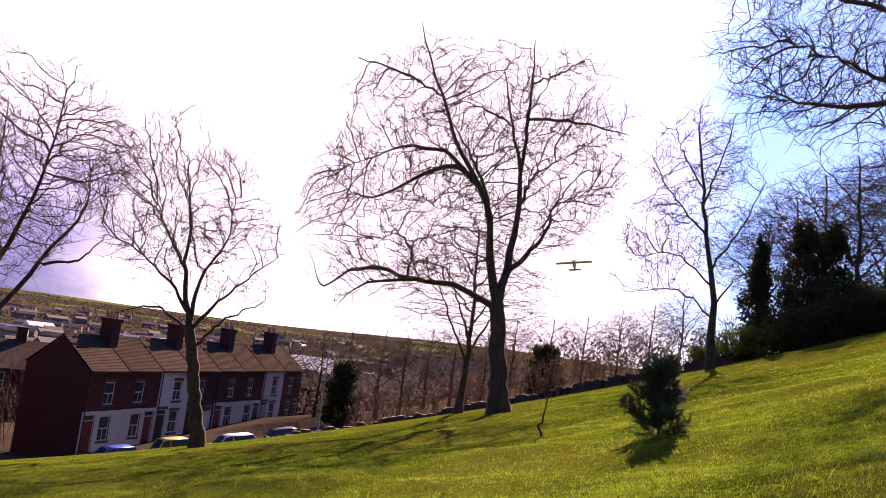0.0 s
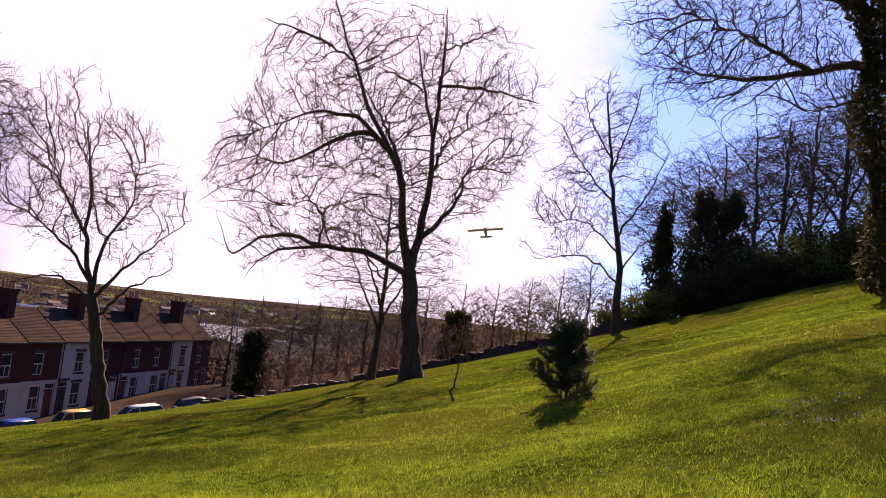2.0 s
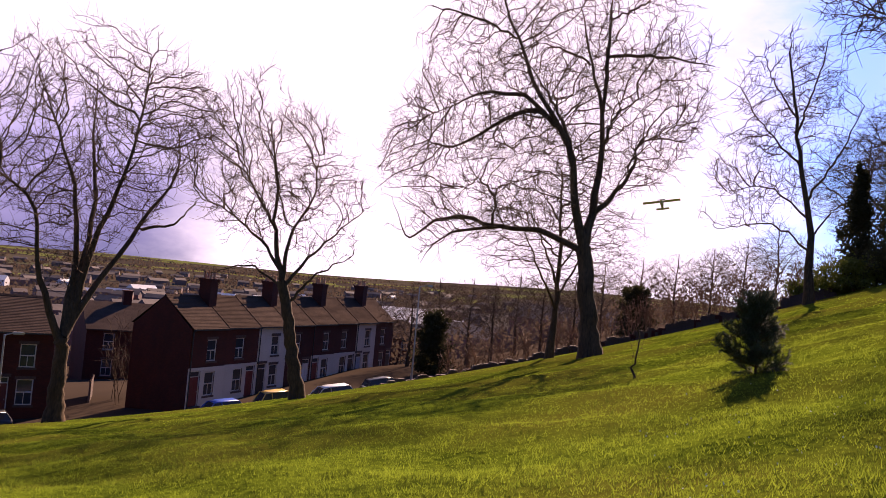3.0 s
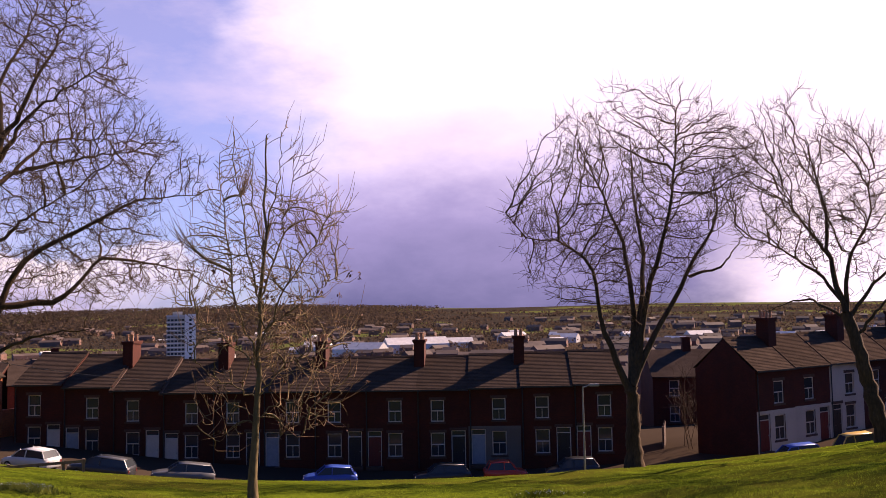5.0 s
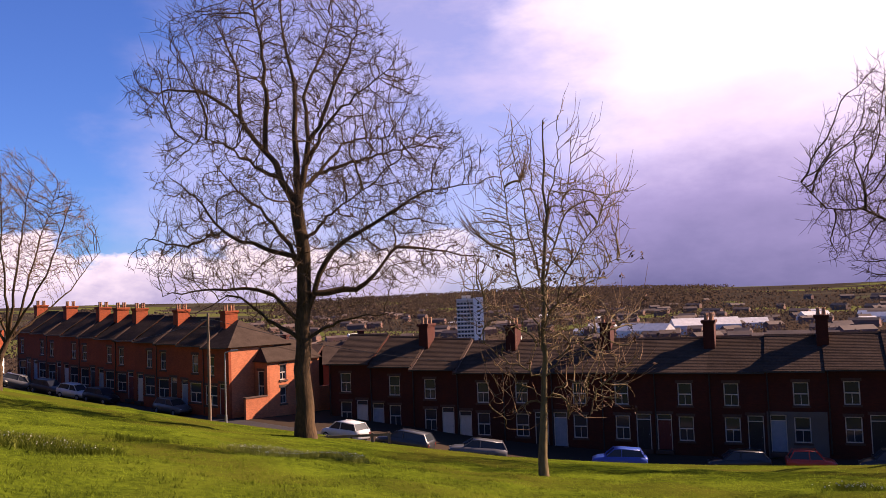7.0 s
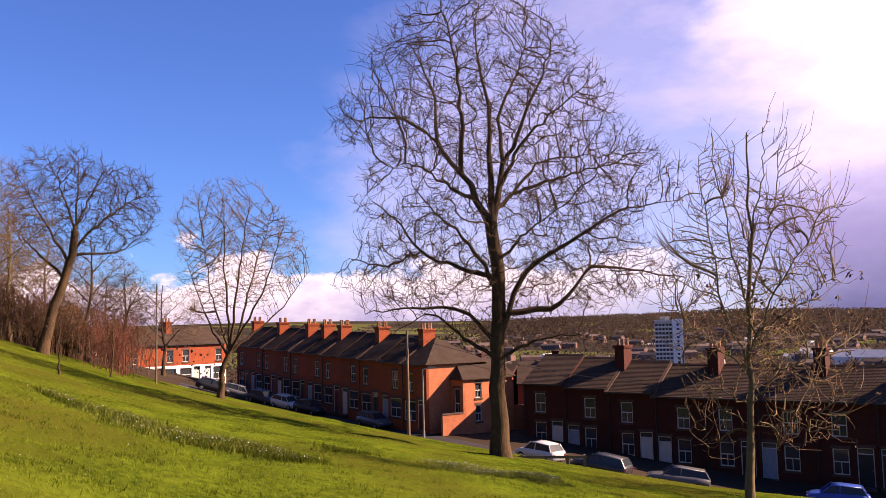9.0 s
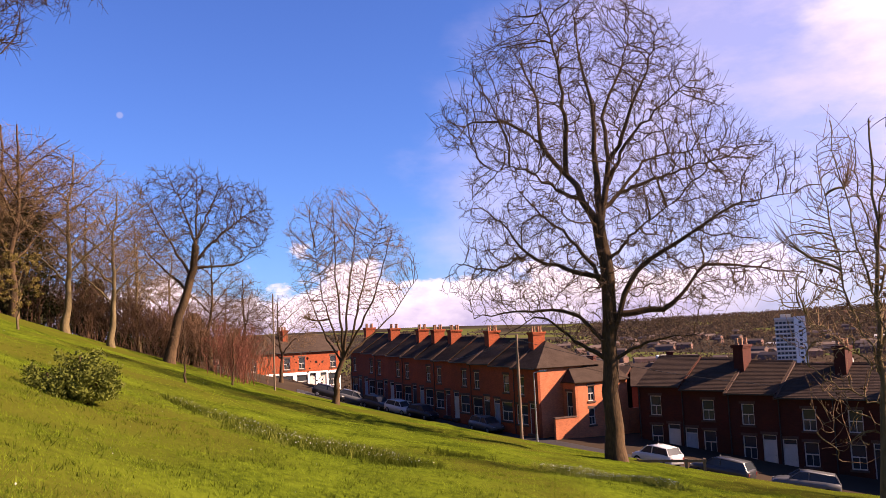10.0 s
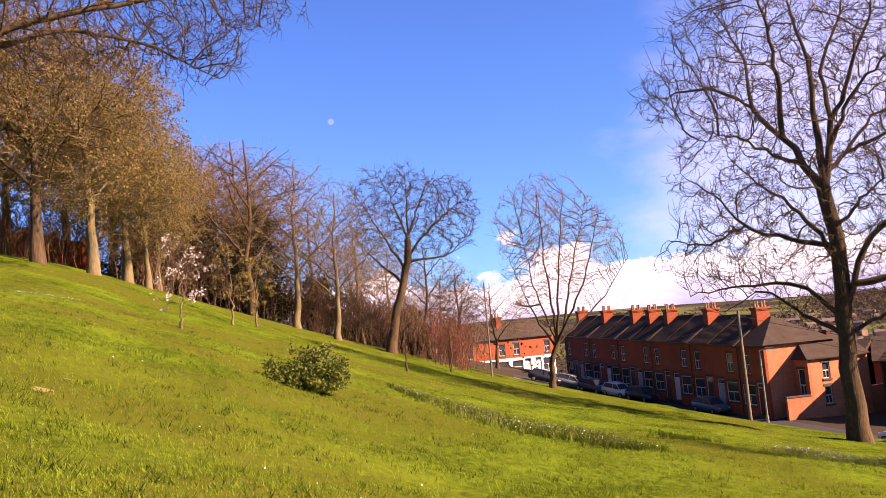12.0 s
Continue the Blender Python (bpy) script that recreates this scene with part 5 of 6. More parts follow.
# ---------------------------------------------------------------- cars
def car(m, colour, label, long=4.1, tall=1.46, estate=False):
    """A parked car: lofted body, glazed cabin, wheels with rims, lamps; x runs from tail to nose."""
    ob = thing("car", m, label, "car", "parked cars")
    L, Wd = long / 2, 0.86
    stations = [(-L, 0.45, 0.86, 0.70), (-L + 0.12, 0.30, 0.98, 0.82), (-L * 0.55, 0.22, 1.0, Wd), (0, 0.2, 0.96, Wd), (L * 0.42, 0.22, 0.93, Wd), (L * 0.8, 0.26, 0.80, 0.82), (L - 0.06, 0.34, 0.68, 0.7), (L, 0.42, 0.6, 0.62)]
    s = Solid()
    rings = []
    for x, zb, zt, w in stations:
        mid = zb + (zt - zb) * 0.55
        rings.append([(x, -w * 0.92, zb), (x, -w, mid), (x, -w * 0.94, zt), (x, -w * 0.5, zt + 0.03), (x, w * 0.5, zt + 0.03), (x, w * 0.94, zt), (x, w, mid), (x, w * 0.92, zb)])
    k = 8
    verts = [p for r in rings for p in r]
    faces = [tuple(range(k)), tuple(range(len(verts) - k, len(verts)))[::-1]]
    for i in range(len(rings) - 1):
        faces += [(i * k + j, i * k + (j + 1) % k, (i + 1) * k + (j + 1) % k, (i + 1) * k + j) for j in range(k)]
    part("body", s.add(verts, faces).mesh("body", colour, smooth=True), ob)
    back = -L + 0.1 if estate else -L + 0.22
    roof = Solid().add([(x, y, z) for x, w, z in ((back + 0.35, 0.6, tall - 0.04), (-0.1, 0.63, tall), (L * 0.2, 0.6, tall - 0.05)) for y, z in ((-w, z), (w, z), (w * 0.94, z + 0.05), (-w * 0.94, z + 0.05))],
                       [(0, 1, 2, 3), (8, 9, 10, 11)] + [(i * 4 + j, i * 4 + (j + 1) % 4, i * 4 + 4 + (j + 1) % 4, i * 4 + 4 + j) for i in range(2) for j in range(4)])
    part("roof", roof.mesh("roof", colour, smooth=True), ob)
    glass = Solid().add([(back, -0.74, 0.97), (back, 0.74, 0.97), (L * 0.5, 0.76, 0.92), (L * 0.5, -0.76, 0.92), (back + 0.33, -0.6, tall - 0.02), (back + 0.33, 0.6, tall - 0.02), (L * 0.2, 0.6, tall - 0.03), (L * 0.2, -0.6, tall - 0.03)],
                        [(0, 1, 2, 3), (4, 5, 6, 7), (0, 1, 5, 4), (1, 2, 6, 5), (2, 3, 7, 6), (3, 0, 4, 7)])
    part("cabin_glass", glass.mesh("cabin_glass", M_GLASS), ob)
    for y in (-1, 1):
        for x0, x1 in ((back - 0.01, back + 0.34), (-0.12, -0.12), (L * 0.51, L * 0.21)):
            part("pillar", Solid().tube((x0, y * 0.755, 0.94), (x1, y * 0.612, tall), 0.045, 0.04, 6).mesh("pillar", colour), ob)
    for x in (-L * 0.62, L * 0.62):
        for y in (-1, 1):
            w = part("wheel", Solid().tube((x, y * 0.68, 0.31), (x, y * 0.88, 0.31), 0.31, sides=18).mesh("tyre", M_TYRE), ob)
            part("rim", Solid().tube((x, y * 0.872, 0.31), (x, y * 0.895, 0.31), 0.2, 0.17, sides=14).mesh("rim", M_GALV), w)
    for y in (-1, 1):
        part("headlight", Solid().box(L - 0.2, L - 0.03, y * 0.52 - 0.13, y * 0.52 + 0.13, 0.56, 0.7).mesh("headlight", M_SHED, bevel=0.02), ob)
        part("tail_light", Solid().box(-L - 0.015, -L + 0.15, y * 0.6 - 0.1, y * 0.6 + 0.1, 0.6, 0.84).mesh("tail_light", M_REDDOOR, bevel=0.02), ob)
    part("bumper", Solid().box(L - 0.12, L + 0.04, -0.64, 0.64, 0.3, 0.44).mesh("bumper", M_BLACKDOOR, bevel=0.03), ob)
    return ob


P_WHITE, P_SILVER, P_BLUE = paint("white_car_paint", (0.5, 0.5, 0.5)), paint("silver_car_paint", (0.095, 0.095, 0.10)), paint("blue_car_paint", (0.03, 0.08, 0.35))
P_RED, P_BLACK, P_OCHRE, P_GREY = paint("red_car_paint", (0.5, 0.04, 0.02)), paint("black_car_paint", (0.02, 0.02, 0.022)), paint("ochre_car_paint", (0.5, 0.32, 0.08)), paint("grey_car_paint", (0.035, 0.036, 0.04))


def park(az, off, colour, label, flip=False, **kw):
    r = float(reach(az)) + off
    p, q = spot_at(az, r), spot_at(az + 1.5, float(reach(az + 1.5)) + off)
    d = q - p
    yaw = math.degrees(math.atan2(d.y, d.x)) + (180 if flip else 0)
    slope = math.degrees(math.atan2(d.z, d.xy.length)) * (-1 if not flip else 1)
    car(pose(p.x, p.y, p.z + 0.035, 0, slope, yaw) @ Matrix.Diagonal((0.83, 0.85, 0.86, 1)), colour, label, **kw)


park(20.3, 8.6, P_WHITE, "white hatchback parked at the kerb of the terrace")
park(16.4, 9.0, P_GREY, "dark grey pickup parked outside the terrace", estate=True, long=4.6)
park(11.6, 9.2, P_SILVER, "silver estate car parked outside the terrace", estate=True, long=4.5)
park(2.3, 9.2, P_BLUE, "blue hatchback parked in the shade of the terrace")
park(-5.1, 9.2, P_BLACK, "black saloon parked in the shade of the terrace", long=4.4)
park(-9.3, 9.2, P_RED, "small red hatchback parked outside a front door", flip=True, long=3.4, tall=1.5)
park(-13.7, 9.0, P_BLACK, "black estate car parked near the end of the terrace", estate=True)
park(-27.4, 6.5, P_BLUE, "blue car parked beside the cream house")
park(-30.6, 6.3, P_OCHRE, "ochre yellow van parked by the tree", tall=1.7, estate=True, long=3.8)
park(-34.4, 6.5, P_WHITE, "white estate car parked beside the lawn", estate=True, long=4.4)
park(-38.2, 6.8, P_BLACK, "black car parked near the end of the street", flip=True)
park(31.2, 8.0, P_SILVER, "silver saloon parked in the sloping street", flip=True, long=4.5)
park(35.4, 8.0, P_BLACK, "black car parked in the sloping street", flip=True)
park(36.9, 8.0, P_WHITE, "white hatchback parked in the sloping street", flip=True)
park(38.4, 8.0, P_GREY, "grey car parked in the sloping street", flip=True)
park(40.0, 7.5, P_SILVER, "silver grey car parked in the sloping street", flip=True)
park(41.6, 7.0, P_BLACK, "dark car parked in the sloping street", flip=True)

# ---------------------------------------------------------------- posts, lamps, rails
def lamp_post(m, h, label, lean=0.0):
    ob = thing("street_lamp", m, label, "street lamp", "street lamps")
    part("column", Solid().tube((0, 0, -0.3), (0, 0, 1.2), 0.10, 0.09).tube((0, 0, 1.2), (lean, 0, h), 0.065, 0.045).mesh("column", M_GALV), ob)
    part("bracket", Solid().tube((lean, 0, h), (lean + 0.4, 0, h + 0.12), 0.035, 0.03).mesh("bracket", M_GALV), ob)
    part("lantern", Solid().box(lean + 0.35, lean + 0.95, -0.12, 0.12, h + 0.06, h + 0.2).mesh("lantern", M_GALV, bevel=0.04), ob)
    return ob


def telegraph_pole(m, h, label, arms=True):
    ob = thing("telegraph_pole", m, label, "pole")
    part("shaft", Solid().tube((0, 0, -0.5), (0, 0, h), 0.13, 0.09, 12).mesh("shaft", M_POST), ob)
    for z in (h - 0.5, h - 1.0) if arms else ():
        part("crossarm", Solid().box(-0.5, 0.5, -0.05, 0.05, z, z + 0.1).mesh("crossarm", M_POST), ob)
    return ob


lamp_post(facing(-14.5, float(reach(-14.5)) + 2.6), 6.4, "pale steel street lamp on the pavement")
lamp_post(facing(27.9, float(reach(27.9)) + 2.8), 5.6, "pale steel street lamp by the corner house")
telegraph_pole(facing(28.9, float(reach(28.9)) + 2.0), 8.4, "dark wooden telegraph pole by the street")
telegraph_pole(facing(45.0, 66) @ Matrix.Diagonal((0.55, 0.55, 1, 1)), 7.4, "thin wooden pole standing on the lawn by the wood", False)
lamp_post(facing(-39.8, float(reach(-39.8)) + 8), 7.5, "street lamp beside the lower car park")

rail = thing("timber_rail", facing(18.5, 46.2), "low timber barrier rail at the lawn's foot", "fence")
for x in (0.0, 0.9, -2.4, -4.8):
    part("post", Solid().box(x - 0.07, x + 0.07, -0.07, 0.07, -0.4, 0.55).mesh("post", M_POST, bevel=0.01), rail)
part("rail", Solid().box(-4.9, 1.0, -0.09, -0.071, 0.36, 0.5).mesh("rail", M_POST), rail)


def cable(a, b, sag, label):
    cu = bpy.data.curves.new("overhead_cable", "CURVE")
    cu.dimensions, cu.bevel_depth = "3D", 0.018
    sp = cu.splines.new("POLY")
    sp.points.add(16)
    for i in range(17):
        t = i / 16
        p = Vector(a).lerp(Vector(b), t)
        sp.points[i].co = (p.x, p.y, p.z - sag * 4 * t * (1 - t), 1)
    ob = new("overhead_cable", cu)
    cu.materials.append(M_IRON)
    return tagged(ob, label, "cable")


pole_top = spot_at(28.9, float(reach(28.9)) + 2.0) + Vector((0, 0, 8.0))
cable(pole_top, (-50, 71.5, -1.3), 0.4, "thin black overhead cable from the pole to a house")
cable(pole_top, (-14, 63.5, -3.2), 0.5, "thin black overhead cable from the pole to the terrace")

# ---------------------------------------------------------------- shrubs, hedges and woods
def thicket(name, spots, tall, mat, label, seed, per=26, category="thicket", twig=0.012):
    """Brushwood: many stems from the ground that fork into fine twigs."""
    rng = np.random.default_rng(seed)
    P = []
    for x, y in spots:
        for _ in range(int(per * 0.7)):
            bx, by = x + rng.normal() * 0.9, y + rng.normal() * 0.9
            z = float(height(bx, by)) - 0.1
            h = tall * rng.uniform(0.55, 1.15)
            lx, ly = rng.normal(size=2) * h * 0.16
            t = np.linspace(0, 1, 5)[:, None]
            P.append(np.array([[bx, by, z]]) + t * np.array([[lx, ly, h]]) + np.sin(t * 3) * rng.normal(size=(1, 3)) * 0.12)
    P = np.array(P)
    R = np.linspace(0.03, 0.012, 5)[None, :].repeat(len(P), 0)
    a, b = sprout(rng, P, R, 6, 0.42, 32, 0.08, 4, 0.2, 0.6, 0.15)
    c, d = sprout(rng, a, b, 4, 0.55, 38, 0.05, 3, 0.2, 0.6, 0.2)
    vs, fs, k = [], [], 0
    for pp, rr in ((P, R), (a, np.maximum(b, twig)), (c, np.maximum(d, twig * 0.8))):
        v, f = tubes(pp, rr, 3)
        vs.append(v)
        fs.append(f + k)
        k += len(v)
    return tagged(new(name, mesh_from(name, np.concatenate(vs), np.concatenate(fs), mat)), label, category, kind="stuff")


def arc(az0, az1, r0, r1, step):
    n = max(2, int(abs(az1 - az0) * math.pi / 180 * (r0 + r1) / 2 / step))
    return [tuple(spot_at(az0 + (az1 - az0) * (i + 0.5) / n, r0 + (r1 - r0) * (i + 0.5) / n).xy) for i in range(n)]


def leafy(name, m, blobs, count, leaf, mat, label, category, seed, stems=True, aspect=0.6):
    """An evergreen or leafy bush: stems, and leaves set in uneven clumps with gaps."""
    count, leaf = int(count * 1.8), leaf * 0.75
    rng = np.random.default_rng(seed)
    ob = thing(name, m, label, category)
    c = []
    for x, y, z, rx, rz in blobs:
        k = int(count / len(blobs))
        clumps = rng.normal(size=(max(6, k // 60), 3))
        clumps /= np.linalg.norm(clumps, axis=1, keepdims=True)
        clumps *= rng.uniform(0.45, 1.0, (len(clumps), 1))
        pick = clumps[rng.integers(0, len(clumps), k)] + rng.normal(size=(k, 3)) * 0.17
        c.append(np.array([[x, y, z]]) + pick * np.array([[rx, rx, rz]]))
    c = np.concatenate(c)
    c = c[c[:, 2] > 0.02]
    tagged(part("foliage", cards(rng, c, leaf, mat, "foliage", aspect), ob), kind="stuff")
    if stems:
        s = Solid()
        for x, y, z, rx, rz in blobs:
            s.tube((x * 0.3, y * 0.3, -0.2), (x, y, z + rz * 0.5), 0.05 + 0.02 * rz, 0.02, 7)
        part("stem", s.mesh("stem", M_BARK), ob)
    return ob


# young conifer and sapling on the lawn
def young_conifer(m, h, w, label):
    rng = np.random.default_rng(3)
    ob = thing("young_conifer", m, label, "shrub")
    part("stem", Solid().tube((0, 0, -0.1), (0, 0, h), 0.035, 0.008, 7).mesh("stem", M_BARK), ob)
    P = []
    for i in range(105):
        t = rng.random() ** 1.05
        a = rng.uniform(0, math.tau)
        z = 0.02 + (h - 0.05) * t * 0.95
        ln = w * (1 - t) ** 0.6 * rng.uniform(0.45, 1.25) + 0.08
        d = np.array([math.cos(a), math.sin(a), 0.12 + 0.85 * t])
        s = np.linspace(0, 1, 5)[:, None]
        P.append(np.array([[0, 0, z]]) + s * d[None] * ln + np.array([[0, 0, 0.12]]) * s ** 2)
    P = np.array(P)
    R = np.linspace(0.012, 0.006, 5)[None].repeat(len(P), 0)
    grow = np.random.default_rng(4)
    a, b = sprout(grow, P, R, 8, 0.42, 38, 0.08, 3, 0.1, 0.7, 0.08)
    v, f = tubes(np.concatenate([resample_all(P, 3), a]), np.concatenate([R[:, ::2], b]), 3)
    tagged(part("bough", mesh_from("bough", v, f, M_BARK), ob), kind="stuff")
    stems = np.concatenate([resample_all(P, 3), a])
    c, d = sprout(grow, stems, np.full((len(stems), 3), 0.004), 22, 0.14, 48, 0.0, 2, 0.05, 0.8, 0.05)
    v, f = tubes(c, np.full((len(c), 2), 0.0045), 3)
    tagged(part("needle_spray", mesh_from("needle_spray", v, f, M_CONIFER), ob), kind="stuff")
    return ob


def resample_all(P, k):
    idx = np.linspace(0, P.shape[1] - 1, k).astype(int)
    return P[:, idx]


young_conifer(facing(-61.8, 17.5), 1.5, 0.62, "dark young conifer bush standing on the lawn")


def sapling(m, h, label, mat=None, seed=1, blossom=None, size=0.06, n_blossom=0, lean=0.0, dense=260):
    limbs = [[(0, 0), (lean * 0.3, h * 0.35), (lean * 0.6, h * 0.7), (lean, h)], [(lean * 0.2, h * 0.3), (-h * 0.12, h * 0.55), (-h * 0.2, h * 0.8)], [(lean * 0.3, h * 0.36), (h * 0.14, h * 0.6), (h * 0.24, h * 0.78)],
             [(lean * 0.4, h * 0.5), (-h * 0.1, h * 0.75), (-h * 0.12, h * 0.95)], [(lean * 0.4, h * 0.45), (h * 0.1, h * 0.72), (h * 0.1, h * 0.96)]]
    t = tree_meshes("sapling", limbs, 0.014 * h + 0.006, seed, spread=36, lift=0.08, twig=0.005, bark=mat or M_BARK, goals=dense, step=0.05 * h, whip=0.10 * h, per_metre=1.6)
    if blossom is not None:
        e = t["ends"][:, 1:].reshape(-1, 3)
        pick = t["rng"].integers(0, len(e), n_blossom)
        t["leaves"] = cards(t["rng"], e[pick] + t["rng"].normal(size=(n_blossom, 3)) * 0.05, size, blossom, aspect=0.9)
        t["leaf_name"], t["leaf_label"] = "blossom", "small pale blossom and buds"
    return plant("sapling", t, m, label, "sapling")


sapling(facing(-54.4, 23), 2.0, "thin bare sapling on the lawn", seed=2, lean=0.12, dense=26)
sapling(facing(64.9, 27.5), 2.5, "young cherry with pale blossom on the lawn", M_BARK_PALE, 4, M_BLOSSOM, 0.06, 560)
sapling(facing(61.7, 44), 3.9, "young tree with yellow-green buds on the lawn", M_BARK_PALE, 5, M_BUDS, 0.09, 900)
sapling(facing(60.3, 46), 3.9, "weeping young tree with yellow-green buds", M_BARK_PALE, 6, M_BUDS, 0.09, 1400, 0.4)
sapling(facing(50.6, 40), 3.2, "thin bare sapling with a stake", seed=7)
sapling(facing(47.6, 55), 4.0, "thin reddish bare sapling near the wood", seed=8)
leafy("laurel_bush", facing(57.1, 18.5), [(0, 0, 0.45, 0.6, 0.45), (-0.5, 0.1, 0.42, 0.45, 0.4), (0.5, -0.1, 0.38, 0.5, 0.38), (0.1, 0.1, 0.7, 0.55, 0.42), (-0.25, -0.2, 0.3, 0.6, 0.3), (0.35, -0.25, 0.3, 0.55, 0.3)], 5600, 0.10, M_SHRUB,
      "rounded yellow-green bush on the sunny lawn", "bush", 12)

# evergreens and hedge at the upper right of the lawn
for k, (az, r, h, w) in enumerate(((-67.0, 64, 8.6, 1.1), (-69.6, 62, 8.8, 1.9), (-71.2, 63, 8.4, 1.7))):
    leafy("evergreen_tree", facing(az, r), [(0, 0, h * q, w * s, h * 0.16) for q, s in ((0.12, 1.0), (0.3, 1.05), (0.5, 1.0), (0.7, 0.8), (0.86, 0.5))], 5200, 0.32, M_EVERGREEN,
          "dark evergreen tree at the upper edge of the lawn", "tree", 100 + k)
for k, (az, r, h, w, mat) in enumerate(((-67.5, 60, 3.2, 2.0, M_SHRUB), (-70.5, 58, 3.6, 2.2, M_EVERGREEN), (-73.0, 58, 3.8, 2.2, M_EVERGREEN), (-75.6, 57, 3.8, 2.2, M_EVERGREEN), (-78.0, 56, 4.6, 2.2, M_SHRUB),
                                        (-80.5, 55, 5.5, 2.4, M_EVERGREEN), (-83.0, 54, 5.5, 2.4, M_EVERGREEN), (-65.2, 62, 2.4, 1.6, M_SHRUB))):
    leafy("hedge_shrub", facing(az, r), [(0, 0, h * 0.35, w, h * 0.36), (w * 0.7, 0.3, h * 0.45, w * 0.8, h * 0.4), (-w * 0.7, 0.2, h * 0.3, w * 0.8, h * 0.32)], 3000, 0.24, mat,
          "dense dark shrub at the wood's edge above the lawn", "shrub", 130 + k)

for k in range(9):
    az, r, h, w = -68.6 - 1.75 * k, 61.5 - 0.7 * k, 4.6 + 0.35 * (k % 3) + (1.6 if k > 6 else 0), 2.0
    leafy("hedge_shrub", facing(az, r, 0.3), [(0, 0, h * 0.3, w, h * 0.34), (w * 0.6, 0.3, h * 0.55, w * 0.8, h * 0.36), (-w * 0.6, 0.2, h * 0.42, w * 0.8, h * 0.36), (0.2, 0.1, h * 0.1, w * 1.2, h * 0.16)], 3600, 0.24, (M_EVERGREEN, M_SHRUB, M_EVERGREEN)[k % 3],
          "dense tangled shrub at the wood's edge above the lawn", "shrub", 150 + k)

# low stone wall along the right-hand edge of the lawn
w = tagged(new("boundary_wall"), "low dark rubble wall along the lawn's edge", "wall", kind="structure")
wall_meshes = []
for k in range(6):
    rr = random.Random(k)
    s = Solid().box(-0.3 * rr.uniform(0.7, 1), 0.3 * rr.uniform(0.8, 1.1), -0.2, 0.2, -0.4, rr.uniform(0.35, 0.8))
    wall_meshes.append(s.mesh("stone", M_BRICK_DK if k == 0 else M_STONE, bevel=0.06))
n = 130
for i in range(n):
    az = -38 - 28 * i / n
    p, q = spot_at(az, float(reach(az)) + 0.9), spot_at(az - 0.25, float(reach(az - 0.25)) + 0.9)
    d = q - p
    ob = part("stone", wall_meshes[rnd.randrange(6)], w, "", pose(p.x, p.y, p.z, 0, 0, math.degrees(math.atan2(d.y, d.x)) + rnd.uniform(-6, 6)))

thicket("brushwood", arc(-42, -66, 62, 64, 2.0), 2.8, M_BROWN, "bare brown brushwood beyond the boundary wall", 31, 24)
thicket("brushwood", arc(46.3, 52, 84, 80, 1.6) + arc(45.5, 52, 92, 88, 2.0), 4.2, M_BROWN, "reddish brown brushwood at the wood's edge", 32, 34, twig=0.018)
thicket("brushwood", arc(51, 66, 79, 67, 1.7) + arc(51, 66, 86, 74, 2.0), 4.0, M_BROWN, "bare brown brushwood at the wood's edge", 33, 32, twig=0.018)
thicket("brushwood", arc(66, 84, 60, 55, 1.7) + arc(66, 84, 66, 60, 2.2), 3.2, M_BROWN, "bare brown brushwood under the upper trees", 34, 26, twig=0.016)
thicket("brushwood", arc(-20.5, -26, 66, 68, 2.5) + arc(-27, -38, 88, 104, 4), 5.0, M_TWIG, "bare tangled shrubs behind the houses", 35, 14)
thicket("brushwood", arc(48.4, 46.6, 62, 64, 1.2), 3.2, M_REDBRUSH, "reddish bare shrub on the lawn near the wood", 36, 26)
for k, (az, r, h, w) in enumerate(((53.5, 84, 3.0, 2.4), (58.5, 80, 3.4, 2.6), (62.6, 76, 3.4, 2.6), (65.8, 72, 3.2, 2.4), (68.8, 64, 3.0, 2.2), (55.8, 88, 3.4, 2.6), (50.6, 90, 3.4, 2.6), (60.4, 84, 3.6, 2.6))):
    leafy("understorey_shrub", facing(az, r), [(0, 0, h * 0.35, w, h * 0.36), (w * 0.8, 0.3, h * 0.4, w * 0.8, h * 0.36), (-w * 0.8, 0.2, h * 0.3, w * 0.8, h * 0.32)], 2600, 0.26, M_EVERGREEN,
          "dark evergreen shrub in the shade of the wood", "shrub", 230 + k)

# brick garden wall at the top of the slope
gw = tagged(new("garden_wall"), "old red brick garden wall above the lawn", "wall", kind="structure")
for i in range(8):
    az = 70.5 + 1.6 * i
    p, q = spot_at(az, 62 - 0.4 * i), spot_at(az + 1.6, 61.6 - 0.4 * i)
    d = q - p
    m = pose(p.x, p.y, min(p.z, q.z), 0, 0, math.degrees(math.atan2(d.y, d.x)))
    part("wall_panel", Solid().box(0, d.xy.length, 0, 0.3, -0.8, 2.3).mesh("wall_panel", M_BRICK), gw, "", m)
    part("coping", Solid().box(0, d.xy.length, -0.05, 0.35, 2.303, 2.42).mesh("coping", M_STONE), gw, "", m)
    part("pier", Solid().box(-0.22, 0.22, -0.1, 0.4, -0.8, 2.7).mesh("pier", M_BRICK, bevel=0.02), gw, "", m)

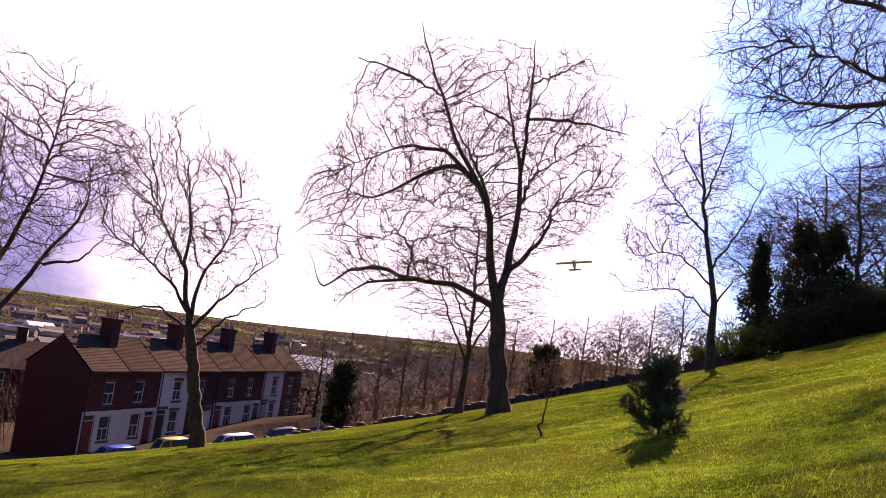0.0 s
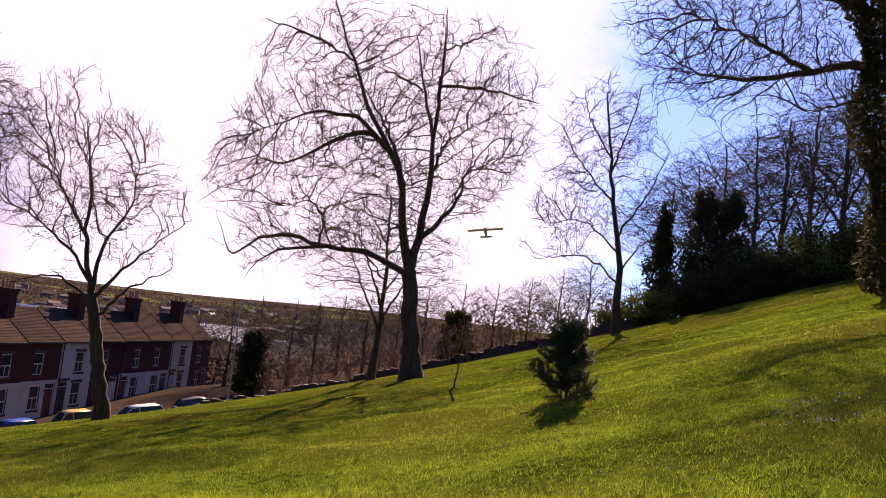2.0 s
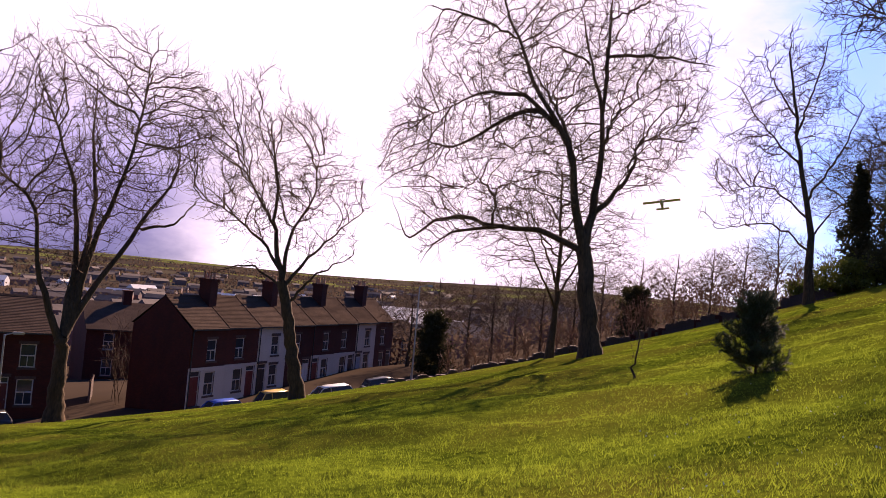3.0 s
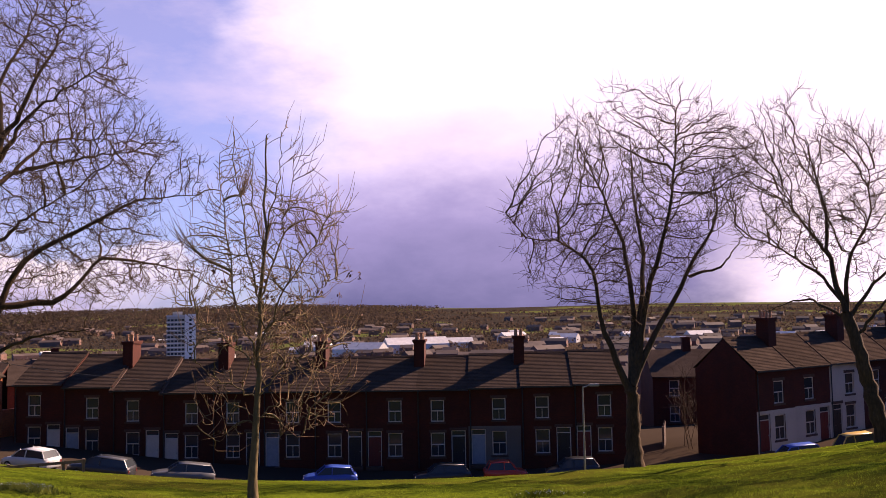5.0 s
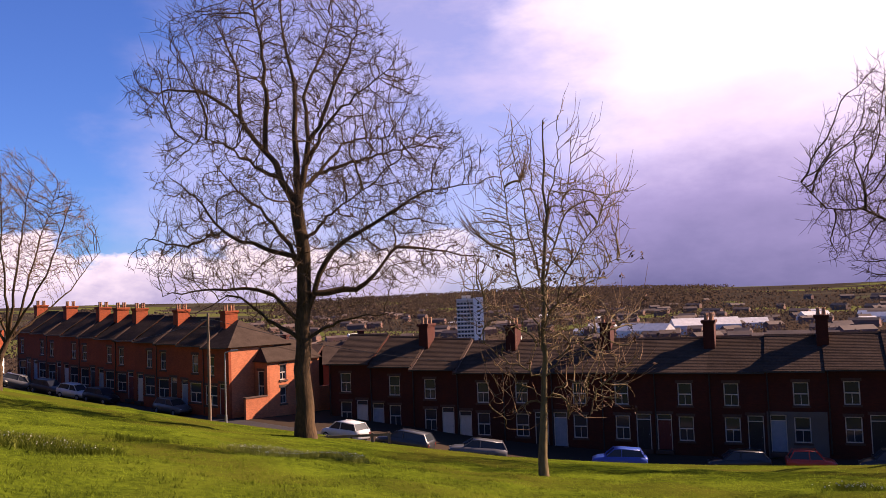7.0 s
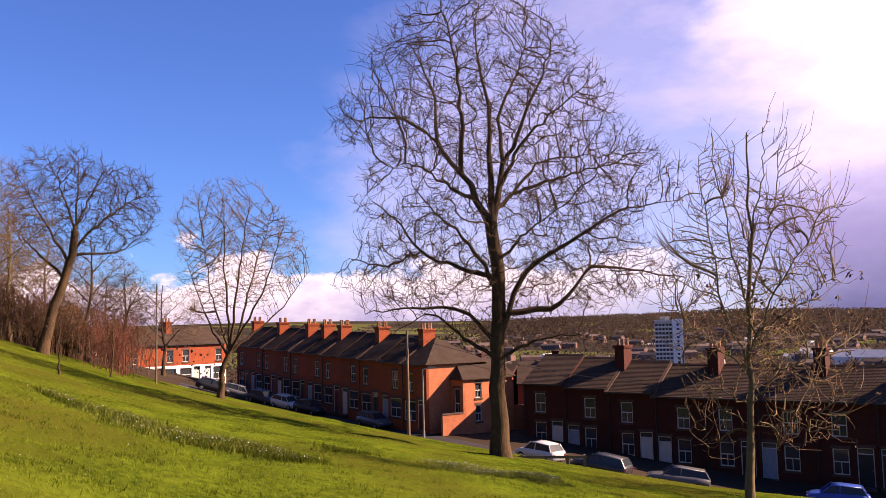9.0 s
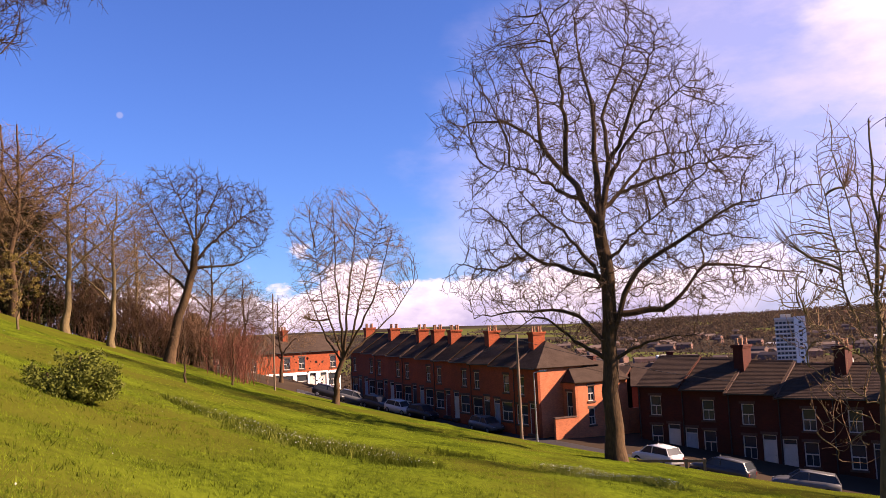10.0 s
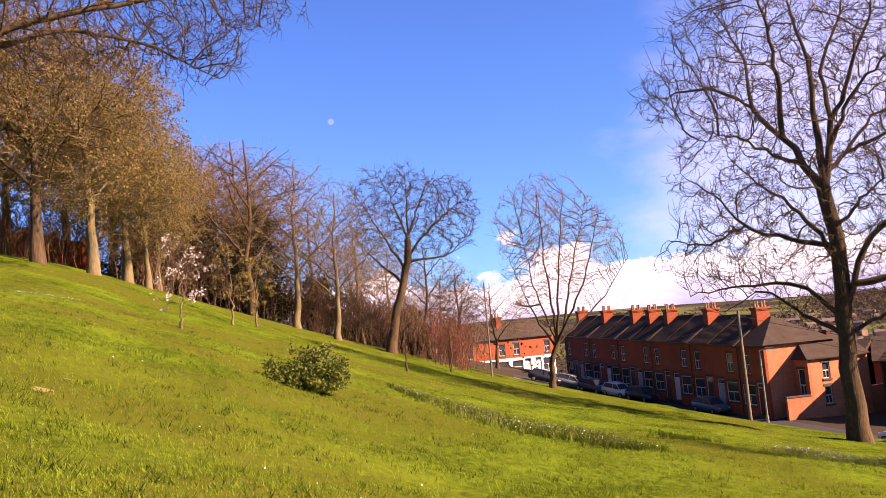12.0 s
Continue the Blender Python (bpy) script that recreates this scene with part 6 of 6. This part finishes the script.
# woodland trees: a few shapes, planted again and again
def wood_tree(seed, h, twig_mat, bark, buds=0, fine=0.010):
    rr = random.Random(seed)
    limbs = [[(0, 0), (rr.uniform(-.3, .3), h * .3), (rr.uniform(-.5, .5), h * .6), (rr.uniform(-.6, .6), h * .96)]]
    for i in range(8):
        s = -1 if i % 2 else 1
        z = h * (0.26 + 0.07 * i)
        ln = h * rr.uniform(0.24, 0.38) * (1.15 - 0.08 * i)
        limbs.append([(0, z), (s * ln * .6, z + ln * .6), (s * ln * 1.05, z + ln * 1.0)])
    t = tree_meshes("wood", limbs, 0.022 * h, seed, lift=0.06, twig=fine, bark=bark, twig_mat=twig_mat, low=0.17 if buds else 0.28, goals=2600, step=0.40, deep=0.95, whip=1.0, per_metre=2.3)
    if buds:
        e = t["ends"].reshape(-1, 3)
        pick = t["rng"].integers(0, len(e), buds)
        t["leaves"] = cards(t["rng"], e[pick] + t["rng"].normal(size=(buds, 3)) * 0.12, 0.13, M_BUDS, aspect=0.7)
        t["leaf_name"], t["leaf_label"] = "bud_haze", "haze of yellow-brown buds"
    return t


wood = [wood_tree(201, 14, M_TWIG_WARM, M_BARK_PALE), wood_tree(202, 13, M_TWIG, M_BARK), wood_tree(203, 15, M_TWIG_WARM, M_BARK), wood_tree(204, 14, M_TWIG_WARM, M_BARK_PALE, 17000), wood_tree(205, 14, M_TWIG_WARM, M_BARK, 9000), wood_tree(206, 14, M_TWIG, M_BARK, 0, 0.009)]
firsts = {}


def grove(kind, az, r, s, label, group):
    m = facing(az, r) @ Matrix.Rotation(rnd.uniform(0, 6.28), 4, "Z") @ Matrix.Diagonal((s, s, s, 1))
    if (kind, group) not in firsts:
        firsts[(kind, group)] = plant("woodland_tree", wood[kind], m, label, "tree", group)
        return
    loc, rot, sc = m.decompose()
    c = copy_thing(firsts[(kind, group)], Matrix.LocRotScale(loc, rot, None))
    c.scale = sc


for az, r, kind, s in ((73.1, 50, 4, 1.15), (70.0, 53, 3, 1.1), (68.0, 58, 3, 0.95), (66.2, 63, 3, 0.85), (77.5, 52, 4, 1.2), (71.5, 66, 3, 1.25), (81, 56, 3, 1.2), (68.8, 68, 3, 1.1), (66.8, 58, 3, 0.7), (74.8, 60, 3, 1.2)):
    grove(kind, az, r, s, "tall tree hazed with yellow-brown buds above the lawn", "budding trees")
for az, r, kind, s in ((57.6, 69, 0, 1.0), (55.0, 70, 0, 0.9), (61.3, 74, 2, 1.05), (63.6, 72, 2, 0.95), (53.4, 82, 0, 0.85), (49.0, 86, 2, 0.8), (46.9, 88, 1, 0.8), (59.2, 80, 1, 0.9), (44.6, 100, 2, 0.7), (62.4, 84, 2, 1.05), (65.2, 78, 0, 1.0), (56.4, 86, 2, 0.85), (51.6, 92, 0, 0.8), (48.0, 96, 1, 0.75), (54.0, 94, 1, 0.8), (60.4, 66, 2, 0.95)):
    grove(kind, az, r, s, "bare woodland tree on the far side of the lawn", "left-hand wood")
for az, r, kind, s in ((-70.6, 72, 5, 1.05), (-74.2, 68, 5, 1.05), (-77.6, 64, 5, 1.1), (-67.4, 74, 5, 0.9), (-83, 60, 5, 1.1), (-72.4, 66, 5, 1.0), (-75.8, 74, 5, 1.2), (-79.4, 70, 5, 1.15), (-69.0, 80, 5, 1.1)):
    grove(kind, az, r, s, "bare woodland tree at the top of the slope", "right-hand wood")
for az, r, kind, s in ((-48.8, 52, 5, 0.86), (-56.6, 72, 1, 0.5), (-54.4, 76, 1, 0.55), (-58.8, 74, 1, 0.5), (-60.8, 72, 1, 0.5), (-46.5, 80, 1, 0.6), (-43.4, 76, 1, 0.62), (-41.2, 84, 1, 0.66), (-52.0, 84, 1, 0.6), (-62.6, 78, 1, 0.6), (-39.4, 80, 1, 0.62), (-44.9, 72, 1, 0.56), (-48.2, 76, 1, 0.58), (-37.4, 94, 1, 0.66), (-50.2, 72, 1, 0.52)):
    grove(kind, az, r, s, "bare tree beyond the boundary wall", "lower trees")
for k, (az, r, h) in enumerate(((59.8, 72, 10.5), (61.2, 75, 9.5), (63.2, 72, 9.0), (64.6, 74, 7.5), (56.2, 84, 6), (50.2, 84, 5.0), (66.8, 68, 6.0), (-54.2, 70, 4.6), (-41.0, 72, 5.5))):
    leafy("evergreen_tree", facing(az, r), [(0, 0, h * q, h * 0.16 * s + 0.5, h * 0.17) for q, s in ((0.14, 1.3), (0.34, 1.3), (0.55, 1.1), (0.78, 0.7))], 4200, 0.34, M_EVERGREEN,
          "dark evergreen among the bare trees", "tree", 160 + k)

# ---------------------------------------------------------------- lawn cover
def tufts(name, pts, blades, tall, wide, mat, label, seed, lean=0.5, category="grass"):
    rng = np.random.default_rng(seed)
    p = np.repeat(pts, blades, axis=0)
    n = len(p)
    p = p + np.concatenate([rng.normal(size=(n, 2)) * 0.035, np.zeros((n, 1))], 1)
    h = tall * rng.uniform(0.5, 1.3, n)[:, None]
    a = rng.uniform(0, math.tau, n)
    side = np.stack([np.cos(a), np.sin(a), 0 * a], 1) * wide
    tip = np.stack([rng.normal(size=n) * lean, rng.normal(size=n) * lean, np.ones(n)], 1) * h
    v = np.stack([p - side, p + side, p + tip], 1).reshape(-1, 3)
    return tagged(new(name, mesh_from(name, v, np.arange(3 * n).reshape(n, 3), mat)), label, category, kind="stuff")


def scatter(n, az0, az1, r0, r1, seed, clump=0.0):
    rng = np.random.default_rng(seed)
    az, r = rng.uniform(az0, az1, n), r0 + (r1 - r0) * rng.random(n) ** 1.3
    x, y = -r * np.sin(np.radians(az)), r * np.cos(np.radians(az))
    return np.stack([x, y, height(x, y) - 0.01], 1)


tufts("grass_tufts", scatter(150000, -84, 80, 4.5, 26, 1), 3, 0.034, 0.005, M_BLADE, "short tufts of lawn grass", 1)
tufts("grass_tufts", scatter(40000, -84, 80, 24, 58, 2), 3, 0.045, 0.010, M_BLADE, "short tufts of lawn grass further down", 2)



def tussocks(n, each, az0, az1, r0, r1, seed):
    """Small clumps of longer grass strewn over the lawn."""
    rng = np.random.default_rng(seed)
    c = np.repeat(scatter(n, az0, az1, r0, r1, seed), each, axis=0)
    x, y = c[:, 0] + rng.normal(size=len(c)) * 0.11, c[:, 1] + rng.normal(size=len(c)) * 0.11
    return np.stack([x, y, height(x, y) - 0.01], 1)


tufts("grass_tussocks", tussocks(2600, 9, -84, 80, 5, 24, 3), 2, 0.085, 0.006, M_BLADE, "longer pale grass in small tussocks on the lawn", 3, 0.55)
tufts("grass_tussocks", tussocks(2600, 9, -84, 80, 5, 30, 4), 2, 0.075, 0.008, M_LEAFY_DARK, "dark green clumps of coarse grass on the lawn", 4, 0.6)


def bed(az, r, across, deep, n, seed, turn=0.0):
    """Points in an oval patch of the lawn."""
    rng = np.random.default_rng(seed)
    c = spot_at(az, r)
    q = rng.normal(size=(n, 2)) * 0.42
    q = q[np.hypot(q[:, 0], q[:, 1]) < 1.1]
    t = radians(az + turn)
    x = c.x + q[:, 0] * across * math.cos(t) - q[:, 1] * deep * math.sin(t)
    y = c.y + q[:, 0] * across * math.sin(t) + q[:, 1] * deep * math.cos(t)
    return np.stack([x, y, height(x, y) - 0.01], 1)


def petals(pts, lift, size, mat, label, seed):
    rng = np.random.default_rng(seed)
    c = pts + np.array([[0, 0, lift]]) + rng.normal(size=pts.shape) * 0.02
    return tagged(new("flower_heads", cards(rng, c, size, mat, "flower_heads", 0.9)), label, "flowers", kind="stuff")


def ribbon(stops, wide, n, seed):
    """Points along a line of (bearing, distance) stops on the lawn, thickest at its middle."""
    rng = np.random.default_rng(seed)
    p = np.array([spot_at(a, r).xy for a, r in stops])
    t = rng.random(n) * (len(p) - 1)
    k = np.minimum(t.astype(int), len(p) - 2)
    q = p[k] + (p[k + 1] - p[k]) * (t - k)[:, None] + rng.normal(size=(n, 2)) * wide * (0.5 + 0.7 * np.sin(t / (len(p) - 1) * math.pi))[:, None]
    return np.stack([q[:, 0], q[:, 1], height(q[:, 0], q[:, 1]) - 0.01], 1)


beds = [ribbon([(27.4, 25.4), (24.5, 24.6), (22.3, 24.2), (19.7, 23)], 0.42, 1300, 41), ribbon([(51.5, 26.2), (48, 23.8), (45.7, 21.8), (43.5, 20), (41.3, 19.2), (38.5, 18.8), (35, 18.6)], 0.38, 2200, 42),
        ribbon([(51, 26.4), (47.5, 24), (44, 20.6), (41, 19.4), (37, 18.9)], 0.45, 1500, 43), bed(-12.0, 23.5, 1.1, 1.0, 220, 45), bed(33.0, 25.5, 1.3, 1.2, 160, 48)]
for k, b in enumerate(beds):
    tufts("bulb_leaves", b, 5, 0.16, 0.014, M_LEAFY if k in (0, 2) else M_LEAFY_DARK, "clump of dark green bulb leaves in the lawn", 50 + k, 0.45, "plants")
petals(beds[0][::2], 0.14, 0.03, M_PETAL, "white flower heads in a bed on the lawn", 61)
petals(np.concatenate(beds[1:3])[::11], 0.15, 0.032, M_PETAL, "pale flower heads in a bed on the lawn", 62)
petals(beds[3][::3], 0.13, 0.045, M_PETAL, "white flower heads on the lower lawn", 63)
petals(np.concatenate([bed(-76.5, 12.0, 0.7, 0.9, 90, 66), bed(-78.4, 10.0, 0.7, 0.6, 50, 67), scatter(90, -82, -55, 7, 16, 64)]), 0.05, 0.03, M_PETAL, "small white daisies in the grass", 64)
petals(np.concatenate([scatter(160, 40, 80, 8, 45, 65), bed(73.4, 28, 2.2, 1.6, 160, 68)]), 0.04, 0.022, M_PETAL, "small white daisies on the sunny slope", 65)


def earth_patch(az, r, size, seed):
    """A worn spot of bare soil that follows the lawn."""
    rng = np.random.default_rng(seed)
    c = spot_at(az, r)
    v, f = [(c.x, c.y, c.z + 0.01)], []
    for i in range(18):
        a = math.tau * i / 18
        q = size * rng.uniform(0.6, 1.2)
        x, y = c.x + math.cos(a) * q, c.y + math.sin(a) * q
        v.append((x, y, float(height(x, y)) + 0.008))
        f.append((0, 1 + i, 1 + (i + 1) % 18))
    tagged(new("bare_earth", mesh_from("bare_earth", v, f, M_SOIL)), "worn patch of bare sandy soil in the lawn", "soil", kind="structure")


M_SOIL = material("sandy_soil", (0.20, 0.15, 0.04), (0.11, 0.10, 0.02), scale=6, fine=30)
for k, (az, r, q) in enumerate(((73.2, 11.0, 0.13), (71.6, 12.5, 0.11))):
    earth_patch(az, r, q, k)

# ---------------------------------------------------------------- the valley and the far town
def far_boxes(name, spots, mat_wall, mat_roof, label, seed):
    rr = random.Random(seed)
    walls, roofs = Solid(), Solid()
    for az, r, w, d, h in spots:
        p = spot_at(az, r)
        t = radians(az + rr.uniform(-40, 40))
        c, s = math.cos(t), math.sin(t)

        def put(x, y, z):
            return (p.x + x * c - y * s, p.y + x * s + y * c, p.z + z)
        walls.add([put(x, y, z) for z in (-4, h) for x, y in ((-w, -d), (w, -d), (w, d), (-w, d))], [(0, 1, 5, 4), (1, 2, 6, 5), (2, 3, 7, 6), (3, 0, 4, 7)])
        roofs.add([put(-w, -d, h), put(w, -d, h), put(w, d, h), put(-w, d, h), put(-w, 0, h + d * 0.6), put(w, 0, h + d * 0.6)], [(0, 1, 5, 4), (2, 3, 4, 5), (0, 4, 3), (1, 2, 5)])
    tagged(new(name, walls.mesh(name, mat_wall)), label, "buildings", kind="stuff")
    tagged(new(name + "_roof", roofs.mesh(name + "_roof", mat_roof)), "slate roofs of the town in the valley", "roofs", kind="stuff")


rr = random.Random(11)
far_boxes("valley_town", [(rr.uniform(-52, 4) if i % 5 else rr.uniform(4, 46), 130 + 800 * rr.random() ** 1.2, rr.uniform(4, 11), rr.uniform(3.2, 4.2), rr.uniform(4.5, 6)) for i in range(380)], M_TOWN, M_TOWNROOF, "brick houses of the town in the valley", 12)
far_boxes("valley_town", [(rr.uniform(-52, 50), 900 + 900 * rr.random(), rr.uniform(5, 14), rr.uniform(4, 5), rr.uniform(5, 7)) for _ in range(260)], M_TOWN, M_TOWNROOF, "far houses across the valley", 13)
far_boxes("works_shed", [(az, r, w, d, h) for az, r, w, d, h in ((0.2, 640, 20, 8, 7), (-3.5, 700, 26, 9, 7), (-6.4, 760, 12, 7, 5), (-10, 860, 14, 8, 5), (3, 760, 12, 7, 6), (-13.5, 800, 12, 6, 5), (-38.6, 270, 9, 8, 9), (-40.6, 240, 14, 8, 3),
                          (-41.8, 210, 12, 6, 2.6), (-45.5, 300, 18, 9, 5), (-48, 340, 16, 8, 5), (-33, 520, 7, 5, 4), (15.5, 520, 16, 10, 8), (-27, 700, 10, 6, 5), (-22, 780, 12, 6, 5))], M_SHED, M_SHED, "pale metal sheds of the works in the valley", 14)
far_boxes("glasshouse", [(rr.uniform(-50, 20), rr.uniform(350, 1300), rr.uniform(4, 10), rr.uniform(3, 5), rr.uniform(3, 5)) for _ in range(34)], M_SHED, M_SHED, "pale roofs scattered through the valley", 15)


def tower_block(m, w, d, h):
    """A slab of flats: a grey window side with rows of panes, a white block for the sunlit side, a parapet and a plant
    room.
    """
    ob = thing("tower_block", m, "white and grey concrete tower block in the valley", "apartment building")
    part("core", Solid().box(-w / 2, w * 0.14, 0, d, -5, h).mesh("core", M_RENDER), ob)
    pane = Solid().box(-0.85, 0.85, -0.1, 0.05, 0.9, 2.3).mesh("window", M_GLASS)
    band = Solid().box(-w / 2 - 0.2, w * 0.14, -0.22, 0.0, 0, 0.5).mesh("floor_band", M_BAY)
    for i in range(int(h / 2.9)):
        part("floor_band", band, ob, "", Matrix.Translation((0, 0, i * 2.9)))
        for k in range(5):
            part("window", pane, ob, "", Matrix.Translation((-w * 0.43 + k * w * 0.125, 0, i * 2.9)))
    # Sunlight on the right side is put into this added white block.
    part("stair_tower", Solid().box(w * 0.143, w / 2 + 0.3, -0.8, d * 0.6, -5, h + 1.6).mesh("stair_tower", M_BAY), ob)
    for i in range(int(h / 2.9)):
        part("window", pane, ob, "", Matrix.Translation((w * 0.33, -0.8, i * 2.9)))
    part("parapet", Solid().box(-w / 2 - 0.3, w * 0.14, -0.3, d + 0.3, h, h + 1).mesh("parapet", M_WHITE), ob)
    part("plant_room", Solid().box(-w * 0.3, w * 0.05, d * 0.3, d * 0.8, h + 1, h + 3.4).mesh("plant_room", M_RENDER), ob)


tower_block(on_ground(11.7, 620, 11.7), 19, 16, 36)


def far_woods(n, seed, az0, az1, r0, r1, tall, label):
    """Bare copses and hedgerows: ragged lines of small clumps that follow the land."""
    rng = np.random.default_rng(seed)
    c = []
    for _ in range(n):
        az, r = rng.uniform(az0, az1), r0 + (r1 - r0) * rng.random() ** 1.1
        long = rng.uniform(10, 60) * (0.3 + r / 1500)
        k = int(rng.uniform(24, 66))
        t = rng.uniform(-1, 1, k) * long
        ang = rng.uniform(-0.5, 0.5) + radians(az)
        x = -r * math.sin(radians(az)) + t * math.cos(ang) + rng.normal(size=k) * 5
        y = r * math.cos(radians(az)) + t * math.sin(ang) + rng.normal(size=k) * 5
        z = height(x, y) + rng.uniform(0.3, tall + r / 700, k) * rng.uniform(0.5, 1.2)
        c.append(np.stack([x, y, z], 1))
    c = np.concatenate(c)
    r = np.hypot(c[:, 0], c[:, 1])
    me = cards(rng, c, np.clip(r / 340, 0.4, 6.0), M_WOOD_FAR, "far_woods", 0.8)
    tagged(new("far_woods", me), label, "woods", kind="stuff")


far_woods(1500, 71, -60, 60, 150, 1500, 5.5, "bare brown woods and hedgerows across the valley")
far_woods(420, 75, -60, 60, 1500, 2900, 5.0, "hedgerows between the far fields")
far_woods(900, 72, -4, 24, 1500, 3700, 6.5, "dark bare woods along the far ridge")
far_woods(600, 73, -60, -34, 98, 230, 5.0, "bare brushwood on the bank below the boundary wall")
far_woods(520, 74, -32, 44, 112, 260, 4.5, "bare garden trees behind the terrace")

# ---------------------------------------------------------------- the model aeroplane over the lawn
def model_plane(m):
    ob = thing("model_aeroplane", m, "cream foam model aeroplane gliding over the lawn", "model aeroplane")
    M_FOAM = material("cream_foam", (0.72, 0.62, 0.48), (0.5, 0.42, 0.32), scale=6, fine=60, bump=0.05)
    s = Solid()
    for (x0, w0), (x1, w1) in (((-0.55, 0.02), (-0.3, 0.04)), ((-0.3, 0.04), (0.2, 0.065)), ((0.2, 0.065), (0.42, 0.05)), ((0.42, 0.05), (0.5, 0.02))):
        s.tube((x0, 0, 0), (x1, 0, 0), w0, w1, 10)
    part("fuselage", s.mesh("fuselage", M_FOAM, smooth=True), ob)
    part("wing", Solid().prism([(0.05, 0.05), (0.12, 0.085), (0.2, 0.08), (0.28, 0.05)], -0.62, 0.62).mesh("wing", M_FOAM), ob, "cream wing", Matrix.Rotation(radians(-90), 4, "Z"))
    part("tailplane", Solid().box(-0.58, -0.42, -0.22, 0.22, 0.01, 0.025).mesh("tailplane", M_FOAM), ob)
    part("fin", Solid().prism([(-0.0, 0.0), (0.0, 0.16), (0.012, 0.16), (0.012, 0.0)], -0.58, -0.44).mesh("fin", M_FOAM), ob)
    part("propeller", Solid().box(0.5, 0.51, -0.12, 0.12, -0.012, 0.012).mesh("propeller", M_BLACKDOOR), ob)


model_plane(Matrix.Translation(toward(-55.3, 6.6) * 30 + Vector((0, 0, EYE))) @ pose(0, 0, 0, 10, -12, -150))
